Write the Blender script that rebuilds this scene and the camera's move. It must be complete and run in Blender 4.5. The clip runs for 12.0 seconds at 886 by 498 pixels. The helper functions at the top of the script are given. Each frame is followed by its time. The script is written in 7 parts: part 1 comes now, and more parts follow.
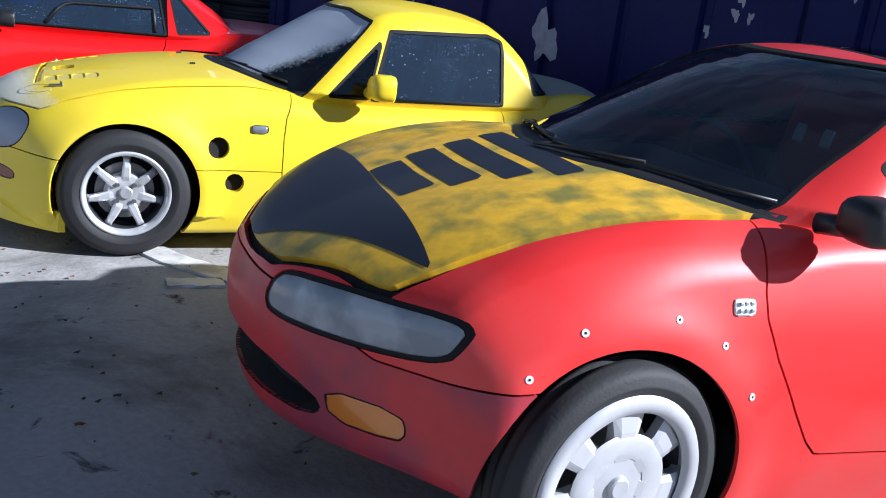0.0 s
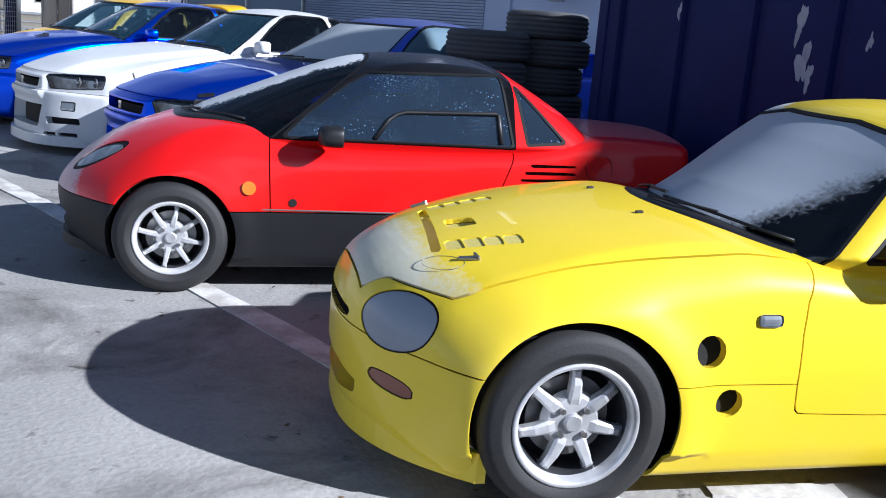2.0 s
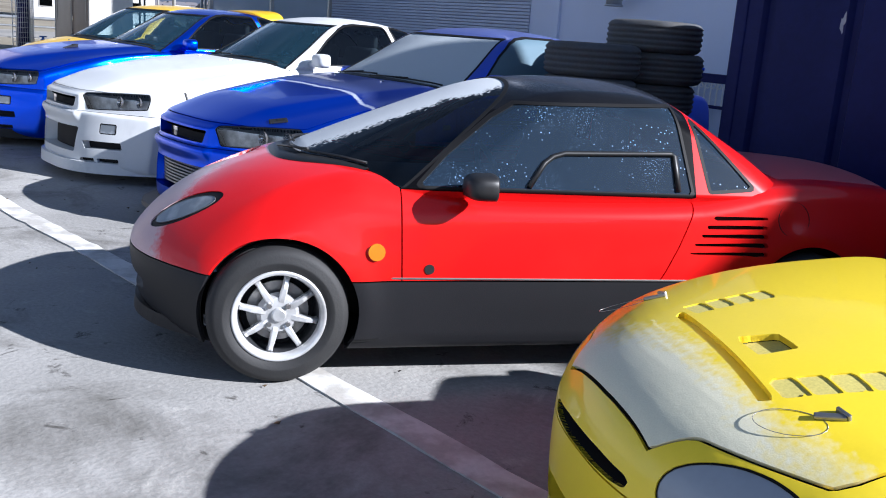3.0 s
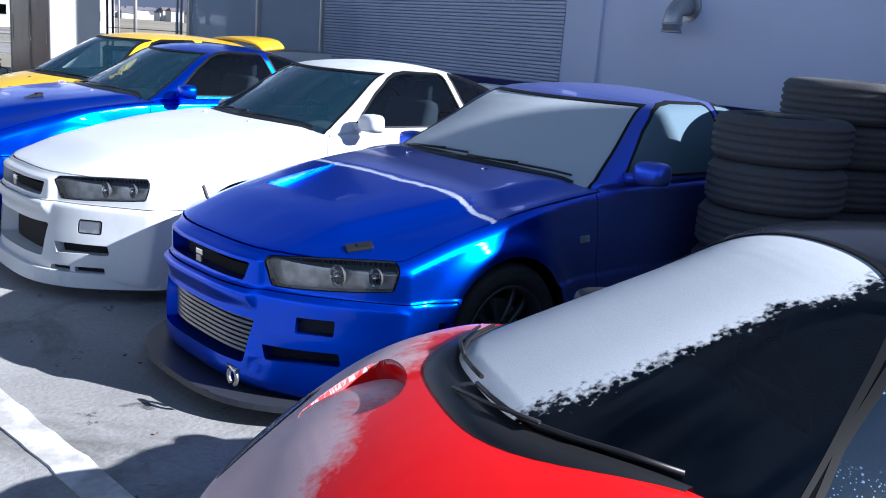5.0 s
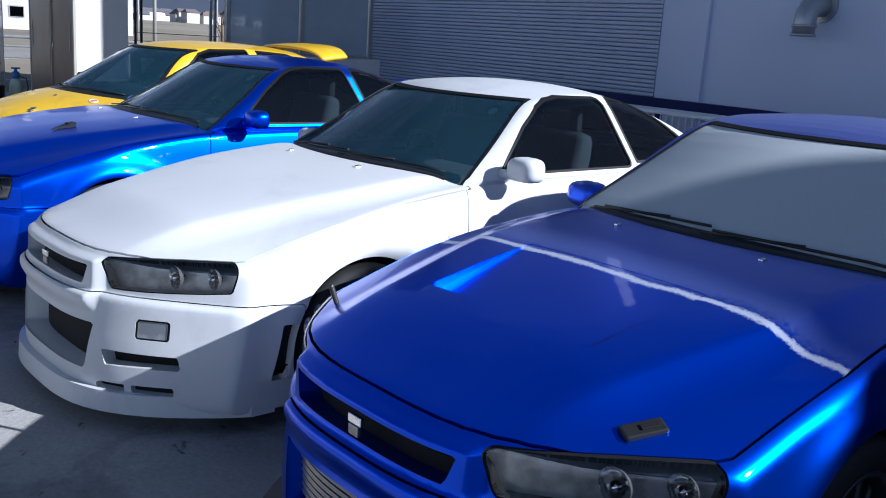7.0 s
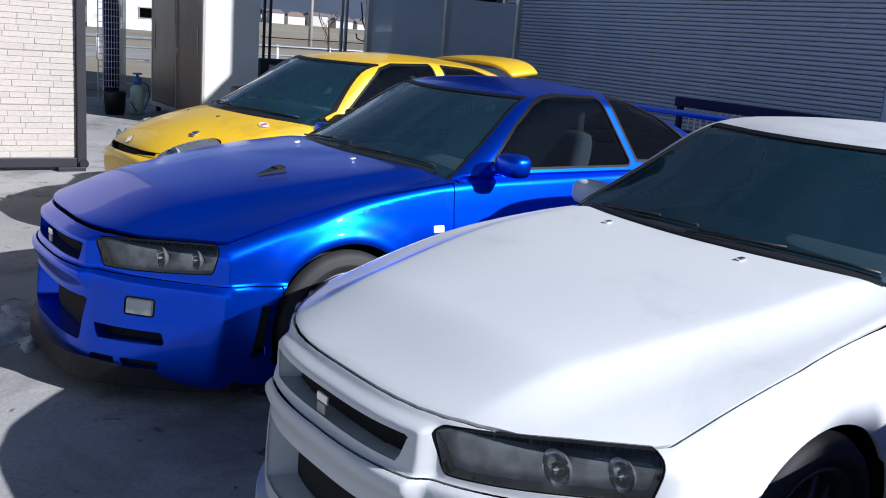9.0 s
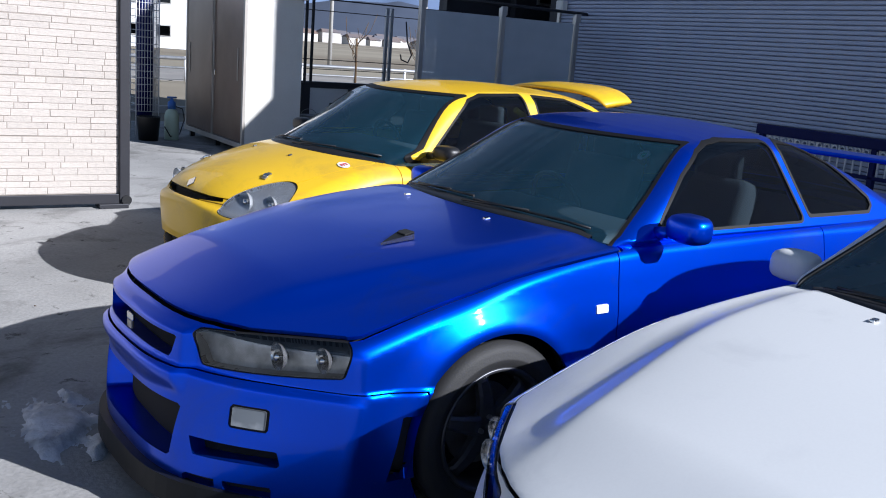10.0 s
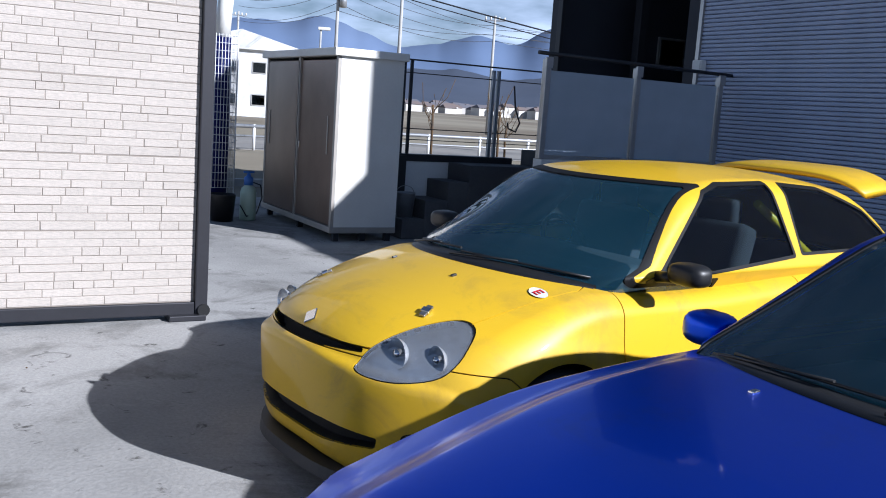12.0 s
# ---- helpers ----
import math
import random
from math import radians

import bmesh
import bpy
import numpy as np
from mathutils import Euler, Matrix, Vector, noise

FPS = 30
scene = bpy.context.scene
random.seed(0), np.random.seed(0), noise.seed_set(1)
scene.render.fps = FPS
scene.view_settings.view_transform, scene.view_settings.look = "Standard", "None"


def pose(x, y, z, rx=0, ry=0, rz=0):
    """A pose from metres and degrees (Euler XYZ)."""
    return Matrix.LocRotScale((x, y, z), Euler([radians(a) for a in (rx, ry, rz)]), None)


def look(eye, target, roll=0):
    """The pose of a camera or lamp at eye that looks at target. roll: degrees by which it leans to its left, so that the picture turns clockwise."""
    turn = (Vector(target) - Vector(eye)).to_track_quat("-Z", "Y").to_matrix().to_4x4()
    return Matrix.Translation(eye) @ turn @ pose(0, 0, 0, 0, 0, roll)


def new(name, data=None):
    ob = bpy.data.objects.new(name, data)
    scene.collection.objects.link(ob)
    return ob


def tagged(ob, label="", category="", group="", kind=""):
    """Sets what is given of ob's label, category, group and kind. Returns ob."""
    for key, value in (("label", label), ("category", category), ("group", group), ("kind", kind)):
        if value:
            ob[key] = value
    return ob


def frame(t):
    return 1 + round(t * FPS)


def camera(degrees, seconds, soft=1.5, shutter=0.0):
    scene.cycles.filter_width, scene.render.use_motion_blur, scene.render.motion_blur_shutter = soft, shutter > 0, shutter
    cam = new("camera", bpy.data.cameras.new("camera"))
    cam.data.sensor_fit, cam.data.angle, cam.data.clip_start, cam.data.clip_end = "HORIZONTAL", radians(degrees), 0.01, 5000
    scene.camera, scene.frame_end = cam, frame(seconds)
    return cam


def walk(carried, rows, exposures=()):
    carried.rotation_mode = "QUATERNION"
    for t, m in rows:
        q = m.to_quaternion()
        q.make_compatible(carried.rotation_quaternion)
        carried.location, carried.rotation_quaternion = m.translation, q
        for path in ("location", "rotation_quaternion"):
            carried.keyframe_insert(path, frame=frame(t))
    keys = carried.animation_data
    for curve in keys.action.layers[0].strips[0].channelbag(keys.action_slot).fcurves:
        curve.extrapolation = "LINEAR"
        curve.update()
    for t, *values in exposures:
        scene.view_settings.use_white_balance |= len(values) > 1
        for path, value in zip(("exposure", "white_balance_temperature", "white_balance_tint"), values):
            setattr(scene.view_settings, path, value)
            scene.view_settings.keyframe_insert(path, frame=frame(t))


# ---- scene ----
cam = camera(50.8, 12.0, 1.0)
PATH = [
    (0, (1.806, 1.301, 1.306), (3.266, 2.557, 0.764), 7.5),
    (0.3, (1.837, 1.507, 1.312), (3.281, 2.787, 0.784), 7.1),
    (0.5, (1.882, 1.663, 1.321), (3.272, 3.014, 0.832), 6.5),
    (0.6, (1.893, 1.738, 1.325), (3.258, 3.121, 0.852), 6.5),
    (1, (1.925, 2.113, 1.321), (3.21, 3.585, 0.893), 5.6),
    (1.5, (2.005, 2.615, 1.322), (3.263, 4.108, 0.889), 5.2),
    (1.8, (2.031, 2.927, 1.332), (3.215, 4.474, 0.881), 4.6),
    (2, (2.051, 3.161, 1.323), (3.221, 4.717, 0.866), 4.5),
    (2.5, (2.069, 3.738, 1.333), (3.238, 5.296, 0.879), 4.3),
    (3, (2.069, 4.33, 1.349), (3.237, 5.888, 0.895), 4.3),
    (3.2, (2.046, 4.552, 1.356), (3.231, 6.102, 0.916), 4.2),
    (4.8, (2.488, 6.268, 1.554), (3.722, 7.779, 1.115), 4.3),
    (5, (2.576, 6.459, 1.592), (3.808, 7.972, 1.152), 4.2),
    (5.5, (2.711, 6.935, 1.625), (3.943, 8.449, 1.189), 4.1),
    (6, (2.881, 7.356, 1.632), (4.109, 8.874, 1.201), 3.9),
    (6.5, (2.93, 7.796, 1.619), (4.155, 9.316, 1.187), 3.8),
    (7, (2.98, 8.239, 1.614), (4.187, 9.771, 1.17), 3.8),
    (7.5, (2.998, 8.693, 1.638), (4.123, 10.277, 1.162), 4.0),
    (7.7, (3.001, 8.876, 1.655), (4.116, 10.465, 1.175), 4.0),
    (9.3, (2.926, 10.379, 1.621), (3.997, 12.008, 1.174), 4.4),
    (9.5, (2.929, 10.588, 1.647), (3.995, 12.221, 1.201), 4.3),
    (10, (2.898, 11.119, 1.653), (3.96, 12.761, 1.232), 4.3),
    (10.5, (2.995, 11.654, 1.649), (4.044, 13.309, 1.248), 4.1),
    (11, (3.068, 12.202, 1.648), (4.097, 13.878, 1.284), 3.9),
    (11.5, (3.194, 12.752, 1.637), (4.177, 14.468, 1.335), 4.0),
    (12, (3.282, 13.253, 1.615), (4.25, 14.979, 1.32), 4.0),
]
walk(cam, [(t, look(eye, target, roll)) for t, eye, target, roll in PATH], [(0.0, 0.92, 5600, 10), (1.5, 0.9, 5600, 10), (3.0, 1.24, 5850, 10), (5.0, 1.3, 5700, 10), (6.0, 1.36, 5650, 10), (6.5, 1.14, 5550, 10), (7.0, 0.77, 5600, 10), (7.5, 0.52, 5700, 10), (9.5, 0.77, 5900, 10), (10.5, 0.84, 5750, 10), (12.0, 0.72, 5700, 10)])

# world, sun and exposure
world = bpy.data.worlds.new("sky")
scene.world = world
world.use_nodes = True
SUN_WAY = Vector((-0.66, 1.0, -0.66)).normalized()
wn = world.node_tree.nodes
sky = wn.new("ShaderNodeTexSky")
sky.sky_type = "NISHITA"
sky.sun_disc = False
sky.sun_elevation = math.asin(-SUN_WAY.z)
sky.sun_rotation = math.atan2(-SUN_WAY.x, -SUN_WAY.y)
sky.air_density, sky.dust_density, sky.ozone_density = 1.0, 0.2, 4.0
# fair-weather cloud, thick towards the horizon and thin overhead
w_dir = wn.new("ShaderNodeTexCoord")
w_map = wn.new("ShaderNodeMapping")
w_map.inputs["Scale"].default_value = (3.0, 3.0, 11.0)
w_noise = wn.new("ShaderNodeTexNoise")
w_noise.inputs["Scale"].default_value = 1.6
w_noise.inputs["Detail"].default_value = 7
w_range = wn.new("ShaderNodeMapRange")
w_range.inputs[1].default_value, w_range.inputs[2].default_value, w_range.inputs[4].default_value = 0.36, 0.58, 0.92
w_mix = wn.new("ShaderNodeMix")
w_mix.data_type = "RGBA"
w_mix.inputs[7].default_value = (16.5, 19.0, 24.5, 1)
w_sep = wn.new("ShaderNodeSeparateXYZ")
w_high = wn.new("ShaderNodeMapRange")
w_high.inputs[1].default_value, w_high.inputs[2].default_value, w_high.inputs[3].default_value, w_high.inputs[4].default_value = 0.07, 0.36, 1.0, 0.08
w_mul = wn.new("ShaderNodeMath")
w_mul.operation = "MULTIPLY"
for a, b in ((w_dir.outputs["Generated"], w_map.inputs[0]), (w_dir.outputs["Generated"], w_sep.inputs[0]), (w_sep.outputs[2], w_high.inputs[0]), (w_map.outputs[0], w_noise.inputs["Vector"]), (w_noise.outputs[0], w_range.inputs[0]), (w_range.outputs[0], w_mul.inputs[0]), (w_high.outputs[0], w_mul.inputs[1]), (w_mul.outputs[0], w_mix.inputs[0]), (sky.outputs[0], w_mix.inputs[6]), (w_mix.outputs[2], wn["Background"].inputs[0])):
    world.node_tree.links.new(a, b)
wn["Background"].inputs[1].default_value = 0.031
sun = new("sun", bpy.data.lights.new("sun", "SUN"))
sun.data.energy, sun.data.angle, sun.data.color = 5.0, radians(0.55), (1.0, 0.965, 0.95)
sun.matrix_world = look((0, 0, 30), Vector((0, 0, 30)) + SUN_WAY)


# ---------------------------------------------------------------- materials
def node_mat(name, color, rough=0.5, metal=0.0, coat=0.0, grain=0.0, grain_scale=40.0, bump=0.0, second=None, mix_scale=3.0, lo=0.4, hi=0.7, spec=0.5):
    """A principled material with two scales of variation: a slow mottling to a second colour, and fine grain in tone and relief."""
    m = bpy.data.materials.new(name)
    m.use_nodes = True
    nt = m.node_tree
    p = nt.nodes["Principled BSDF"]
    p.inputs["Roughness"].default_value = rough
    p.inputs["Metallic"].default_value = metal
    p.inputs["Coat Weight"].default_value = coat
    p.inputs["Coat Roughness"].default_value = 0.04
    p.inputs["Specular IOR Level"].default_value = spec
    tex = nt.nodes.new("ShaderNodeTexCoord")
    rgb = nt.nodes.new("ShaderNodeMix")
    rgb.data_type = "RGBA"
    rgb.inputs[6].default_value = (*color, 1)
    rgb.inputs[7].default_value = (*(second or [c * 0.85 for c in color]), 1)
    n1 = nt.nodes.new("ShaderNodeTexNoise")
    n1.inputs["Scale"].default_value = mix_scale
    n1.inputs["Detail"].default_value = 5
    nt.links.new(tex.outputs["Object"], n1.inputs["Vector"])
    ramp = nt.nodes.new("ShaderNodeMapRange")
    ramp.inputs[1].default_value, ramp.inputs[2].default_value = lo, hi
    nt.links.new(n1.outputs[0], ramp.inputs[0])
    nt.links.new(ramp.outputs[0], rgb.inputs[0])
    out = rgb.outputs[2]
    n2 = nt.nodes.new("ShaderNodeTexNoise")
    n2.inputs["Scale"].default_value = grain_scale
    n2.inputs["Detail"].default_value = 6
    nt.links.new(tex.outputs["Object"], n2.inputs["Vector"])
    if grain:
        g = nt.nodes.new("ShaderNodeMapRange")
        g.inputs[3].default_value, g.inputs[4].default_value = 1 - grain, 1 + grain
        nt.links.new(n2.outputs[0], g.inputs[0])
        mul = nt.nodes.new("ShaderNodeMix")
        mul.data_type, mul.blend_type = "RGBA", "MULTIPLY"
        mul.inputs[0].default_value = 1
        nt.links.new(out, mul.inputs[6])
        nt.links.new(g.outputs[0], mul.inputs[7])
        out = mul.outputs[2]
    nt.links.new(out, p.inputs["Base Color"])
    if bump:
        b = nt.nodes.new("ShaderNodeBump")
        b.inputs["Strength"].default_value = bump
        b.inputs["Distance"].default_value = 0.01
        nt.links.new(n2.outputs[0], b.inputs["Height"])
        nt.links.new(b.outputs[0], p.inputs["Normal"])
    return m


def glass_mat(name, tint=(0.6, 0.68, 0.66), rough=0.0):
    """Thin car glass: mostly see-through with a real mirror sheen."""
    m = bpy.data.materials.new(name)
    m.use_nodes = True
    nt = m.node_tree
    nt.nodes.remove(nt.nodes["Principled BSDF"])
    tr = nt.nodes.new("ShaderNodeBsdfTransparent")
    tr.inputs[0].default_value = (*tint, 1)
    gl = nt.nodes.new("ShaderNodeBsdfGlossy")
    gl.inputs["Roughness"].default_value = rough
    fr = nt.nodes.new("ShaderNodeFresnel")
    fr.inputs[0].default_value = 1.7
    mx = nt.nodes.new("ShaderNodeMixShader")
    nt.links.new(fr.outputs[0], mx.inputs[0])
    nt.links.new(tr.outputs[0], mx.inputs[1])
    nt.links.new(gl.outputs[0], mx.inputs[2])
    nt.links.new(mx.outputs[0], nt.nodes["Material Output"].inputs[0])
    return m


# ---------------------------------------------------------------- mesh helpers
def mesh_from(name, verts, faces, material=None, smooth=False):
    me = bpy.data.meshes.new(name)
    me.from_pydata([tuple(v) for v in verts], [], [tuple(f) for f in faces])
    if material:
        me.materials.append(material)
    if smooth:
        me.shade_smooth()
    me.update()
    return me


def part(name, bm, material, parent=None, label="", smooth=False):
    """Links a bmesh or a mesh as one mesh object under a thing or a part."""
    if isinstance(bm, bmesh.types.BMesh):
        me = bpy.data.meshes.new(name)
        bmesh.ops.recalc_face_normals(bm, faces=bm.faces)
        bm.to_mesh(me)
        bm.free()
    else:
        me = bm
    if material and not me.materials:
        me.materials.append(material)
    if smooth:
        me.shade_smooth()
    ob = new(name, me)
    ob.parent = parent
    if label:
        ob["label"] = label
    return ob


def box(sx, sy, sz, at=(0, 0, 0), bevel=0.0, bm=None, rot=None):
    """A bevelled box about its centre."""
    b2 = bmesh.new()
    bmesh.ops.create_cube(b2, size=1)
    bmesh.ops.scale(b2, vec=(sx, sy, sz), verts=b2.verts)
    if bevel:
        bmesh.ops.bevel(b2, geom=b2.edges[:], offset=bevel, segments=2, affect="EDGES", profile=0.6)
    m = Matrix.Translation(at)
    if rot is not None:
        m = m @ rot
    bmesh.ops.transform(b2, matrix=m, verts=b2.verts)
    if bm is None:
        return b2
    me = bpy.data.meshes.new("tmp")
    b2.to_mesh(me)
    b2.free()
    bm.from_mesh(me)
    bpy.data.meshes.remove(me)
    return bm


def spun(profile, n=48, closed=False):
    """Verts and faces of a profile of (radius, along) turned about the local y axis."""
    v, f, k = [], [], len(profile)
    for i in range(n):
        a = 2 * math.pi * i / n
        for r, t in profile:
            v.append((r * math.cos(a), t, r * math.sin(a)))
    for i in range(n):
        j = (i + 1) % n
        for q in range(k if closed else k - 1):
            w = (q + 1) % k
            f.append((i * k + q, i * k + w, j * k + w, j * k + q))
    return v, f


def rod(points, r, n=8):
    """A bmesh tube along points."""
    bm = bmesh.new()
    pts = [Vector(p) for p in points]
    rings = []
    for i, p in enumerate(pts):
        d = (pts[min(i + 1, len(pts) - 1)] - pts[max(i - 1, 0)]).normalized()
        u = d.orthogonal().normalized() if i == 0 else (u - d * u.dot(d)).normalized()
        w = d.cross(u)
        rings.append([bm.verts.new(p + r * (math.cos(2 * math.pi * k / n) * u + math.sin(2 * math.pi * k / n) * w)) for k in range(n)])
    for a, b in zip(rings, rings[1:]):
        for k in range(n):
            bm.faces.new((a[k], a[(k + 1) % n], b[(k + 1) % n], b[k]))
    bm.faces.new(rings[0][::-1])
    bm.faces.new(rings[-1])
    for f in bm.faces:
        f.smooth = len(f.verts) == 4
    return bm


# ---------------------------------------------------------------- curved sheet-metal shells
def curve(pts):
    """A smooth function through (x, value) points."""
    xs, ys = np.array(pts, float).T
    d = np.diff(ys) / np.diff(xs)
    m = np.concatenate(([d[0]], np.where(d[:-1] * d[1:] > 0, 2 * d[:-1] * d[1:] / (d[:-1] + d[1:] + 1e-12), 0), [d[-1]]))

    def at(x):
        i = np.clip(np.searchsorted(xs, x) - 1, 0, len(xs) - 2)
        h = xs[i + 1] - xs[i]
        t = np.clip((x - xs[i]) / h, 0, 1)
        return (ys[i] * (1 + 2 * t) * (1 - t) ** 2 + m[i] * h * t * (1 - t) ** 2 + ys[i + 1] * t * t * (3 - 2 * t) + m[i + 1] * h * t * t * (t - 1))
    return at


def chaikin(pts, n=2):
    p = np.array(pts, float)
    for _ in range(n):
        q = np.roll(p, -1, 0)
        p = np.stack((0.75 * p + 0.25 * q, 0.25 * p + 0.75 * q), 1).reshape(-1, 2)
    return p


def poly_sd(p, x, z):
    """Signed distance to a closed polygon, negative inside."""
    best = np.full(np.shape(x), 1e9)
    odd = np.zeros(np.shape(x), bool)
    for a, b in zip(p, np.roll(p, -1, 0)):
        ex, ez = b - a
        wx, wz = x - a[0], z - a[1]
        t = np.clip((wx * ex + wz * ez) / (ex * ex + ez * ez + 1e-12), 0, 1)
        best = np.minimum(best, (wx - t * ex) ** 2 + (wz - t * ez) ** 2)
        if ez:
            odd ^= ((a[1] > z) != (b[1] > z)) & (wx < wz * ex / ez)
    return np.where(odd, -1, 1) * np.sqrt(best)


class Outline:
    """A rounded outline in a side view, with a table for quick looking up."""

    def __init__(self, pts, n=2):
        self.p = chaikin(pts, n)
        self.lo = self.p.min(0) - 0.6
        hi = self.p.max(0) + 0.6
        self.h = 0.02
        n = np.ceil((hi - self.lo) / self.h).astype(int) + 2
        gx, gz = np.meshgrid(self.lo[0] + self.h * np.arange(n[0]), self.lo[1] + self.h * np.arange(n[1]), indexing="ij")
        self.t = poly_sd(self.p, gx, gz)

    def __call__(self, x, z, quick=False):
        if not quick:
            return poly_sd(self.p, x, z)
        u = np.clip((x - self.lo[0]) / self.h, 0, self.t.shape[0] - 1.001)
        v = np.clip((z - self.lo[1]) / self.h, 0, self.t.shape[1] - 1.001)
        i, j = u.astype(int), v.astype(int)
        u, v = u - i, v - j
        t = self.t
        return (t[i, j] * (1 - u) + t[i + 1, j] * u) * (1 - v) + (t[i, j + 1] * (1 - u) + t[i + 1, j + 1] * u) * v


def both(a, b, r):
    """Rounded intersection of two distance fields."""
    return np.minimum(-r, np.maximum(a, b)) + np.hypot(np.maximum(r + a, 0), np.maximum(r + b, 0))


def smooth(a, b, x):
    t = np.clip((x - a) / (b - a), 0, 1)
    return t * t * (3 - 2 * t)


def body_field(side, width, section, crown=0.04, nose=0.3, tail=0.15, nose_pow=2.3, r=0.06, wheels=(), flare=0.02, reach=0.36, extra=None, nose_reach=1.3, length=4.0, low_r=0.035, bulge=None, r_back=None, proud=None):
    """The lower body: a side outline whose ends bow round in plan, met by side walls that follow a plan width and a section."""
    out, wid, sec = Outline(side), curve(width), curve(section)

    def f(x, y, z, quick=False):
        y = np.abs(y)
        w = wid(x)
        t = y / w
        xs = x - nose * t ** nose_pow * (1 - smooth(0, nose_reach, x)) + tail * t ** 2.4 * smooth(length - 1.2, length, x)
        if proud:
            xs = xs + proud(x, y, z)
        zs = z + crown * t * t
        if extra:
            zs = zs - extra(x, y, z)
        half = w - sec(z)
        for wx, wz in wheels:
            q = np.hypot(x - wx, z - wz)
            half = half + flare * np.exp(-((q - reach) / 0.07) ** 2) * (z > wz - 0.1)
        if bulge:
            half = half + bulge(x, z)
        round_r = r if r_back is None else r + (r_back - r) * smooth(0.9, 1.35, x)
        return both(out(xs, zs, quick), y - half, low_r + (round_r - low_r) * smooth(0.3, 0.55, z))
    return f


def cabin_field(side, base, top, z0, z1, bow=0.15, bow_rear=0.1, crown=0.04, r=0.05, mid=2.0, bow_pow=2.0):
    """The greenhouse: a side outline with glass that bows in plan, and sides that lean in towards the roof."""
    out = Outline(side)

    def f(x, y, z, quick=False):
        y = np.abs(y)
        half = base + (top - base) * (z - z0) / (z1 - z0) - 0.03 * np.maximum((z - z0) / (z1 - z0) - 0.5, 0) ** 2
        half = np.where(z < z0, base - 0.7 * (z0 - z), half)
        t = y / np.maximum(half, 0.2)
        xs = np.where(x < mid, x - bow * t ** bow_pow * (1 - smooth(mid - 0.7, mid, x)), x + bow_rear * t * t * smooth(mid, mid + 0.7, x))
        return both(out(xs, z + crown * t * t, quick), (y - half) / 1.08, r)
    return f


def shell(f, lo, hi, h):
    """A triangle mesh on the zero surface of a field, as verts, normals and faces."""
    ax = [np.arange(a, b + h, h) for a, b in zip(lo, hi)]
    ax[1] = np.concatenate((-np.arange(h / 2, hi[1], h)[::-1], np.arange(h / 2, hi[1], h)))
    gx, gy, gz = np.meshgrid(*ax, indexing="ij")
    g = f(gx, gy, gz, True)
    s = g < 0
    c = [s[i:s.shape[0] - 1 + i, j:s.shape[1] - 1 + j, k:s.shape[2] - 1 + k] for i in (0, 1) for j in (0, 1) for k in (0, 1)]
    total = sum(q.astype(np.int8) for q in c)
    cells = np.argwhere((total > 0) & (total < 8))
    number = np.full(total.shape, -1)
    number[tuple(cells.T)] = np.arange(len(cells))
    acc, cnt = np.zeros((len(cells), 3)), np.zeros((len(cells), 1))
    corner = np.array([(i, j, k) for i in (0, 1) for j in (0, 1) for k in (0, 1)])
    vals = [g[tuple((cells + o).T)] for o in corner]
    for a in range(8):
        for b in range(a + 1, 8):
            if np.abs(corner[a] - corner[b]).sum() == 1:
                va, vb = vals[a], vals[b]
                hit = (va < 0) != (vb < 0)
                t = np.where(hit, va / np.where(hit, va - vb, 1), 0)[:, None]
                acc += np.where(hit[:, None], corner[a] + t * (corner[b] - corner[a]), 0)
                cnt += hit[:, None]
    org = np.array([a[0] for a in ax])
    v = org + h * (cells + acc / cnt)
    quads = []
    for d in range(3):
        e1, e2 = (d + 1) % 3, (d + 2) % 3
        lo_s = [slice(None)] * 3
        hi_s = [slice(None)] * 3
        lo_s[d], hi_s[d] = slice(0, -1), slice(1, None)
        flips = s[tuple(lo_s)] != s[tuple(hi_s)]
        idx = np.argwhere(flips)
        idx = idx[(idx[:, e1] > 0) & (idx[:, e2] > 0) & (idx[:, e1] < total.shape[e1]) & (idx[:, e2] < total.shape[e2])]
        o1, o2 = np.eye(3, dtype=int)[e1], np.eye(3, dtype=int)[e2]
        q = np.stack([number[tuple((idx - a * o1 - b * o2).T)] for a, b in ((1, 1), (0, 1), (0, 0), (1, 0))], 1)
        inside_low = s[tuple(idx.T)]
        q = np.where(inside_low[:, None], q, q[:, ::-1])
        quads.append(q[(q >= 0).all(1)])
    q = np.concatenate(quads)
    for step in range(3):
        quick = step == 0
        e = 0.003
        f0 = f(*v.T, quick)
        gr = np.stack([f(*(v + e * o).T, quick) - f0 for o in np.eye(3)], 1) / e
        n2 = np.maximum((gr ** 2).sum(1, keepdims=True), 0.05)
        v = v - np.clip(f0[:, None] * gr / n2, -h, h)
    e = 0.004
    n = np.stack([f(*(v + e * o).T) - f(*(v - e * o).T) for o in np.eye(3)], 1)
    n /= np.linalg.norm(n, axis=1, keepdims=True) + 1e-9
    tri = np.concatenate((q[:, (0, 1, 2)], q[:, (0, 2, 3)]))
    return Shell(v, n, tri)


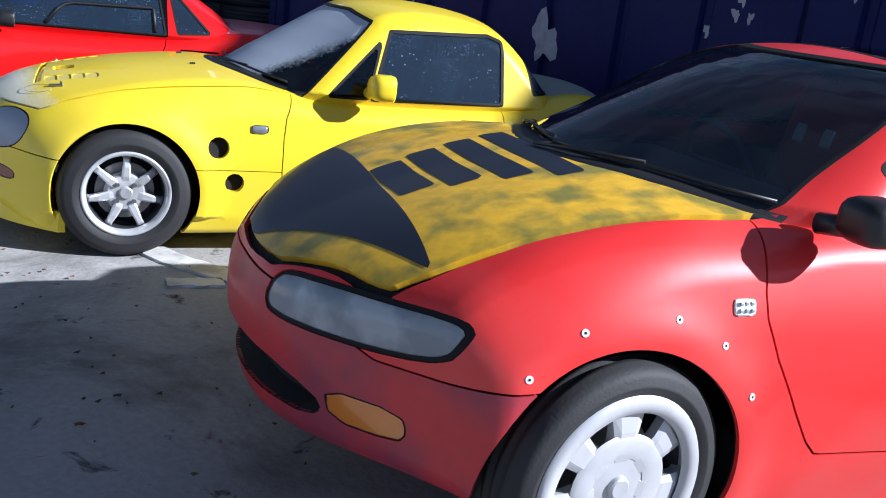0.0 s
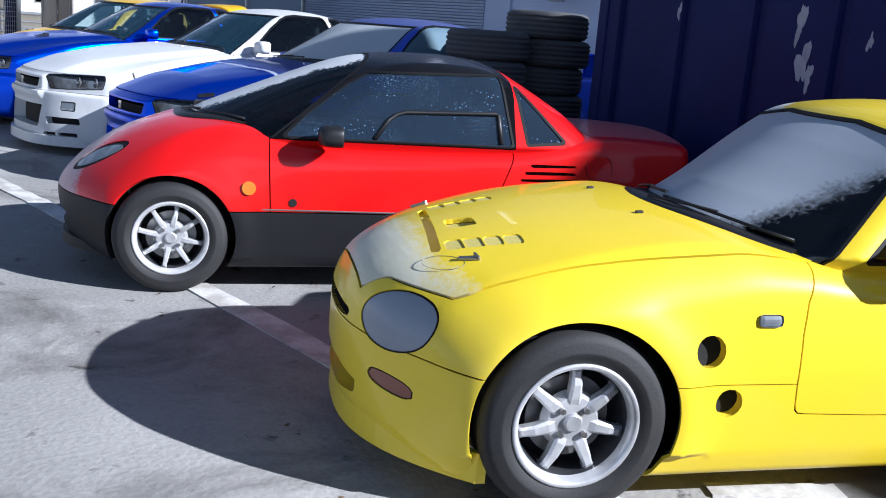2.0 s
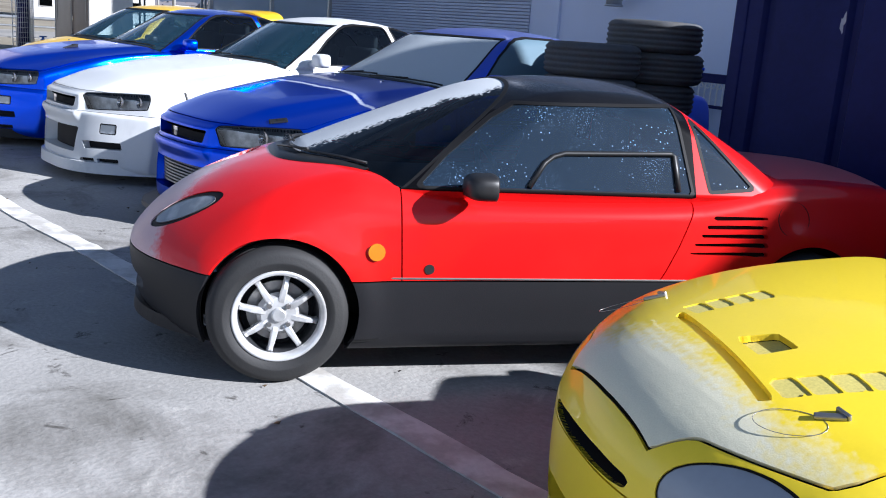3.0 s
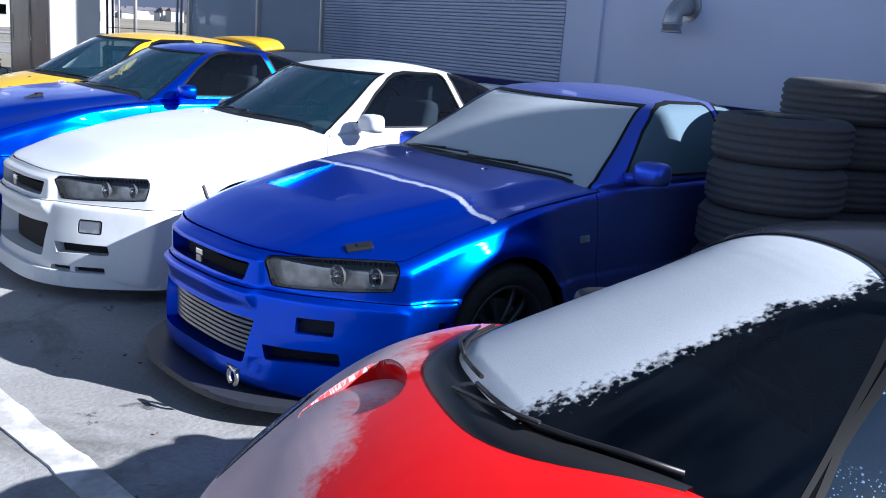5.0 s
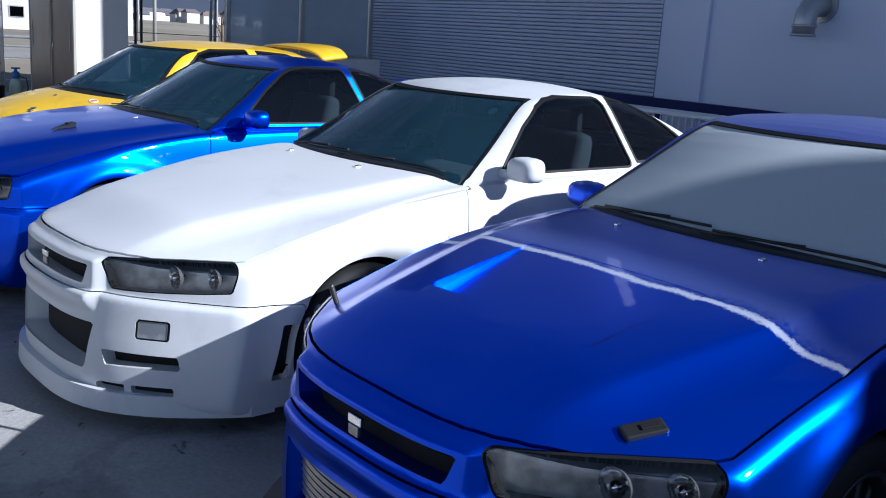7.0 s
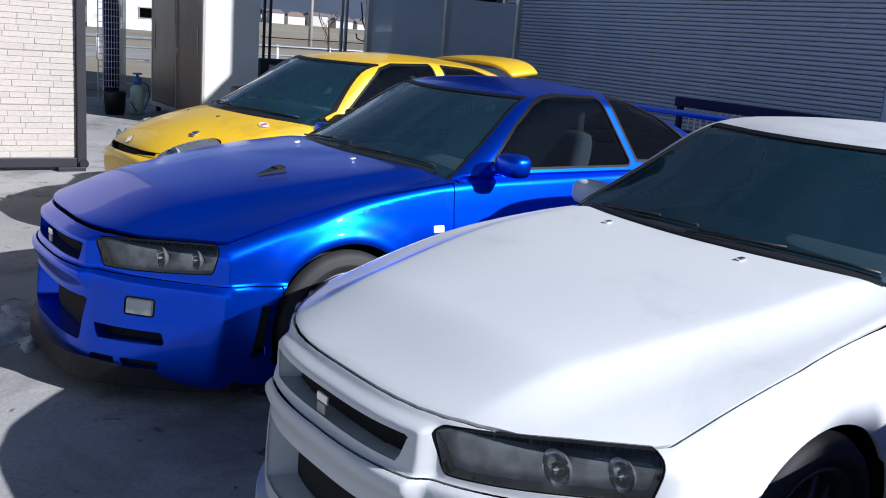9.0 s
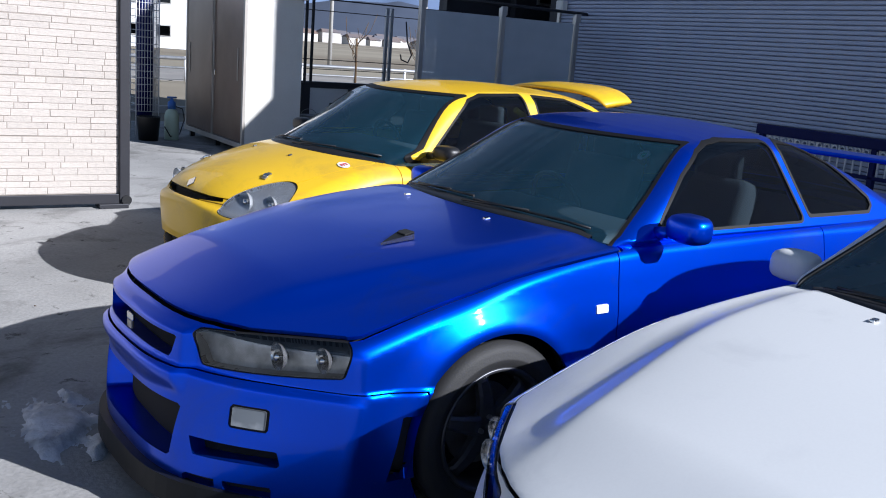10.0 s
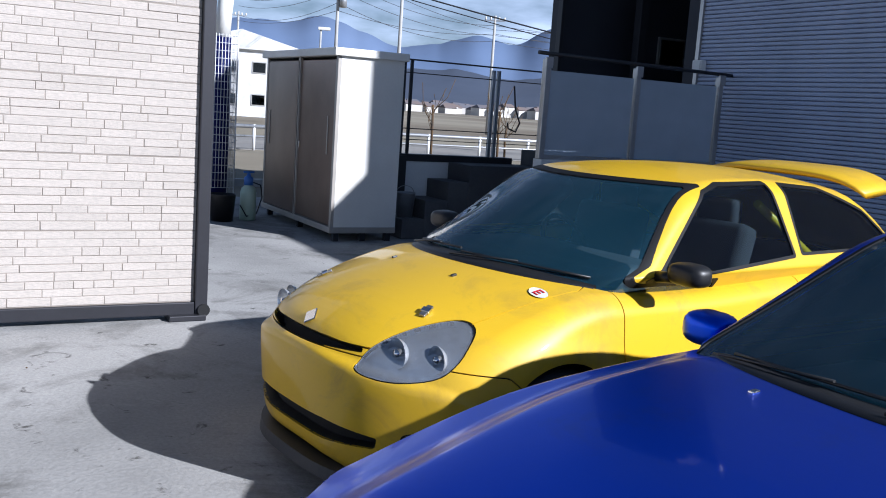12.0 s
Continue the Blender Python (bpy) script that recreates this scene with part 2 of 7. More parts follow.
class Shell:
    """A sheet of triangles that can be cut along outlines and turned into parts."""

    def __init__(self, v, n, f):
        self.v, self.n, self.f = v, n, f

    def cut(self, value):
        """Cuts along value == 0; gives the sheet inside (value < 0) and the sheet outside."""
        fv = value(*self.v.T)
        fv = np.where(np.abs(fv) < 1e-4, 1e-4, fv)
        s = fv < 0
        k = s[self.f].sum(1)
        ins, outs = [self.f[k == 3]], [self.f[k == 0]]
        v, n = self.v, self.n
        mixed = self.f[(k == 1) | (k == 2)]
        if len(mixed):
            km = s[mixed].sum(1)
            lone = np.where(km[:, None] == 1, s[mixed], ~s[mixed]).argmax(1)
            r = np.arange(len(mixed))
            a, b, c = mixed[r, lone], mixed[r, (lone + 1) % 3], mixed[r, (lone + 2) % 3]
            edges = np.sort(np.concatenate((np.stack((a, b), 1), np.stack((a, c), 1))), 1)
            uniq, inv = np.unique(edges, axis=0, return_inverse=True)
            inv = inv.reshape(-1)
            t = (fv[uniq[:, 0]] / (fv[uniq[:, 0]] - fv[uniq[:, 1]]))[:, None]
            nv = v[uniq[:, 0]] * (1 - t) + v[uniq[:, 1]] * t
            nn = n[uniq[:, 0]] * (1 - t) + n[uniq[:, 1]] * t
            nn /= np.linalg.norm(nn, axis=1, keepdims=True) + 1e-9
            p, q = len(v) + inv[:len(a)], len(v) + inv[len(a):]
            v, n = np.concatenate((v, nv)), np.concatenate((n, nn))
            tip = np.stack((a, p, q), 1)
            rest = np.concatenate((np.stack((p, b, c), 1), np.stack((p, c, q), 1)))
            one = km == 1
            ins += [tip[one], rest[np.concatenate((~one, ~one))]]
            outs += [tip[~one], rest[np.concatenate((one, one))]]
        return Shell(v, n, np.concatenate(ins)), Shell(v, n, np.concatenate(outs))

    def pieces(self):
        """The connected pieces of the sheet, largest first, without crumbs."""
        if len(self.f) < 2:
            return []
        lab = np.arange(len(self.v))
        while True:
            m = lab[self.f].min(1)
            nxt = lab.copy()
            for k in range(3):
                np.minimum.at(nxt, self.f[:, k], m)
            nxt = nxt[nxt]
            if (nxt == lab).all():
                break
            lab = nxt
        of = lab[self.f[:, 0]]
        ids, count = np.unique(of, return_counts=True)
        keep = [(c, i) for c, i in zip(count, ids) if c >= 8 or len(ids) == 1]
        return [Shell(self.v, self.n, self.f[of == i]) for c, i in sorted(keep, reverse=True)]

    def without_gap(self, value, gap):
        """The sheet inside and the sheet outside an outline, with a shut line left open between them."""
        ins, rest = self.cut(lambda x, y, z: value(x, y, z) + gap)
        return ins, rest.cut(lambda x, y, z: gap - value(x, y, z))[0]

    def mesh(self, name, material, offset=0.0, thick=0.012):
        """A mesh of the sheet with its edges turned in by its thickness."""
        used, f = np.unique(self.f, return_inverse=True)
        f = f.reshape(-1, 3)
        if callable(offset):
            offset = offset(*self.v[used].T)[:, None]
        v, n = self.v[used] + self.n[used] * offset, self.n[used]
        e = np.concatenate((f[:, (0, 1)], f[:, (1, 2)], f[:, (2, 0)]))
        key = np.sort(e, 1)
        _, first, count = np.unique(key, axis=0, return_index=True, return_counts=True)
        rim = e[first[count == 1]]
        faces = f
        m = len(v)
        loops = n[f].reshape(-1, 3)
        all_v = v
        if thick and len(rim):
            ids, r = np.unique(rim, return_inverse=True)
            r = r.reshape(-1, 2)
            k = len(ids)
            all_v = np.concatenate((v, v[ids], v[ids] - n[ids] * thick))
            quad = np.concatenate((np.stack((r[:, 1], r[:, 0], r[:, 0] + k), 1), np.stack((r[:, 1], r[:, 0] + k, r[:, 1] + k), 1))) + m
            faces = np.concatenate((f, quad))
            loops = np.concatenate((loops, np.zeros((len(quad) * 3, 3))))
        me = bpy.data.meshes.new(name)
        me.vertices.add(len(all_v))
        me.vertices.foreach_set("co", all_v.ravel())
        me.loops.add(len(faces) * 3)
        me.loops.foreach_set("vertex_index", faces.ravel().astype(np.int32))
        me.polygons.add(len(faces))
        me.polygons.foreach_set("loop_start", np.arange(0, len(faces) * 3, 3, dtype=np.int32))
        me.update(calc_edges=True)
        me.shade_smooth()
        me.normals_split_custom_set(loops)
        me.materials.append(material)
        return me


def in_side(pts, n=2, side=0):
    """An outline in the side view; side -1 or 1 keeps it to one flank."""
    p = chaikin(pts, n) if n else np.array(pts, float)
    return lambda x, y, z: poly_sd(p, x, z) if not side else np.maximum(poly_sd(p, x, z), -side * y)


def in_front(pts, n=2, deep=1.0):
    """An outline in the front view, the same on both sides, for all that lies before x = deep."""
    p = chaikin(pts, n) if n else np.array(pts, float)
    return lambda x, y, z: np.maximum(poly_sd(p, np.abs(y), z), x - deep)


def in_plan(pts, n=2, above=0.4):
    p = chaikin(pts, n) if n else np.array(pts, float)
    return lambda x, y, z: np.maximum(poly_sd(p, x, np.abs(y)), above - z)


def in_plan_one(pts, n=1, above=0.4):
    """An outline in the plan on one side only, y signed."""
    p = chaikin(pts, n) if n else np.array(pts, float)
    return lambda x, y, z: np.maximum(poly_sd(p, x, y), above - z)


def meet(*fs):
    return lambda x, y, z: np.max([f(x, y, z) for f in fs], 0)


def flank(s):
    return lambda x, y, z: -s * y


def disc(cx, cz, r):
    return lambda x, y, z: np.hypot(x - cx, z - cz) - r


def before(v):
    return lambda x, y, z: x - v


def behind(v):
    return lambda x, y, z: v - x


def over(v):
    return lambda x, y, z: v - z


def under(v):
    return lambda x, y, z: z - v


def frost_mask(nt, plane, amp=0.12, scale=4.0, soft=0.02, fine=60.0, fine_amp=0.03):
    """A node value that is 1 where rime lies: beyond a slanting line of the car, with a ragged edge."""
    tex = nt.nodes.new("ShaderNodeTexCoord")
    dot = nt.nodes.new("ShaderNodeVectorMath")
    dot.operation = "DOT_PRODUCT"
    dot.inputs[1].default_value = plane[:3]
    nt.links.new(tex.outputs["Object"], dot.inputs[0])
    total = dot.outputs["Value"]
    for sc, am in ((scale, amp), (fine, fine_amp)):
        nz = nt.nodes.new("ShaderNodeTexNoise")
        nz.inputs["Scale"].default_value = sc
        nz.inputs["Detail"].default_value = 4
        nt.links.new(tex.outputs["Object"], nz.inputs["Vector"])
        mr = nt.nodes.new("ShaderNodeMapRange")
        mr.inputs[1].default_value, mr.inputs[2].default_value = 0.25, 0.75
        mr.inputs[3].default_value, mr.inputs[4].default_value = -am, am
        mr.clamp = False
        nt.links.new(nz.outputs[0], mr.inputs[0])
        ad = nt.nodes.new("ShaderNodeMath")
        nt.links.new(total, ad.inputs[0])
        nt.links.new(mr.outputs[0], ad.inputs[1])
        total = ad.outputs[0]
    out = nt.nodes.new("ShaderNodeMapRange")
    out.inputs[1].default_value, out.inputs[2].default_value = plane[3] - soft, plane[3] + soft
    nt.links.new(total, out.inputs[0])
    return out.outputs[0]


def rime(name, base, plane, color=(0.62, 0.66, 0.7), cover=0.95, strip=0.0, **mask):
    """A copy of a material under a ragged layer of rime, or under a strip of it of the given width."""
    m = base.copy()
    m.name = name
    nt = m.node_tree
    end = nt.nodes["Material Output"]
    old = end.inputs[0].links[0].from_socket
    p = nt.nodes.new("ShaderNodeBsdfPrincipled")
    p.inputs["Roughness"].default_value = 0.75
    nz = nt.nodes.new("ShaderNodeTexNoise")
    nz.inputs["Scale"].default_value = 260
    nz.inputs["Detail"].default_value = 6
    tex = nt.nodes.new("ShaderNodeTexCoord")
    nt.links.new(tex.outputs["Object"], nz.inputs["Vector"])
    ramp = nt.nodes.new("ShaderNodeMix")
    ramp.data_type = "RGBA"
    ramp.inputs[6].default_value = (*[c * 0.72 for c in color], 1)
    ramp.inputs[7].default_value = (*color, 1)
    nt.links.new(nz.outputs[0], ramp.inputs[0])
    nt.links.new(ramp.outputs[2], p.inputs["Base Color"])
    b = nt.nodes.new("ShaderNodeBump")
    b.inputs["Strength"].default_value = 0.25
    b.inputs["Distance"].default_value = 0.002
    nt.links.new(nz.outputs[0], b.inputs["Height"])
    nt.links.new(b.outputs[0], p.inputs["Normal"])
    k = nt.nodes.new("ShaderNodeMath")
    k.operation = "MULTIPLY"
    k.inputs[1].default_value = cover
    lies = frost_mask(nt, plane, **mask)
    if strip:
        less = nt.nodes.new("ShaderNodeMath")
        less.operation = "SUBTRACT"
        nt.links.new(lies, less.inputs[0])
        nt.links.new(frost_mask(nt, (*plane[:3], plane[3] + strip), **mask), less.inputs[1])
        lies = less.outputs[0]
    nt.links.new(lies, k.inputs[0])
    mx = nt.nodes.new("ShaderNodeMixShader")
    nt.links.new(k.outputs[0], mx.inputs[0])
    nt.links.new(old, mx.inputs[1])
    nt.links.new(p.outputs[0], mx.inputs[2])
    nt.links.new(mx.outputs[0], end.inputs[0])
    return m
# ---------------------------------------------------------------- car materials
def paint(name, color, metal=0.0, rough=0.35, dirt=(0.3, 0.28, 0.25), dirty=0.25, coat=0.8):
    """Car paint under clear coat, with road film and fine dust in patches."""
    m = node_mat(name, color, rough, metal, coat, grain=0.03, grain_scale=120, second=[c * (1 - dirty) + d * dirty for c, d in zip(color, dirt)], mix_scale=1.7, lo=0.5, hi=0.85)
    return m


M_RED = paint("red_paint_fresh", (0.68, 0.006, 0.006), 0.0, 0.3, (0.4, 0.08, 0.06), 0.12, 0.5)
M_RED_OLD = paint("red_paint_faded", (0.62, 0.024, 0.022), 0.0, 0.42, (0.55, 0.12, 0.10), 0.5, 0.3)
# Darker than the body, with mauve mottling: the nose's shade is in this colour.
M_RED_BUMPER = node_mat("shade_tinted_red_bumper", (0.46, 0.018, 0.022), 0.5, coat=0.15, grain=0.12, grain_scale=30, second=(0.24, 0.025, 0.05), mix_scale=3.2, lo=0.42, hi=0.62)
M_YELLOW = paint("yellow_paint", (0.83, 0.62, 0.02), 0.0, 0.4, (0.75, 0.62, 0.2), 0.2, 0.5)
M_GOLD = paint("golden_yellow_paint", (0.68, 0.42, 0.012), 0.0, 0.42, (0.42, 0.28, 0.06), 0.5, 0.4)
M_BLUE = paint("blue_metallic_paint", (0.002, 0.066, 0.72), 0.9, 0.31, (0.02, 0.07, 0.45), 0.15, 0.35)
M_WHITE = paint("white_paint", (0.62, 0.63, 0.63), 0.0, 0.5, (0.5, 0.51, 0.53), 0.4, 0.15)
M_BLACK = node_mat("black_plastic", (0.012, 0.012, 0.013), 0.45, grain=0.1, bump=0.05, grain_scale=300)
# Near-black that paints the shade inside openings, holes and bodies.
M_VOID = node_mat("interior_shade_black", (0.006, 0.006, 0.007), 0.9)
M_GLOSS_BLACK = node_mat("gloss_black_panel", (0.004, 0.004, 0.005), 0.22, spec=0.3, coat=0.15, second=(0.008, 0.008, 0.009), mix_scale=4)
M_SEAL = node_mat("rubber_seal", (0.008, 0.008, 0.009), 0.6, spec=0.2)
M_PILLAR = node_mat("satin_black_pillar", (0.004, 0.004, 0.005), 0.25, spec=0.08)
M_TRIM = node_mat("grey_black_cladding", (0.013, 0.013, 0.015), 0.5, spec=0.25, grain=0.1, bump=0.06, grain_scale=220)
M_TYRE = node_mat("tyre_rubber", (0.014, 0.014, 0.015), 0.7, grain=0.15, bump=0.1, grain_scale=120, second=(0.02, 0.0195, 0.019), mix_scale=6)
M_ALLOY = node_mat("silver_alloy", (0.72, 0.72, 0.72), 0.36, 0.5, grain=0.05, second=(0.4, 0.4, 0.4), mix_scale=8)
M_DARK_ALLOY = node_mat("dark_alloy_and_barrel_shade", (0.07, 0.072, 0.08), 0.4, 0.6, grain=0.05)
M_CHROME = node_mat("chrome", (0.75, 0.75, 0.75), 0.12, 1.0)
M_STEEL = node_mat("brushed_steel", (0.35, 0.34, 0.33), 0.4, 0.9, grain=0.15)
M_GLASS = glass_mat("car_glass", (0.52, 0.62, 0.66))
M_LENS = glass_mat("clear_lamp_lens", (0.93, 0.95, 0.96))
M_AMBER = node_mat("amber_lamp_plastic", (0.6, 0.18, 0.01), 0.2, coat=0.6)
M_BROWN = node_mat("faded_brown_lamp", (0.25, 0.07, 0.04), 0.3, coat=0.4)
M_LAMP = node_mat("lamp_reflector", (0.7, 0.7, 0.72), 0.18, 0.9)
M_LAMP_DARK = node_mat("lamp_housing", (0.16, 0.165, 0.17), 0.3, 0.4, second=(0.08, 0.08, 0.085), mix_scale=9)
M_LAMP_GREY = node_mat("hazed_lamp_reflector", (0.62, 0.63, 0.64), 0.32, 0.5, second=(0.22, 0.22, 0.225), mix_scale=14)
M_SEAT = node_mat("dark_seat_cloth", (0.06, 0.062, 0.07), 0.9, grain=0.2, bump=0.2, grain_scale=200)
M_SEAT_RED = node_mat("red_seat_cloth", (0.58, 0.02, 0.02), 0.9, grain=0.2, bump=0.2, grain_scale=200)
M_DASH = node_mat("dashboard_plastic", (0.045, 0.047, 0.05), 0.6, grain=0.1)


for m, level in ((M_RED, 0.2), (M_RED_OLD, 0.3), (M_YELLOW, 0.3), (M_GOLD, 0.3)):
    m.node_tree.nodes["Principled BSDF"].inputs["Specular IOR Level"].default_value = level


def root(name, label, category, x, y, yaw, group=""):
    ob = new(name)
    ob.empty_display_size = 0.3
    ob.matrix_world = pose(x, y, 0, 0, 0, yaw)
    return tagged(ob, label, category, group)


def wheel(parent, at, r, rim_r, width, style, metal, side=-1, steer=0):
    """A wheel: tyre, rim barrel, spokes, hub cap, nuts and brake disc; its face looks along -y (side -1) or +y."""
    hub = new("wheel")
    hub.parent = parent
    hub.matrix_local = pose(*at, 0, 0, (0 if side < 0 else 180) + steer)
    key = (round(r, 3), round(rim_r, 3), style, metal.name)
    if key not in WHEELS:
        WHEELS[key] = wheel_meshes(r, rim_r, width, style, metal)
    for name, me in WHEELS[key]:
        ob = new(name, me)
        ob.parent = hub
    return hub


WHEELS = {}


def wheel_meshes(r, rim_r, width, style, metal):
    w = width / 2
    made = []
    s = r - rim_r
    prof = [(rim_r - 0.008, -w + 0.012), (rim_r + 0.006, -w + 0.002), (rim_r + s * 0.3, -w - 0.008), (rim_r + s * 0.36, -w - 0.0085), (rim_r + s * 0.4, -w - 0.007), (rim_r + s * 0.62, -w - 0.005), (rim_r + s * 0.82, -w + 0.004), (r - 0.008, -w + 0.018), (r - 0.002, -w + 0.03)]
    grooves = []
    for k in range(3):
        c = -w + 0.05 + (width - 0.1) * k / 2
        grooves += [(r, c - 0.009), (r - 0.008, c - 0.006), (r - 0.008, c + 0.006), (r, c + 0.009)]
    prof += grooves + [(a, -b) for a, b in prof[::-1]]
    v, f = spun(prof, 72)
    me = mesh_from("tyre", v, f, M_TYRE, True)
    made.append(("tyre", me))
    lip = [(rim_r - 0.004, -w + 0.014), (rim_r, -w + 0.004), (rim_r - 0.006, -w - 0.001), (rim_r - 0.016, -w + 0.004), (rim_r - 0.022, -w + 0.018), (rim_r - 0.026, -w + 0.034)]
    v, f = spun(lip, 72)
    made.append(("rim", mesh_from("rim", v, f, metal, True)))
    # Barrel is dark on every wheel: the shade behind the lip is in its colour.
    v, f = spun([(rim_r - 0.026, -w + 0.034), (rim_r - 0.03, -w + 0.05), (rim_r - 0.035, w - 0.02)], 72)
    made.append(("barrel", mesh_from("barrel", v, f, M_DARK_ALLOY, True)))
    v, f = spun([(0.0, -w + 0.09), (rim_r * 0.66, -w + 0.09), (rim_r * 0.66, -w + 0.1)], 48)
    made.append(("brake_disc", mesh_from("brake_disc", v, f, M_STEEL)))
    # Black disc behind the spokes paints the shade inside the wheel.
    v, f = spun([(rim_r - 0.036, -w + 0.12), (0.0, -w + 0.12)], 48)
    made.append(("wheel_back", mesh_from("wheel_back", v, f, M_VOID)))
    count, root_w, tip_w, dish, hub_r, twin = {"seven": (7, 0.05, 0.028, 0.030, 0.066, 0), "eight": (8, 0.034, 0.02, 0.022, 0.06, 0), "six": (6, 0.09, 0.05, 0.02, 0.06, 0), "five_twin": (5, 0.034, 0.03, 0.035, 0.06, 1), "cover": (7, 0.075, 0.092, 0.004, 0.07, 0)}[style]
    R = rim_r - 0.026

    def spoke(off0, off1):
        bm = bmesh.new()
        ring = []
        for t, wd in ((0.0, root_w), (0.25, root_w * 0.8), (0.6, (root_w + tip_w) * 0.42), (0.88, tip_w), (1.0, tip_w * 1.45)):
            rr = hub_r * 0.6 + (R - hub_r * 0.6) * t
            y0 = -w + dish + 0.012 - 0.022 * math.sin(t * math.pi) * (0.6 if style != "cover" else 0.4) + (0.006 if t == 1 else 0)
            off = off0 + (off1 - off0) * t
            d = 0.035
            ring.append([bm.verts.new(p) for p in ((rr, y0 + 0.007, off - wd / 2), (rr, y0, off - wd * 0.28), (rr, y0, off + wd * 0.28), (rr, y0 + 0.007, off + wd / 2), (rr, y0 + d, off + wd * 0.45), (rr, y0 + d, off - wd * 0.45))])
        for a, b in zip(ring, ring[1:]):
            for k in range(6):
                bm.faces.new((a[k], a[(k + 1) % 6], b[(k + 1) % 6], b[k]))
        bm.faces.new(ring[0])
        bm.faces.new(ring[-1][::-1])
        bmesh.ops.recalc_face_normals(bm, faces=bm.faces)
        return bm
    bms = [spoke(0, 0)] if not twin else [spoke(0.02, 0.05), spoke(-0.02, -0.05)]
    tmp = []
    for bm in bms:
        me = bpy.data.meshes.new("spoke")
        bm.to_mesh(me)
        bm.free()
        tmp.append(me)
    for k in range(count):
        for me in tmp:
            m2 = me.copy()
            m2.transform(Matrix.Rotation(2 * math.pi * (k + 0.25) / count, 4, "Y"))
            m2.materials.append(metal)
            made.append(("spoke", m2))
    y1 = -w + dish + 0.006
    v, f = spun([(0.0, y1 - 0.011), (0.022, y1 - 0.011), (0.026, y1 - 0.008), (0.029, y1 + 0.001), (hub_r * 1.1, y1 + 0.004), (hub_r * 1.35, y1 + 0.03)], 32)
    made.append(("hub_cap", mesh_from("hub_cap", v, f, metal, False)))
    nuts = {"seven": 4, "eight": 4, "cover": 0}.get(style, 5)
    for k in range(nuts):
        a = 2 * math.pi * (k + 0.5) / nuts
        v, f = spun([(0.0, -0.012), (0.009, -0.012), (0.0105, 0.012)], 8)
        me = mesh_from("wheel_nut", [(x + 0.05 * math.cos(a), y + y1, z + 0.05 * math.sin(a)) for x, y, z in v], f, M_STEEL)
        made.append(("wheel_nut", me))
    if style == "cover":
        v, f = spun([(R * 0.66, -w + 0.012), (R * 0.6, -w + 0.004), (hub_r, -w + 0.012)], 48)
        made.append(("cover_centre", mesh_from("cover_centre", v, f, metal, True)))
        v, f = spun([(rim_r + 0.004, -w + 0.002), (rim_r - 0.004, -w - 0.008), (R * 0.95, -w - 0.004), (R * 0.93, -w + 0.01)], 64)
        made.append(("cover_rim", mesh_from("cover_rim", v, f, metal, True)))
    return made


def seat(parent, at, material, w=0.48):
    """A front seat with a tall bolstered back, under the car."""
    for nm, bm in (("seat_cushion", box(0.5, w, 0.16, (at[0], at[1], at[2]), 0.05)), ("seat_back", box(0.14, w, 0.62, (at[0] + 0.3, at[1], at[2] + 0.34), 0.05, rot=Matrix.Rotation(radians(14), 4, "Y"))), ("headrest", box(0.09, w * 0.5, 0.16, (at[0] + 0.4, at[1], at[2] + 0.68), 0.03))):
        part(nm, bm, material, parent, smooth=True)


def steering(parent, at):
    v, f = [], []
    n, k = 28, 8
    for i in range(n):
        a = 2 * math.pi * i / n
        for j in range(k):
            b = 2 * math.pi * j / k
            r = 0.175 + 0.014 * math.cos(b)
            v.append((0.014 * math.sin(b), r * math.cos(a), r * math.sin(a)))
    for i in range(n):
        for j in range(k):
            f.append((i * k + j, ((i + 1) % n) * k + j, ((i + 1) % n) * k + (j + 1) % k, i * k + (j + 1) % k))
    bm = bmesh.new()
    me = mesh_from("w", v, f)
    bm.from_mesh(me)
    bpy.data.meshes.remove(me)
    box(0.03, 0.33, 0.04, (0, 0, 0), 0.01, bm)
    box(0.03, 0.04, 0.16, (0, 0, -0.08), 0.01, bm)
    bmesh.ops.transform(bm, matrix=Matrix.Translation(at) @ Matrix.Rotation(radians(-22), 4, "Y"), verts=bm.verts)
    part("steering_wheel", bm, M_DASH, parent, smooth=True)


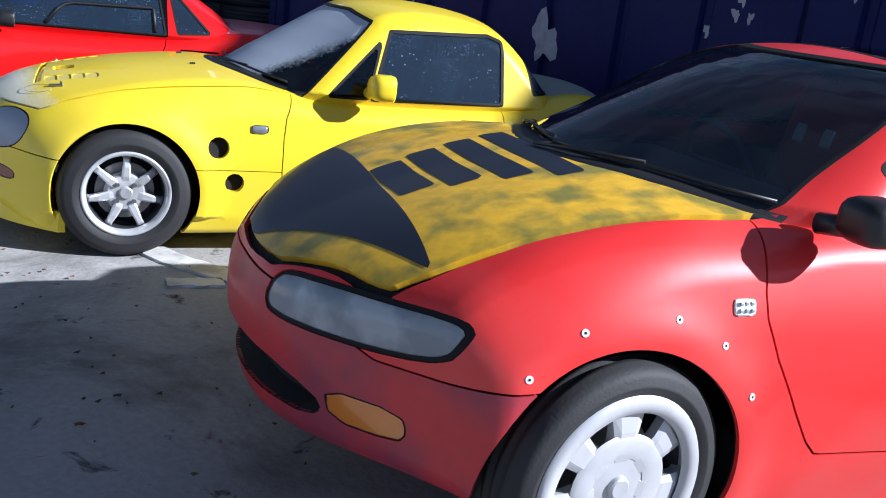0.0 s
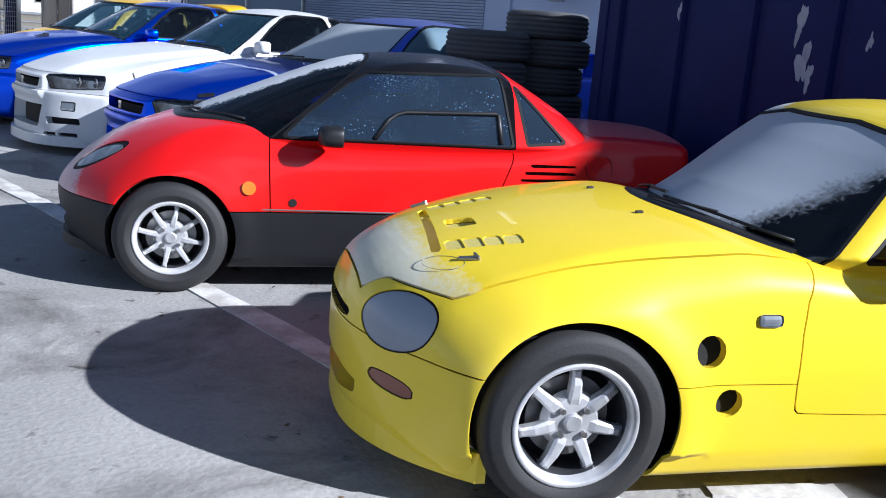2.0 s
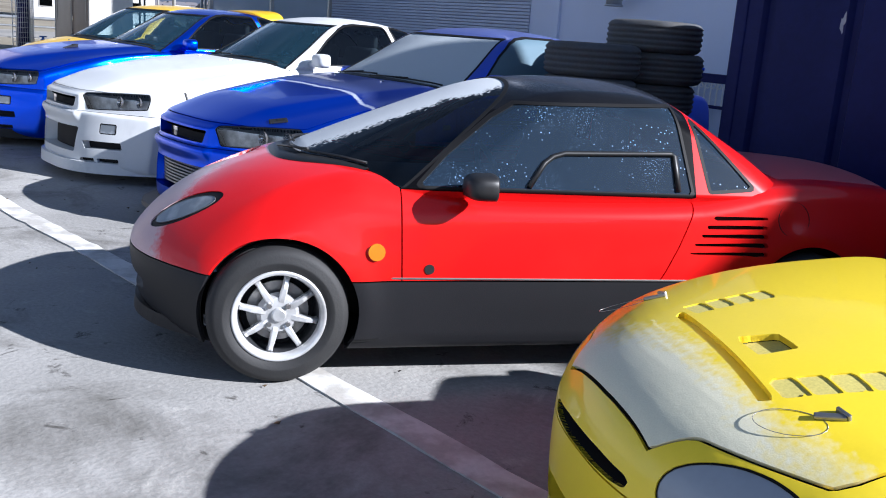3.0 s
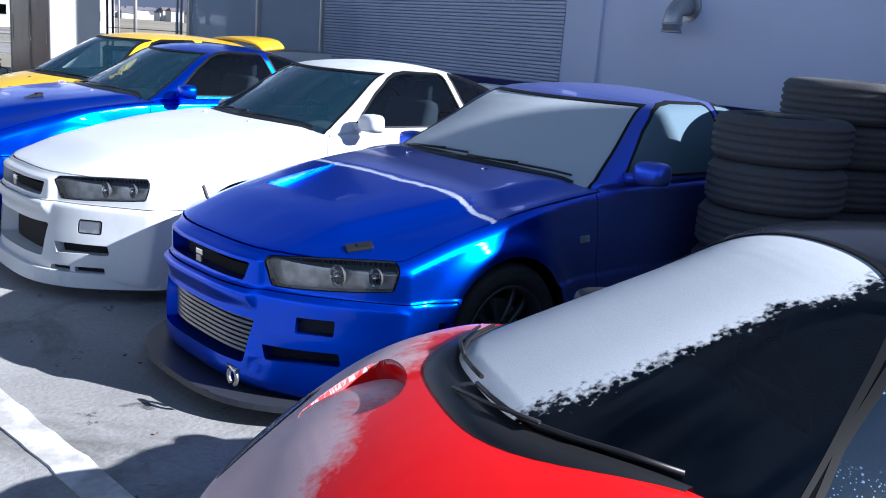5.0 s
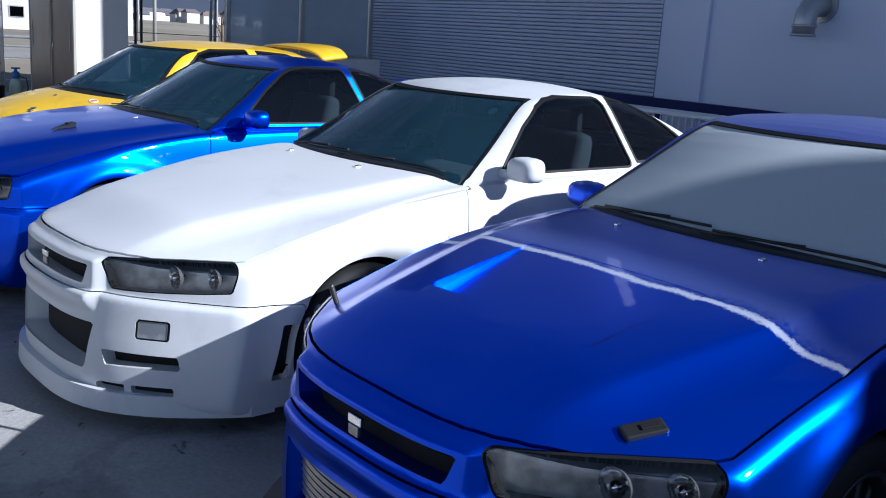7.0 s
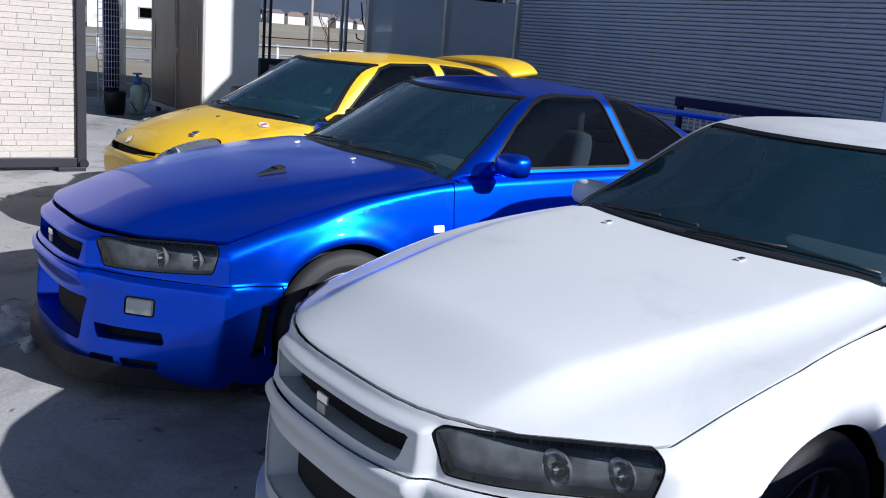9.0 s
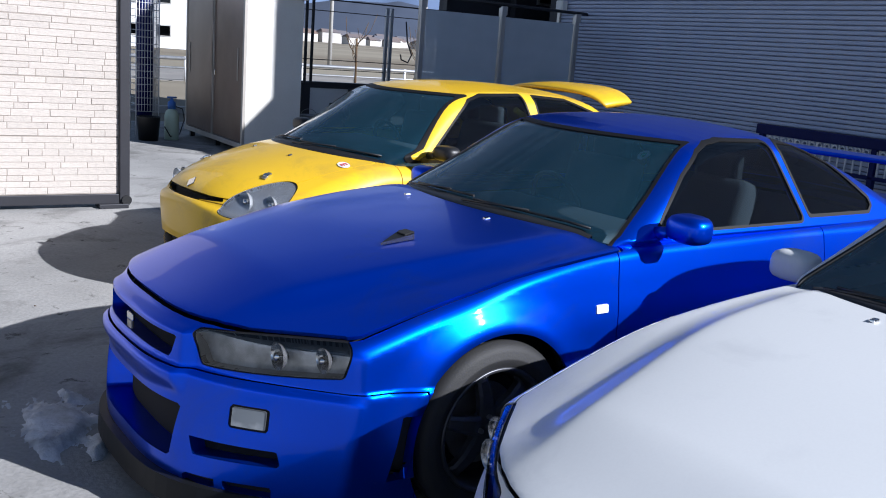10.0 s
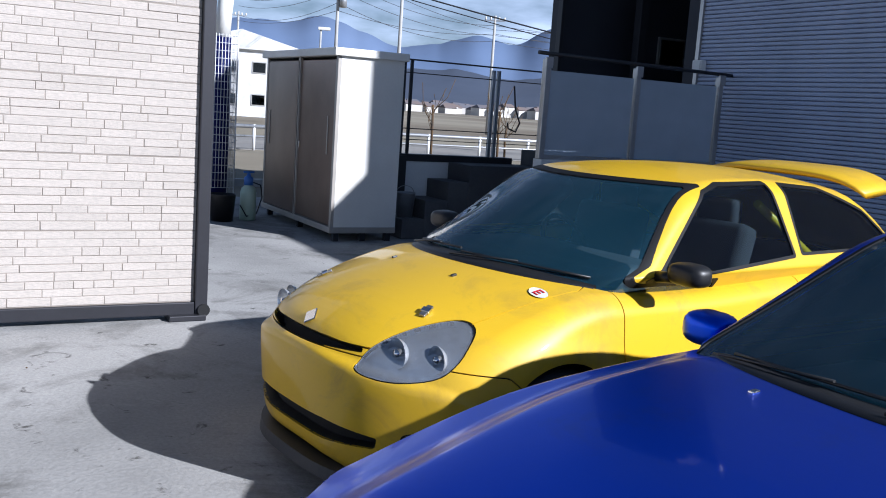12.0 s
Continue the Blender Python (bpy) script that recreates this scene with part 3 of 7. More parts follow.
class Car:
    """One car built from a lower shell and a greenhouse, cut along its real shut lines."""

    def __init__(self, name, label, x, y, yaw, length, half, f_body, f_cabin, top, h=0.02, category="car", zmax=1.05, cab=(0.6, 3.9)):
        self.root = root(name, label, category, x, y, yaw, "cars parked in a row")
        self.length, self.half, self.fb, self.fc = length, half, f_body, f_cabin
        self.body = shell(f_body, (-0.1, 0, 0.04), (length + 0.1, half + 0.08, zmax), h)
        self.cabin = shell(f_cabin, (cab[0], 0, 0.6), (cab[1], half + 0.02, top + 0.06), h)
        self.body = self.body.cut(lambda x, y, z: f_cabin(x, y, z) + 0.012)[1]
        self.cabin = self.cabin.cut(lambda x, y, z: f_body(x, y, z) + 0.015)[1]
        self.cabin = self.cabin.cut(under(0.62))[1]

    def add(self, name, sheet, material, offset=0.0, thick=0.012, parent=None, label=""):
        first = None
        for piece in sheet.pieces():
            ob = new(name, piece.mesh(name, material, offset, thick))
            ob.parent = parent or self.root
            if label:
                ob["label"] = label
            first = first or ob
        return first

    def front_x(self, y, z):
        """Where the nose's skin stands at (y, z)."""
        x = np.linspace(-0.1, 1.2, 1300)
        return float(x[np.argmax(self.fb(x, np.full(1300, y), np.full(1300, z)) < 0)])

    def arches(self, wheels, r):
        for cx, cz in wheels:
            self.body = self.body.cut(meet(disc(cx, cz, r), lambda x, y, z: 0.3 - np.abs(y)))[1]

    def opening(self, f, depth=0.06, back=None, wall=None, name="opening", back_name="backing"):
        """An opening through the skin with walls and a dark back for its shade."""
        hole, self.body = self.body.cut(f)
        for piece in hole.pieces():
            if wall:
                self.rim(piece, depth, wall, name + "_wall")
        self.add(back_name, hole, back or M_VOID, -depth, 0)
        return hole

    def rim(self, sheet, depth, material, name, parent=None):
        used, f = np.unique(sheet.f, return_inverse=True)
        if len(used) < 3:
            return None
        f = f.reshape(-1, 3)
        e = np.concatenate((f[:, (0, 1)], f[:, (1, 2)], f[:, (2, 0)]))
        _, first, count = np.unique(np.sort(e, 1), axis=0, return_index=True, return_counts=True)
        e = e[first[count == 1]]
        v, n = sheet.v[used], sheet.n[used]
        ids, r = np.unique(e, return_inverse=True)
        r = r.reshape(-1, 2)
        k = len(ids)
        if callable(depth):
            depth = depth(*v[ids].T)[:, None]
        allv = np.concatenate((v[ids], v[ids] - n[ids] * depth))
        quads = np.stack((r[:, 0], r[:, 1], r[:, 1] + k, r[:, 0] + k), 1)
        me = mesh_from(name, allv.tolist(), quads.tolist(), material, True)
        ob = new(name, me)
        ob.parent = parent or self.root
        return ob

    def lamp(self, f, depth=0.07, name="headlight", units=(), lens=None, housing=None, label="", border=0.014, wall=None, bowl=None):
        """A lamp: clear lens, seal, housing, and reflector bowls of (x, y, z, radius)."""
        cut, self.body = self.body.cut(lambda x, y, z: f(x, y, z) - border)
        for s in (-1, 1):
            side = cut.cut(flank(s))[0] if units is not None else cut
            glass, seal = side.cut(f)
            if len(glass.f) < 4:
                continue
            head = self.add(name, glass, lens or M_LENS, -0.002, 0, label=label)
            self.add("lamp_seal", seal, M_SEAL, -0.004, 0.02, head)
            self.add("lamp_housing", glass, housing or M_LAMP_DARK, -depth, 0, head)
            self.rim(glass, depth, wall or M_LAMP_DARK, "lamp_wall", head)
            for ux, uy, uz, ur in units or ():
                prof = [(ur * math.sin(a), 0.75 * ur * math.cos(a)) for a in np.linspace(0.02, 1.45, 8)] + [(ur * 1.02, 0.05 * ur)]
                v, fc = spun(prof, 28)
                me = mesh_from("reflector", [(y + ux, -x * s * -1 + s * uy, z + uz) for x, y, z in v], fc, bowl or M_LAMP, True)
                ob = new("reflector", me)
                ob.parent = head
                bulb, fb = spun([(0.0, -0.02), (ur * 0.28, -0.015), (ur * 0.33, 0.0), (ur * 0.33, ur * 0.6)], 16)
                ob = new("bulb_shield", mesh_from("bulb_shield", [(y + ux + 0.01, x + s * uy, z + uz) for x, y, z in bulb], fb, M_CHROME, True))
                ob.parent = head

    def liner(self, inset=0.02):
        # Black sheet and block stand in for the shade under the skin.
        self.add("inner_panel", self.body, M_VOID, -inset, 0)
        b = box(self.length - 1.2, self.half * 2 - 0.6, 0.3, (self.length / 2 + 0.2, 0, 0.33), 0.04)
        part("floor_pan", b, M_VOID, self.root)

    def panel(self, f, name, material, gap=0.003, sides=False, label=""):
        """Cuts a panel out of the body with a shut line round it."""
        ins, self.body = self.body.without_gap(f, gap)
        if sides:
            return [self.add(name, ins.cut(flank(s))[0], material, 0, 0.012, label=label) for s in (-1, 1)]
        return self.add(name, ins, material, 0, 0.012, label=label)

    def window(self, f, name, sides=False, glass=None, seal=0.016, label=""):
        ins, self.cabin = self.cabin.cut(lambda x, y, z: f(x, y, z) - seal)
        out = []
        for s in ((-1, 1) if sides else (0,)):
            piece = ins.cut(flank(s))[0] if s else ins
            pane, edge = piece.cut(f)
            w = self.add(name, pane, (glass or {}).get(s, M_GLASS) if isinstance(glass, dict) else (glass or M_GLASS), -0.004, 0, label=label)
            if w:
                self.add("window_seal", edge, M_SEAL, 0.001, 0.02, w)
            out.append(w)
        return out

    def finish(self, body_mat, roof_mat=None, roof_label=""):
        self.add("body", self.body, body_mat, 0, 0.014)
        self.add("roof", self.cabin, roof_mat or body_mat, 0, 0.03, label=roof_label)

    def inside(self, dash_x, floor=0.35, seat_x=1.9, seat_mat=None, dy=0.36, dash_z=0.86, width=1.3, seat_z=0.42):
        seat(self.root, (seat_x, -dy, seat_z), seat_mat or M_SEAT)
        seat(self.root, (seat_x, dy, seat_z), seat_mat or M_SEAT)
        part("dashboard", box(0.55, width, 0.22, (dash_x, 0, dash_z - 0.12), 0.06), M_DASH, self.root, smooth=True)
        steering(self.root, (dash_x + 0.42, dy, dash_z - 0.06))

    def mirror(self, at, size, material, arm=0.06, stalk=None, sides=(-1, 1), drop=0.0):
        """Door mirrors: a rounded shell on a short arm with a glass behind."""
        for s in sides:
            if s > 0:
                at = (at[0], at[1], at[2] - drop)
            bm = bmesh.new()
            bmesh.ops.create_uvsphere(bm, u_segments=24, v_segments=14, radius=1)
            for v in bm.verts:
                c = v.co
                n4 = (abs(c.x) ** 3.4 + abs(c.y) ** 3.4 + abs(c.z) ** 3.4) ** (1 / 3.4)
                c /= n4
                if c.x > 0.35:
                    c.x = 0.35
            bmesh.ops.transform(bm, matrix=Matrix.Translation((at[0], s * at[1], at[2])) @ Matrix.Diagonal((*size, 1)), verts=bm.verts)
            mir = part("door_mirror", bm, material, self.root, smooth=True)
            gb = box(0.004, size[1] * 1.5, size[2] * 1.45, (at[0] + size[0] * 0.36, s * at[1], at[2]), 0.0015)
            part("mirror_glass", gb, M_CHROME, mir)
            part("mirror_arm", rod([(at[0] - 0.01, s * (at[1] - size[1] * 0.7), at[2] - size[2] * 0.5), (at[0] - 0.04, s * (at[1] - size[1] - arm), at[2] - size[2] * 0.7)], 0.026, 10), stalk or material, mir)

    def decal(self, sheet, f, name, material, lift=0.0012, label="", parent=None):
        """A thin film on a panel."""
        return self.add(name, sheet.cut(f)[0], material, lift, 0, parent, label)

    def top(self, f, x, y):
        """Height of a field's upper skin at plan place (x, y)."""
        z = np.linspace(1.5, 0.5, 200)
        v = f(np.full(200, x), np.full(200, y), z, True)
        k = int(np.argmax(v < 0))
        if not (v < 0).any() or k == 0:
            return 0.0
        return float(z[k - 1] + (z[k] - z[k - 1]) * v[k - 1] / (v[k - 1] - v[k]))

    def cowl(self, y):
        """Where the windscreen rises out of the bonnet."""
        lo, hi = 0.4, 2.2
        for _ in range(14):
            x = (lo + hi) / 2
            if self.top(self.fc, x, y) > self.top(self.fb, x, y) + 0.004:
                hi = x
            else:
                lo = x
        return hi

    def at_cowl(self, y, d, lift=0.012):
        x = self.foot(y) + d
        return Vector((x, y, max(self.top(self.fc, x, y), self.top(self.fb, x, y)) + lift))

    def panel_sheet(self, f, gap=0.003):
        ins, self.body = self.body.without_gap(f, gap)
        return ins

    def blade(self, name, material, z, thick, out, back, half, nose, npow, label="", x0=0.0):
        """A flat splitter that follows the nose in plan."""
        bm = bmesh.new()
        n = 30
        rows = []
        for i in range(n + 1):
            y = half * (2 * i / n - 1)
            xf = x0 + nose * abs(y / half) ** npow - out
            xb = max(xf + 0.03, back)
            rows.append([bm.verts.new(p) for p in ((xf, y, z), (xb, y, z), (xb, y, z + thick), (xf + 0.006, y, z + thick))])
        for a, b in zip(rows, rows[1:]):
            for k in range(4):
                bm.faces.new((a[k], a[(k + 1) % 4], b[(k + 1) % 4], b[k]))
        bm.faces.new(rows[0])
        bm.faces.new(rows[-1][::-1])
        return part(name, bm, material, self.root, label)

    def lay(self, name, bm, at, material, parent=None, turn=0.0, label="", lift=0.0):
        """Sets a small part on the skin at plan place (x, y), tilted with it."""
        x, y = at
        z = np.linspace(1.3, 0.3, 400)
        v = self.fb(np.full(400, x), np.full(400, y), z)
        k = int(np.argmax(v < 0))
        p = Vector((x, y, z[k] + lift))
        e = 0.004
        g = [float(self.fb(np.array([x + e * (q == 0)]), np.array([y + e * (q == 1)]), np.array([z[k] + e * (q == 2)]))[0] - self.fb(np.array([x]), np.array([y]), np.array([z[k]]))[0]) for q in range(3)]
        nrm = Vector(g).normalized()
        rot = Vector((0, 0, 1)).rotation_difference(nrm).to_matrix().to_4x4()
        bmesh.ops.transform(bm, matrix=Matrix.Translation(p) @ rot @ Matrix.Rotation(radians(turn), 4, "Z"), verts=bm.verts)
        return part(name, bm, material, parent or self.root, label)

    def stick(self, name, bm, at, material, s=-1, parent=None, label="", lift=0.0, roll=0.0):
        """Sets a small part on the flank at (x, z)."""
        x, z = at
        y = np.linspace(1.1, 0.2, 500)
        v = np.minimum(self.fb(np.full(500, x), y, np.full(500, z)), self.fc(np.full(500, x), y, np.full(500, z)))
        k = int(np.argmax(v < 0))
        e = 0.004
        f = (lambda *a: np.minimum(self.fb(*a), self.fc(*a)))
        g = [float(f(np.array([x + e * (q == 0)]), np.array([y[k] + e * (q == 1)]), np.array([z + e * (q == 2)]))[0] - f(np.array([x]), np.array([y[k]]), np.array([z]))[0]) for q in range(3)]
        nrm = Vector((g[0], g[1] * s, g[2])).normalized()
        rot = Vector((0, s, 0)).rotation_difference(nrm).to_matrix().to_4x4()
        bmesh.ops.transform(bm, matrix=Matrix.Translation((x, s * y[k] + nrm.y * lift, z)) @ rot @ Matrix.Rotation(radians(roll), 4, "Y"), verts=bm.verts)
        return part(name, bm, material, parent or self.root, label)


# ---------------------------------------------------------------- the seven cars
M_PATCHY = node_mat("unpainted_yellow_bonnet", (0.70, 0.40, 0.012), 0.5, grain=0.32, grain_scale=26, second=(0.24, 0.20, 0.028), mix_scale=7.5, lo=0.45, hi=0.62, coat=0.2)
M_FILM = node_mat("black_vinyl_film", (0.012, 0.014, 0.022), 0.4, grain=0.1)
M_HAZE = node_mat("hazed_lamp_lens", (0.16, 0.18, 0.2), 0.25, coat=0.5, second=(0.28, 0.3, 0.32), mix_scale=9, lo=0.45, hi=0.6)
M_GREY_LENS = node_mat("frosted_grey_lens", (0.25, 0.28, 0.33), 0.4, coat=0.4, grain=0.08)
M_LOUVRE = node_mat("frosted_louvre_mesh", (0.58, 0.49, 0.13), 0.8, grain=0.3, grain_scale=160)
M_CARBON = node_mat("dull_carbon_lip", (0.03, 0.033, 0.04), 0.5, grain=0.25, grain_scale=90)
M_LIP = node_mat("black_plastic_lip", (0.008, 0.009, 0.011), 0.5, grain=0.2, grain_scale=60, spec=0.25)
M_MESH = node_mat("dark_mesh", (0.01, 0.01, 0.01), 0.7)
M_CORE = node_mat("intercooler_fins", (0.28, 0.27, 0.25), 0.45, 0.7, grain=0.2)


def wet_veiled_glass(name, tint, veil, veil_color, drops=0.7):
    """Car glass under beads of water, with an even colour veil for sky sheen."""
    m = glass_mat(name, tint)
    nt = m.node_tree
    end = nt.nodes["Material Output"]
    old = end.inputs[0].links[0].from_socket
    p = nt.nodes.new("ShaderNodeBsdfPrincipled")
    p.inputs["Base Color"].default_value = (*veil_color, 1)
    p.inputs["Roughness"].default_value = 0.3
    tex = nt.nodes.new("ShaderNodeTexCoord")
    total = None
    for scale, size in ((55.0, 0.22), (130.0, 0.26)):
        vo = nt.nodes.new("ShaderNodeTexVoronoi")
        vo.inputs["Scale"].default_value = scale
        nt.links.new(tex.outputs["Object"], vo.inputs["Vector"])
        mr = nt.nodes.new("ShaderNodeMapRange")
        mr.inputs[1].default_value, mr.inputs[2].default_value = size, size * 0.6
        mr.inputs[4].default_value = drops
        nt.links.new(vo.outputs["Distance"], mr.inputs[0])
        nz = nt.nodes.new("ShaderNodeTexNoise")
        nz.inputs["Scale"].default_value = 7.0 if total is None else 3.0
        nt.links.new(tex.outputs["Object"], nz.inputs["Vector"])
        m2 = nt.nodes.new("ShaderNodeMapRange")
        m2.inputs[1].default_value, m2.inputs[2].default_value = 0.48, 0.62
        nt.links.new(nz.outputs[0], m2.inputs[0])
        mu = nt.nodes.new("ShaderNodeMath")
        mu.operation = "MULTIPLY"
        nt.links.new(mr.outputs[0], mu.inputs[0])
        nt.links.new(m2.outputs[0], mu.inputs[1])
        if total is None:
            total = mu.outputs[0]
        else:
            mx2 = nt.nodes.new("ShaderNodeMath")
            mx2.operation = "MAXIMUM"
            nt.links.new(total, mx2.inputs[0])
            nt.links.new(mu.outputs[0], mx2.inputs[1])
            total = mx2.outputs[0]
    ad = nt.nodes.new("ShaderNodeMath")
    ad.operation = "MAXIMUM"
    ad.inputs[1].default_value = veil
    nt.links.new(total, ad.inputs[0])
    mx = nt.nodes.new("ShaderNodeMixShader")
    nt.links.new(ad.outputs[0], mx.inputs[0])
    nt.links.new(old, mx.inputs[1])
    nt.links.new(p.outputs[0], mx.inputs[2])
    nt.links.new(mx.outputs[0], end.inputs[0])
    return m


# The blue veils paint sky reflection into the glass, besides the water beads.
M_DROPS = wet_veiled_glass("wet_sky_sheen_glass", (0.30, 0.42, 0.52), 0.06, (0.2, 0.34, 0.55))
M_TINT = glass_mat("dark_tinted_glass", (0.2, 0.24, 0.25))
M_SERA_WS = wet_veiled_glass("navy_veil_windscreen", (0.86, 0.89, 0.94), 0.008, (0.2, 0.3, 0.5), 0.05)
M_BRIGHT = node_mat("bright_lamp_reflector", (0.93, 0.94, 0.95), 0.3, 0.8, second=(0.7, 0.71, 0.73), mix_scale=14, bump=0.5, grain_scale=30)
M_DEW_SHEEN = wet_veiled_glass("dewy_sky_sheen_glass", (0.72, 0.84, 0.88), 0.13, (0.05, 0.19, 0.29), 0.3)
# White veil paints brightness onto the clear lens.
M_CLIO_LENS = wet_veiled_glass("white_veiled_lamp_lens", (0.97, 0.98, 0.99), 0.13, (0.85, 0.88, 0.92), 0.2)
M_PAPER = node_mat("paper_sticker", (0.75, 0.76, 0.74), 0.6)
M_GREEN = node_mat("green_sticker_ink", (0.05, 0.35, 0.12), 0.6)
M_REDINK = node_mat("red_ink", (0.6, 0.02, 0.03), 0.5)
M_COVER = node_mat("silver_plastic_cover", (0.5, 0.5, 0.51), 0.4, 0.2, grain=0.06, second=(0.4, 0.4, 0.41), mix_scale=6)
M_PRIMER = node_mat("bare_white_primer", (0.66, 0.67, 0.66), 0.6, grain=0.1)
M_BLUE_SIDE = rime("blue_paint_misted", M_BLUE, (1.0, 0.0, 0.0, 1.3), (0.40, 0.47, 0.62), 0.13, amp=0.05, soft=0.08)
M_BLUE_FILM = rime("blue_paint_filmed", M_BLUE, (1.0, 0.0, 0.0, 1.03), (0.30, 0.38, 0.55), 0.14, amp=0.02, soft=0.03)
M_BLUE_RIME = rime("blue_paint_rimed", M_BLUE_FILM, (1.0, 0.0, 0.0, 0.985), (0.62, 0.68, 0.78), 0.6, strip=0.026, amp=0.02, scale=4.0, soft=0.006, fine=90.0, fine_amp=0.006)
M_WS_RIME = rime("rimed_windscreen", M_GLASS, (1, 0, 0, 0.2), (0.55, 0.6, 0.63), 0.93, amp=0.0)
M_SIDE_RIME = rime("misted_side_glass", M_TINT, (1, 0, 0, 0.2), (0.10, 0.17, 0.22), 0.97, amp=0.0)
M_CAP_WS = rime("half_rimed_roadster_glass", M_GLASS, (0, 1.0, 0.9, 0.42), (0.5, 0.55, 0.62), 0.93, amp=0.05, soft=0.05)
M_AZ_WS = rime("half_rimed_gullwing_glass", M_GLASS, (0, 1.0, 0.2, 0.0), (0.60, 0.63, 0.66), 0.97, amp=0.05, soft=0.015)
M_RED_RIME = rime("red_paint_rimed", M_RED, (-0.75, 0.5, 0.0, -0.28), (0.66, 0.58, 0.6), 0.8, amp=0.10, soft=0.05)
M_YEL_RIME = rime("yellow_paint_rimed", M_YELLOW, (-1.0, -0.12, 0.0, -0.20), (0.84, 0.84, 0.74), 0.8, amp=0.07, soft=0.05)
M_YEL_ROOF = rime("yellow_roof_rimed", M_YELLOW, (-1.0, 0.9, 0.0, -1.45), (0.75, 0.76, 0.74), 0.95, amp=0.04, soft=0.02)
M_GREY_DECK = rime("yellow_deck_rimed", M_YELLOW, (1, 0, 0, 2.62), (0.32, 0.36, 0.36), 0.9, amp=0.05, soft=0.06)
M_RED_TAIL = rime("red_tail_rimed", M_RED, (1, 0, 0.5, 2.95), (0.5, 0.4, 0.45), 0.3, amp=0.05, soft=0.08)


def sticker(car, at, r, glass_x, ink=None):
    """A round paper sticker behind the windscreen."""
    v, f = spun([(0.0, 0.0), (r, 0.0), (r, 0.002)], 20)
    me = mesh_from("windscreen_sticker", [(y, x, z) for x, y, z in v], f, M_PAPER)
    ob = new("windscreen_sticker", me)
    ob.parent = car.root
    ob.matrix_local = pose(*at, 0, 52, 0)
    if ink:
        b = part("sticker_print", box(0.003, r * 0.7, r * 0.9, (-0.002, 0, 0), 0.001), ink, ob)
    return ob


def wiper_set(car, half=0.62):
    """Two wipers parked along the foot of the windscreen, and the black scuttle below them."""
    sb = bmesh.new()
    rows = []
    ys = np.linspace(-half, half, 25)
    even = np.polyfit(ys ** 2, [car.cowl(y) for y in ys], 4)
    car.foot = (lambda y: float(np.polyval(even, y * y)))
    for y in ys:
        deep = 0.075 * (1 - (y / half) ** 6) + 0.01
        rows.append([sb.verts.new(p) for p in (car.at_cowl(y, -deep, -0.012), car.at_cowl(y, -deep, 0.003), car.at_cowl(y, -deep * 0.4, 0.006), car.at_cowl(y, 0.004, 0.005), car.at_cowl(y, 0.004, -0.012))])
    for p, q in zip(rows, rows[1:]):
        for k in range(4):
            sb.faces.new((p[k], p[k + 1], q[k + 1], q[k]))
    part("scuttle", sb, M_BLACK, car.root, smooth=True)
    for piv, end, b0, b1 in ((0.02, -0.33, 0.0, -0.62), (0.58, 0.20, 0.56, 0.02)):
        piv, end, b0, b1 = [q * half / 0.65 for q in (piv, end, b0, b1)]
        w = part("wiper", rod([car.at_cowl(piv, -0.045), car.at_cowl((piv + end) / 2, -0.015, 0.022), car.at_cowl(end, 0.012, 0.02)], 0.005, 6), M_BLACK, car.root)
        part("wiper_blade", rod([car.at_cowl(b0 + (b1 - b0) * t, 0.006 + 0.016 * t, 0.01) for t in np.linspace(0, 1, 7)], 0.006, 6), M_BLACK, w)


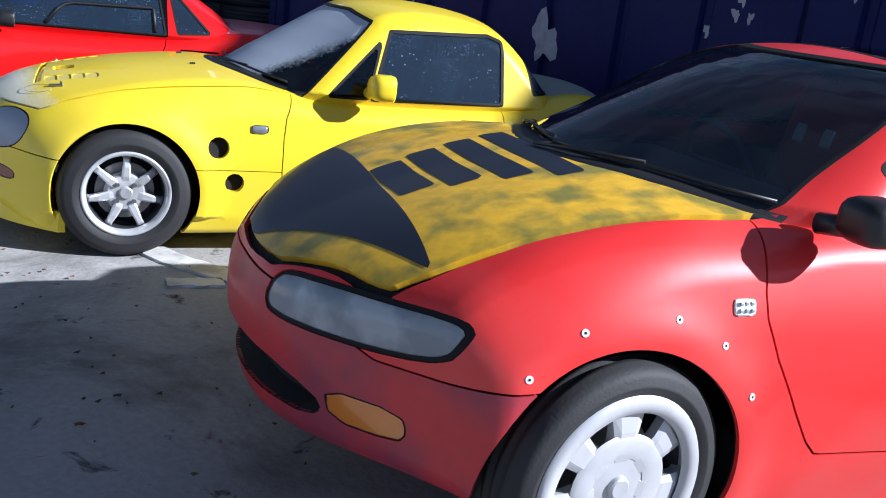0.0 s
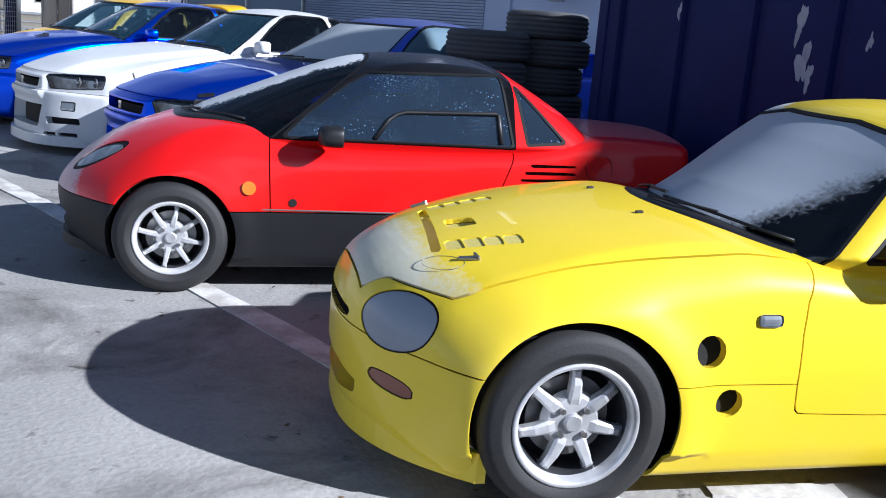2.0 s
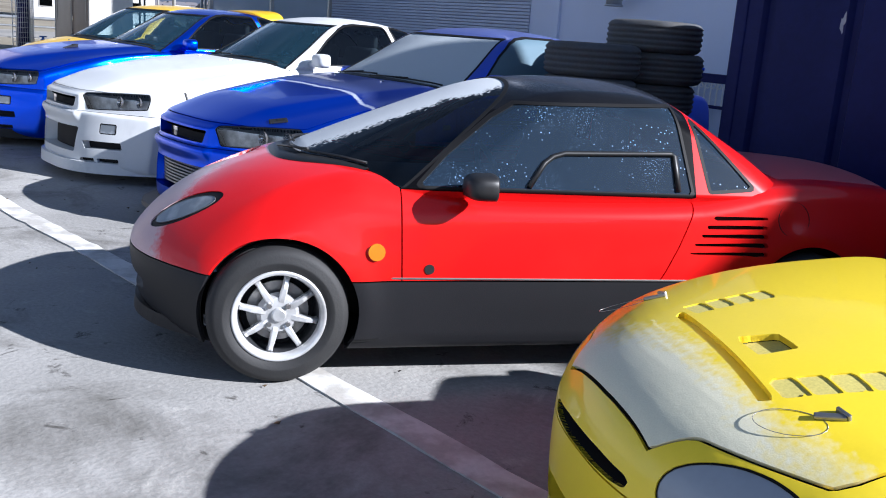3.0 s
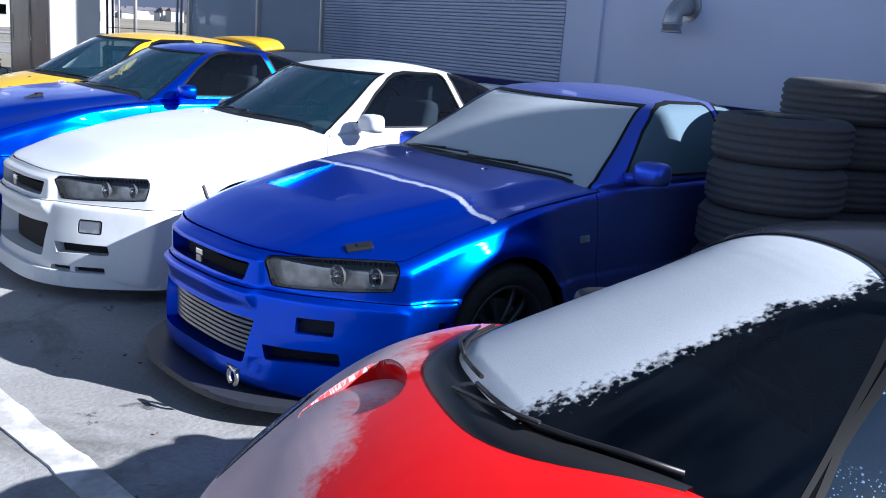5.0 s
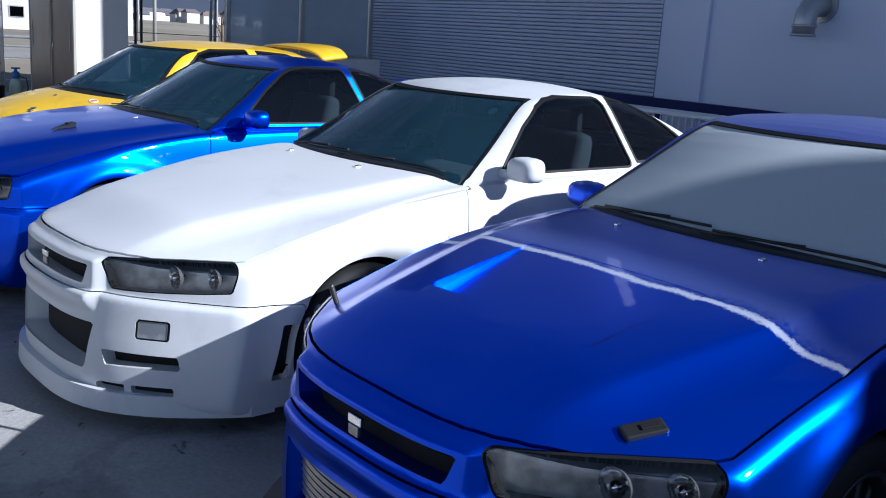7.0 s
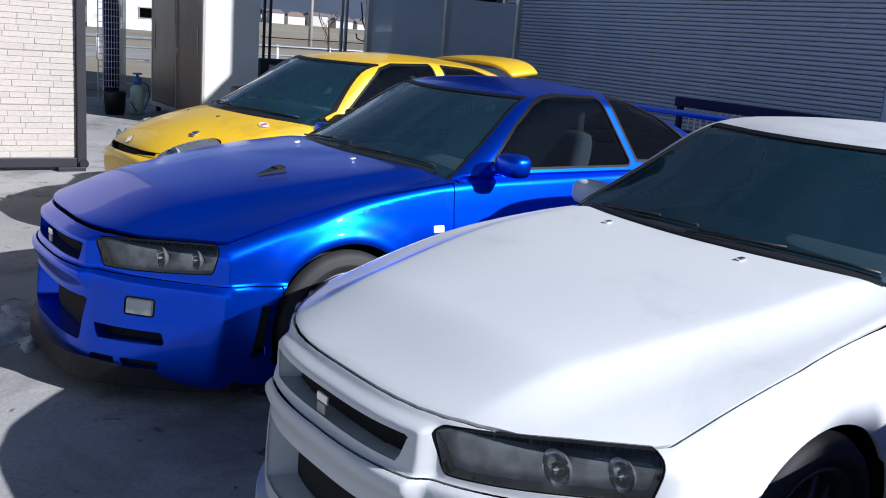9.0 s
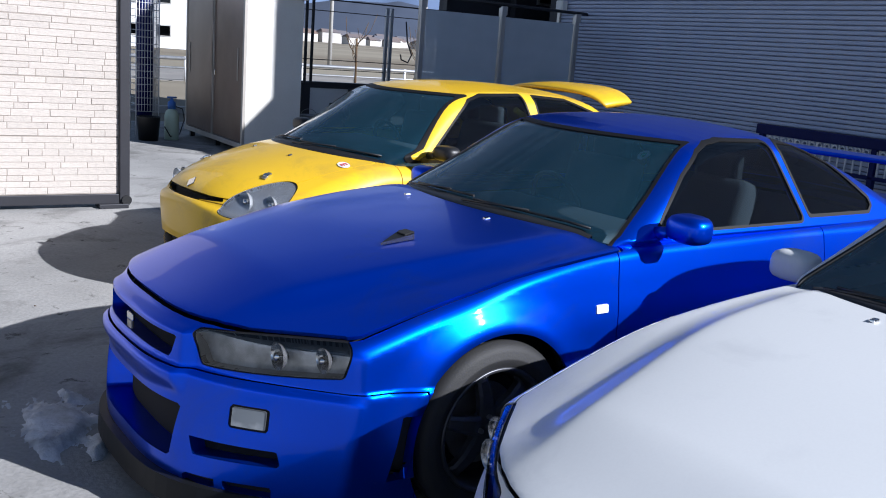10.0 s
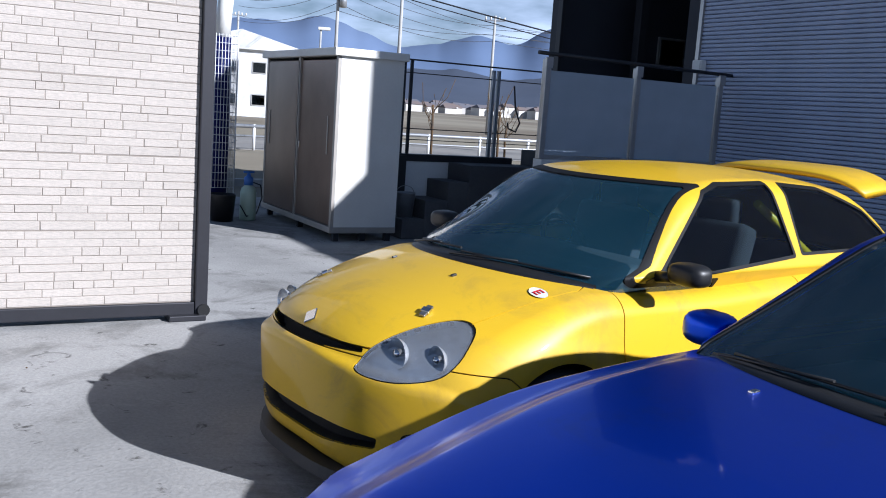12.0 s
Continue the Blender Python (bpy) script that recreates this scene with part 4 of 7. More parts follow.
def coupe(label, x, y, yaw, mat, wheel_style, wheel_metal, aero=False, ws=None, side_glass=None, hood_mat=None, lip_mat=None, ajar=0.0, side_mat=None):
    """A two-door Japanese coupe of the late nineties with blistered arches and a deep bumper."""
    wx = 1.07
    wh = ((wx, 0.33), (3.74, 0.33))
    side = [(0.10, 0.10), (0.04, 0.13), (0.025, 0.18), (0.028, 0.34), (0.04, 0.44), (0.046, 0.52), (0.052, 0.54), (0.082, 0.552), (0.086, 0.57), (0.088, 0.645), (0.09, 0.68), (0.105, 0.70), (0.14, 0.716), (0.3, 0.752), (0.5, 0.797), (0.8, 0.855), (1.0, 0.887), (1.25, 0.917), (1.5, 0.942), (1.72, 0.956), (2.0, 0.965), (3.4, 0.985), (4.4, 1.0), (4.66, 0.97), (4.7, 0.8), (4.68, 0.45), (4.5, 0.22), (4.0, 0.17), (0.6, 0.11)]

    def dome(x, y, z):
        """The bonnet's raised middle, bounded by two creases that spread towards the windscreen."""
        u = (y - 0.44 - 0.18 * smooth(0.1, 1.3, x)) / 0.15
        d = np.clip(0.5 * (u + np.sqrt(u * u + 0.014)), 0, 1)
        return 0.042 * (1 - d * (2 - d)) * smooth(0.1, 0.5, x) * (1 - smooth(1.5, 1.85, x))

    def proud(x, y, z):
        """The grille panel and the ribs below it stand before the lamps."""
        return 0.035 * (1 - smooth(0.375, 0.415, y)) * (1 - smooth(0.66, 0.69, z)) * smooth(0.44, 0.52, z) * (x < 0.6)
    fb = body_field(side, [(0, 0.84), (0.5, 0.868), (1.05, 0.895), (1.7, 0.872), (2.7, 0.872), (3.7, 0.9), (4.7, 0.83)], [(0.1, 0.03), (0.25, 0.008), (0.45, 0.0), (0.525, 0.0), (0.55, 0.014), (0.66, 0.018), (0.80, 0.038), (0.92, 0.062), (1.05, 0.10)], crown=0.022, nose=0.56, nose_pow=3.1, nose_reach=1.8, r=0.04, wheels=wh, flare=0.03, reach=0.385, length=4.7, extra=dome, low_r=0.018, proud=proud)
    cab = [(1.41, 0.895), (2.06, 1.28), (2.28, 1.37), (2.65, 1.40), (3.05, 1.375), (3.45, 1.27), (4.1, 0.98), (4.1, 0.82), (1.41, 0.82)]
    fc = cabin_field(cab, 0.795, 0.595, 0.96, 1.40, bow=0.15, bow_rear=0.12, crown=0.045, r=0.055, mid=2.6)
    c = Car("coupe", label, x, y, yaw, 4.7, 0.93, fb, fc, 1.41, 0.0145, cab=(1.1, 4.2), zmax=1.08)
    c.arches(wh, 0.365)
    hl = meet(in_front([(0.44, 0.566), (0.43, 0.572), (0.42, 0.59), (0.402, 0.665), (0.405, 0.678), (0.42, 0.684), (0.60, 0.698), (0.76, 0.703), (0.80, 0.702), (0.835, 0.69), (0.85, 0.665), (0.85, 0.63), (0.835, 0.605), (0.80, 0.59), (0.6, 0.573)], 1, 0.8), lambda x, y, z: x - 0.485 - 0.25 * (z - 0.65))
    c.lamp(hl, 0.05, "headlight", ((c.front_x(0.645, 0.636) + 0.014, 0.645, 0.636, 0.047), (c.front_x(0.755, 0.642) + 0.014, 0.755, 0.642, 0.042)), border=0.006, label="clear-lens headlight in a dark housing", housing=M_LAMP_GREY)
    grille = in_front([(-0.325, 0.568), (-0.355, 0.648), (0.355, 0.648), (0.325, 0.568)], 0, 0.3)
    c.opening(grille, 0.07, M_VOID, mat, "grille", "grille_shade_back")
    mouth = in_front([(-0.36, 0.225), (-0.40, 0.42), (0.40, 0.42), (0.36, 0.225)], 0, 0.3)
    c.opening(mouth, 0.10, M_VOID, mat, "intake", "intake_shade_back")
    f0, f1 = (0.56, 0.68) if aero else (0.575, 0.665)
    foglens = in_front([(f0, 0.392), (f0, 0.458), (f1, 0.458), (f1, 0.392)], 0, 0.65)
    if aero:
        c.opening(foglens, 0.05, M_MESH, mat, "vent", "vent_mesh")
    else:
        c.lamp(foglens, 0.03, "fog_lamp", (), M_HAZE, border=0.008)
    c.opening(in_front([(0.46, 0.262), (0.445, 0.325), (0.70, 0.325), (0.71, 0.27)], 0, 0.7), 0.07, M_VOID, mat, "duct", "duct_shade_back")
    if not aero:
        c.opening(in_front([(0.42, 0.158), (0.42, 0.188), (0.535, 0.192), (0.535, 0.162)], 0, 0.6), 0.03, M_VOID, mat, "slot", "slot_back")
        c.opening(in_front([(0.56, 0.162), (0.56, 0.193), (0.69, 0.197), (0.69, 0.162)], 0, 0.7), 0.03, M_VOID, mat, "slot", "slot_back")
    vent = in_side([(0.62, 0.22), (0.66, 0.46), (0.73, 0.46), (0.68, 0.22)], 0)
    c.opening(meet(vent, lambda x, y, z: 0.81 - np.abs(y)), 0.04, M_MESH, mat, "side_vent", "side_vent_mesh")
    c.liner(0.055)
    front_edge = [(0.112 + 0.56 * (q / 0.855) ** 3.1, q) for q in (0.08, 0.16, 0.24, 0.32, 0.40, 0.48, 0.56, 0.64, 0.70)]
    bon = c.panel_sheet(meet(in_plan([(0.112, -0.2)] + front_edge + [(0.47, 0.765), (0.54, 0.80), (1.0, 0.822), (1.4, 0.81), (1.74, 0.79), (1.75, 0.3), (1.75, -0.2)], 0, 0.6), before(1.72)), 0.004)
    if aero:
        # shallow outlet in the bonnet, deepest at its front edge
        depth = (lambda x, y, z: 0.03 * (1 - np.clip((x - 0.56) / 0.47, 0, 1)) + 0.001)
        hole, bon = bon.cut(in_plan([(0.56, -0.2), (0.56, 0.345), (1.03, 0.365), (1.03, -0.2)], 0, 0.6))
        c.rim(hole, depth, mat, "outlet_wall")
        c.add("outlet_floor", hole, hood_mat or mat, lambda x, y, z: -depth(x, y, z), 0)
    hood = c.hood = c.add("bonnet", bon, hood_mat or mat, 0, 0.015)
    if ajar:
        hood.matrix_local = Matrix.Translation((1.6, 0, 0.95)) @ Matrix.Rotation(radians(ajar), 4, "Y") @ Matrix.Translation((-1.6, 0, -0.95))
    c.panel(in_side([(1.72, 0.26), (1.665, 0.5), (1.68, 0.93), (1.72, 1.1), (3.05, 1.1), (3.05, 0.6), (2.92, 0.26)], 1), "door", side_mat or mat, sides=True)
    c.panel(in_side([(-0.3, 0.0), (-0.3, 0.545), (0.3, 0.545), (0.55, 0.54), (0.75, 0.537), (0.75, 0.0)], 0), "front_bumper", mat, 0.002)
    wsf = in_front([(-0.74, 0.80), (-0.733, 0.97), (-0.545, 1.315), (0.545, 1.315), (0.733, 0.97), (0.74, 0.80)], 0, 2.35)
    c.window(wsf, "windscreen", glass=ws or M_DEW_SHEEN, seal=0.012)
    c.window(in_side([(1.925, 0.99), (1.99, 1.05), (2.16, 1.195), (2.30, 1.29), (2.38, 1.322), (2.48, 1.337), (2.76, 1.334), (2.785, 1.325), (2.80, 1.30), (2.92, 1.01), (2.915, 0.995), (2.90, 0.99)], 0), "side_window", True, seal=0.012, glass=side_glass or M_GLASS)
    c.window(in_side([(2.985, 1.015), (2.865, 1.31), (2.872, 1.325), (2.89, 1.33), (3.03, 1.318), (3.25, 1.235), (3.50, 1.07), (3.51, 1.04), (3.48, 1.015)], 0), "quarter_window", True, glass=side_glass or M_TINT)
    c.window(meet(behind(3.25), lambda x, y, z: np.abs(y) - (0.6 - 0.35 * (z - 1.0)), over(1.02), under(1.31)), "rear_window")
    c.finish(side_mat or mat)
    c.inside(2.0, seat_x=2.4, dash_z=0.95, width=1.1, seat_z=0.5)
    c.mirror((1.96, 0.915, 1.025), (0.078, 0.09, 0.058), side_mat or mat, drop=0.07)
    for wxx, hy in ((wx, 0.775), (3.74, 0.775)):
        for sd in (-1, 1):
            wheel(c.root, (wxx, sd * hy, 0.33), 0.33, 0.237, 0.225, wheel_style, wheel_metal, sd)
    # badge: plain bright shapes
    badge = part("badge", box(0.012, 0.06, 0.026, (0.05, 0.0, 0.622), 0.004), M_CHROME, c.root)
    part("badge_lower", box(0.012, 0.044, 0.03, (0.05, 0.004, 0.592), 0.004), M_STEEL, badge)
    c.blade("front_lip", lip_mat or mat, 0.075, 0.085 if not aero else 0.025, 0.028 if not aero else 0.10, 0.66, 0.845, 0.56, 3.1, x0=0.02)
    for s in (-1, 1):
        c.stick("side_marker", box(0.065, 0.014, 0.035, (0, 0, 0), 0.006), (1.58, 0.72), M_PAPER if not aero else M_HAZE, s, label="small pale side marker")
        part("rear_wing_post", box(0.14, 0.03, 0.2, (4.38, s * 0.6, 1.08), 0.01), mat, c.root)
        c.lay("washer_nozzle", box(0.03, 0.018, 0.012, (0, 0, 0), 0.004), (1.42, s * 0.3), M_CHROME, lift=0.004)
    part("rear_wing", box(0.24, 1.4, 0.03, (4.42, 0, 1.19), 0.012), mat, c.root)
    wiper_set(c, 0.66)
    return c


# blue coupe with aftermarket front, in the unseen wall's shade
b4 = coupe("blue metallic coupe with a grey splitter and rimed windscreen", 4.185, 10.15, 2.6, M_BLUE, "five_twin", M_DARK_ALLOY, True, M_WS_RIME, M_SIDE_RIME, M_BLUE_RIME, M_CARBON, side_mat=M_BLUE_SIDE)
for k in range(9):
    b4.blade("intercooler_fin", M_CORE, 0.25 + 0.021 * k, 0.009, 0.0, 0.0, 0.38, 0.05, 3.1, x0=0.075)
b4.lay("bonnet_pin_plate", box(0.115, 0.05, 0.016, (0, 0, 0.006), 0.007), (0.44, -0.62), M_BLACK, turn=-22)
b4.lay("bonnet_pin_slot", box(0.05, 0.018, 0.006, (0.015, 0, 0.0155), 0.002), (0.44, -0.62), M_TRIM, turn=-22)
b4.lay("bonnet_pin", box(0.016, 0.016, 0.07, (0, 0, 0.035), 0.006), (0.40, 0.62), M_BLACK)
hook = part("tow_shackle", rod([Vector((0.0, -0.40, 0.19)) + Vector((p[0], p[1], -p[2] * 1.0)).xyz for p in [(0, 0.034 * math.sin(a), 0.034 * math.cos(a)) for a in np.linspace(0.5, 2 * math.pi - 0.5, 18)]], 0.009, 8), M_STEEL, b4.root, "bright steel tow shackle")
part("shackle_pin", rod([(0.0, -0.44, 0.225), (0.0, -0.36, 0.225)], 0.011, 8), M_CHROME, hook)
# white coupe
wc = coupe("white coupe with smoked headlights, parked nose out", 3.97, 12.24, 3.5, M_WHITE, "five_twin", M_DARK_ALLOY)
sticker(wc, (2.165, -0.44, 1.255), 0.026, 2.2)
# bright blue coupe, bonnet not shut
b6 = coupe("bright blue coupe with a slightly open bonnet", 3.675, 14.44, 3.4, M_BLUE, "six", M_DARK_ALLOY, lip_mat=M_LIP, ajar=0.6)
sticker(b6, (2.165, -0.44, 1.255), 0.03, 2.2, M_GREEN)
vbm = bmesh.new()
tip = [(-0.09, 0.0), (0.045, -0.04), (0.06, -0.015), (0.06, 0.035), (0.035, 0.038)]
low = [vbm.verts.new((x, y, -0.004)) for x, y in tip]
top = [vbm.verts.new((x, y, 0.004 + 0.014 * (x > 0))) for x, y in tip]
for q in range(5):
    vbm.faces.new((low[q], low[(q + 1) % 5], top[(q + 1) % 5], top[q]))
vbm.faces.new(top)
vent = b6.lay("bonnet_vent", vbm, (0.955, -0.355), M_BLACK, b6.hood, turn=8, lift=0.008)
# Black block paints the shade in the vent's mouth.
b6.lay("vent_mouth", box(0.05, 0.05, 0.012, (0.035, 0, 0.0155), 0.004), (0.955, -0.355), M_VOID, vent, turn=8, lift=0.008)


def simple_car(name, label, x, y, yaw, length, half, wh, side, width, section, cab, cabw, rad, rim, style, metal, top, nose=0.3, crown=0.05, r=0.1, arch=0.32, bow=0.2, cabx=(0.6, 3.6), flare=0.015, mid=1.9, steer=0, extra=None, rc=0.07, tail=0.2, npow=2.6, hy=0.1, bulge=None, wheel_w=0.165, low_r=0.035, r_back=None, bow_pow=2.0):
    fb = body_field(side, width, section, crown=crown, nose=nose, nose_pow=npow, r=r, wheels=wh, flare=flare, reach=arch + 0.02, length=length, extra=extra, tail=tail, bulge=bulge, low_r=low_r, r_back=r_back)
    fc = cabin_field(cab, *cabw, bow=bow, crown=0.05, r=rc, mid=mid, bow_pow=bow_pow)
    c = Car(name, label, x, y, yaw, length, half, fb, fc, top, 0.018, cab=cabx)
    c.arches(wh, arch)
    for sx in wh:
        for sd in (-1, 1):
            wheel(c.root, (sx[0], sd * (half - hy), rad), rad, rim, wheel_w, style, metal, sd, steer if sx is wh[0] else 0)
    return c


kei_sec = [(0.1, 0.04), (0.2, 0.012), (0.42, 0.0), (0.6, 0.016), (0.74, 0.044), (0.88, 0.1)]
# ---- faded red coupe with a yellow bonnet
def sera_corner(x, y, z):
    """The bonnet stays high towards its front corners."""
    return 0.125 * np.clip(np.abs(y) / 0.6, 0, 1.15) ** 1.6 * (1 - smooth(0.18, 1.2, x)) * (x < 1.5)


sera = simple_car("coupe", "faded red compact coupe with a bare yellow and black bonnet", 3.20, 3.19, -25, 3.7, 0.81, ((0.70, 0.295), (3.0, 0.295)),
    [(0.14, 0.17), (0.05, 0.20), (0.02, 0.30), (-0.01, 0.44), (0.0, 0.56), (0.06, 0.63), (0.2, 0.705), (0.36, 0.775), (0.6, 0.85), (0.85, 0.905), (1.1, 0.925), (2.6, 0.95), (3.4, 0.92), (3.66, 0.8), (3.68, 0.4), (3.5, 0.2), (0.5, 0.17)],
    [(0, 0.745), (0.4, 0.775), (0.8, 0.80), (1.5, 0.79), (2.9, 0.80), (3.7, 0.72)], [(0.15, 0.03), (0.3, 0.006), (0.45, 0.0), (0.62, 0.02), (0.78, 0.065), (0.95, 0.14)],
    [(0.74, 0.85), (1.30, 1.14), (1.62, 1.245), (1.85, 1.28), (2.15, 1.29), (2.6, 1.23), (3.45, 0.85), (3.45, 0.7), (0.74, 0.7)], (0.695, 0.50, 0.90, 1.26), 0.295, 0.222, "cover", M_COVER, 1.30, nose=0.46, crown=0.105, r=0.09, arch=0.325, bow=0.36, cabx=(0.5, 3.6), npow=2.2, hy=0.085, steer=6, r_back=0.05, extra=sera_corner)
sera_hl = in_front([(0.25, 0.522), (0.225, 0.545), (0.228, 0.592), (0.255, 0.612), (0.40, 0.628), (0.54, 0.637), (0.66, 0.645), (0.70, 0.637), (0.695, 0.60), (0.68, 0.568), (0.59, 0.545), (0.44, 0.53)], 1, 0.5)
sera.lamp(sera_hl, 0.012, "headlight", (), M_HAZE, M_HAZE, label="hazy grey headlight lens", border=0.013)
slot = in_front([(-0.41, 0.315), (-0.39, 0.365), (-0.2, 0.41), (0.2, 0.41), (0.39, 0.365), (0.41, 0.315), (0.3, 0.28), (-0.3, 0.28)], 1, 0.4)
sera.opening(slot, 0.07, M_VOID, M_VOID, "bumper_slot", "slot_back")
sera.lamp(in_front([(0.425, 0.315), (0.42, 0.39), (0.60, 0.405), (0.61, 0.355), (0.58, 0.33)], 1, 0.5), 0.012, "indicator", (), M_AMBER, M_AMBER, "amber plastic bumper indicator", 0.004)
sera.liner()
bon = sera.panel_sheet(meet(in_plan([(0.035, -0.2), (0.045, 0.15), (0.09, 0.24), (0.15, 0.36), (0.19, 0.47), (0.235, 0.542), (0.5, 0.598), (0.95, 0.615), (1.06, 0.605), (1.16, 0.58), (1.16, 0.3), (1.16, -0.2)], 1, 0.5), before(1.15)), 0.009)
hood = sera.add("bonnet", bon, M_PATCHY, 0.004, 0.02, label="bare yellow bonnet with worn green smears")
sera.decal(bon, in_plan_one([(0.04, 0.05), (0.06, 0.14), (0.10, 0.22), (0.24, 0.44), (0.39, 0.58), (0.385, 0.4), (0.37, 0.1), (0.345, -0.2), (0.325, -0.42), (0.311, -0.54), (0.309, -0.545), (0.30, -0.53), (0.24, -0.37), (0.175, -0.2), (0.11, -0.07)], 1), "bonnet_stripe", M_FILM, 0.0055, parent=hood)
for xa, xb, ya, yb in ((0.395, 0.047, -0.165, 0.12), (0.51, 0.045, -0.205, 0.16), (0.632, 0.043, -0.25, 0.19), (0.755, 0.042, -0.295, 0.22)):
    sera.decal(bon, in_plan_one([(xa - xb + 0.025, yb), (xa + xb + 0.025, yb + 0.01), (xa + xb + 0.02, ya + 0.01), (xa - xb + 0.02, ya)], 0), "bonnet_stripe", M_FILM, 0.0055, parent=hood)
sera.panel(in_side([(1.30, 0.30), (1.215, 0.38), (1.06, 0.64), (1.045, 0.76), (1.08, 0.87), (1.16, 1.05), (2.5, 1.05), (2.5, 0.30)], 1), "door", M_RED_OLD, sides=True)
sera.panel(in_side([(-0.3, 0.0), (-0.3, 0.585), (0.05, 0.585), (0.2, 0.51), (0.4, 0.525), (0.6, 0.535), (0.6, 0.0)], 0), "front_bumper", M_RED_BUMPER, 0.0025)
sera.window(meet(in_front([(-0.9, 0.7), (-0.9, 0.95), (-0.53, 1.235), (0.53, 1.235), (0.9, 0.95), (0.9, 0.7)], 0, 1.9), lambda x, y, z: x - 1.125 - 1.65 * (z - 0.87)), "windscreen", glass=M_SERA_WS, seal=0.009)
sera.window(in_side([(1.40, 0.96), (1.64, 1.12), (1.78, 1.18), (2.4, 1.19), (2.5, 0.95)], 1), "side_window", True)
sera.window(meet(over(1.15), in_plan([(1.80, -0.2), (1.80, 0.41), (2.5, 0.41), (2.5, -0.2)], 0, 1.1)), "roof_glass", label="clear glass roof panel")
sera.finish(M_RED_OLD)
sera.inside(1.35, seat_x=1.99, seat_mat=M_SEAT_RED, seat_z=0.48, width=1.1, dash_z=0.86)
sera.mirror((1.27, 0.80, 0.915), (0.075, 0.07, 0.055), M_BLACK, sides=(-1,))
wiper_set(sera, 0.62)
for s in (-1, 1):
    for q in (-0.07, 0.07):
        part("harness_slot", box(0.012, 0.05, 0.07, (2.178, s * 0.36 + q, 0.94), 0.008, rot=Matrix.Rotation(radians(14), 4, "Y")), M_PAPER, sera.root, "pale eyelet in the seat back")
for s in (-1, 1):
    lamp = sera.stick("side_marker", box(0.062, 0.016, 0.04, (0, 0, 0), 0.012), (0.985, 0.70), M_PAPER, s, label="clear rounded side marker")
    for i in range(3):
        for j in range(2):
            sera.stick("marker_led", box(0.009, 0.004, 0.009, (0, s * 0.01, 0), 0.002), (0.985 + 0.016 * (i - 1), 0.70 + 0.015 * (j - 0.5)), M_HAZE, s, lamp)
    for px, pz in ((0.45, 0.56), (0.57, 0.655), (0.80, 0.68), (0.93, 0.62), (1.02, 0.50)):
        tag = sera.stick("filler_spot", rod([(0, 0.002, 0), (0, -0.002, 0)], 0.009, 12), (px, pz), M_PRIMER, s, lift=0.001, roll=10)
        # Black disc paints the shade inside the hole.
        sera.stick("rivet_hole", rod([(0, 0.003, 0), (0, -0.003, 0)], 0.003, 8), (px, pz), M_VOID, s, tag, lift=0.001)
    part("mud_flap", box(0.012, 0.17, 0.3, (1.08, s * 0.70, 0.22), 0.004, rot=Matrix.Rotation(radians(-8), 4, "Y")), M_BLACK, sera.root)

# ---- yellow roadster
cap = simple_car("roadster", "bright yellow two-seat roadster with its hard roof on", 3.55, 5.72, -24, 3.295, 0.6975, ((0.61, 0.28), (2.67, 0.28)),
    [(0.08, 0.13), (0.0, 0.16), (-0.01, 0.30), (-0.008, 0.44), (0.002, 0.51), (0.035, 0.572), (0.09, 0.622), (0.2, 0.68), (0.36, 0.724), (0.6, 0.772), (0.9, 0.805), (1.08, 0.812), (1.25, 0.785), (1.5, 0.75), (2.3, 0.765), (2.6, 0.81), (2.75, 0.85), (2.95, 0.875), (3.12, 0.855), (3.21, 0.78), (3.28, 0.6), (3.24, 0.25), (2.9, 0.16), (0.5, 0.13)],
    [(0, 0.63), (0.3, 0.665), (0.62, 0.69), (1.3, 0.685), (2.6, 0.69), (3.295, 0.6)], kei_sec,
    [(1.0, 0.75), (1.62, 1.13), (1.78, 1.185), (2.05, 1.205), (2.38, 1.168), (2.52, 1.10), (2.68, 0.95), (2.78, 0.82), (2.8, 0.65), (1.0, 0.65)], (0.622, 0.482, 0.76, 1.19), 0.28, 0.187, "seven", M_ALLOY, 1.21, nose=0.34, crown=0.05, r=0.13, arch=0.305, bow=0.34, cabx=(0.8, 2.85), hy=0.09, flare=0.02, r_back=0.07)
cap.lamp(in_front([(0.325, 0.44), (0.29, 0.49), (0.31, 0.545), (0.38, 0.58), (0.46, 0.582), (0.53, 0.557), (0.55, 0.50), (0.525, 0.445), (0.455, 0.415), (0.38, 0.415)], 2, 0.5), 0.012, "headlight", (), M_GREY_LENS, M_GREY_LENS, "frosted grey oval headlight cover", 0.005)
cap.lamp(in_front([(0.36, 0.30), (0.36, 0.345), (0.52, 0.335), (0.52, 0.285)], 2, 0.5), 0.012, "indicator", (), M_BROWN, M_BROWN, "brown sun-faded indicator", 0.004)
cap.opening(in_front([(-0.24, 0.45), (-0.20, 0.482), (0.20, 0.482), (0.24, 0.45), (0.15, 0.437), (-0.15, 0.437)], 1, 0.3), 0.06, M_VOID, M_VOID, "nose_slot", "nose_slot_back")
cap.opening(in_front([(-0.28, 0.20), (-0.30, 0.29), (0.30, 0.29), (0.28, 0.20)], 1, 0.3), 0.06, M_MESH, M_YELLOW, "bumper_mouth", "mouth_mesh")
for hx, hz, hr in ((0.987, 0.50, 0.047), (1.065, 0.345, 0.043)):
    cap.opening(meet(disc(hx, hz, hr), lambda x, y, z: 0.4 - np.abs(y)), 0.03, M_VOID, M_YELLOW, "side_duct", "side_duct_back")
cap.liner()
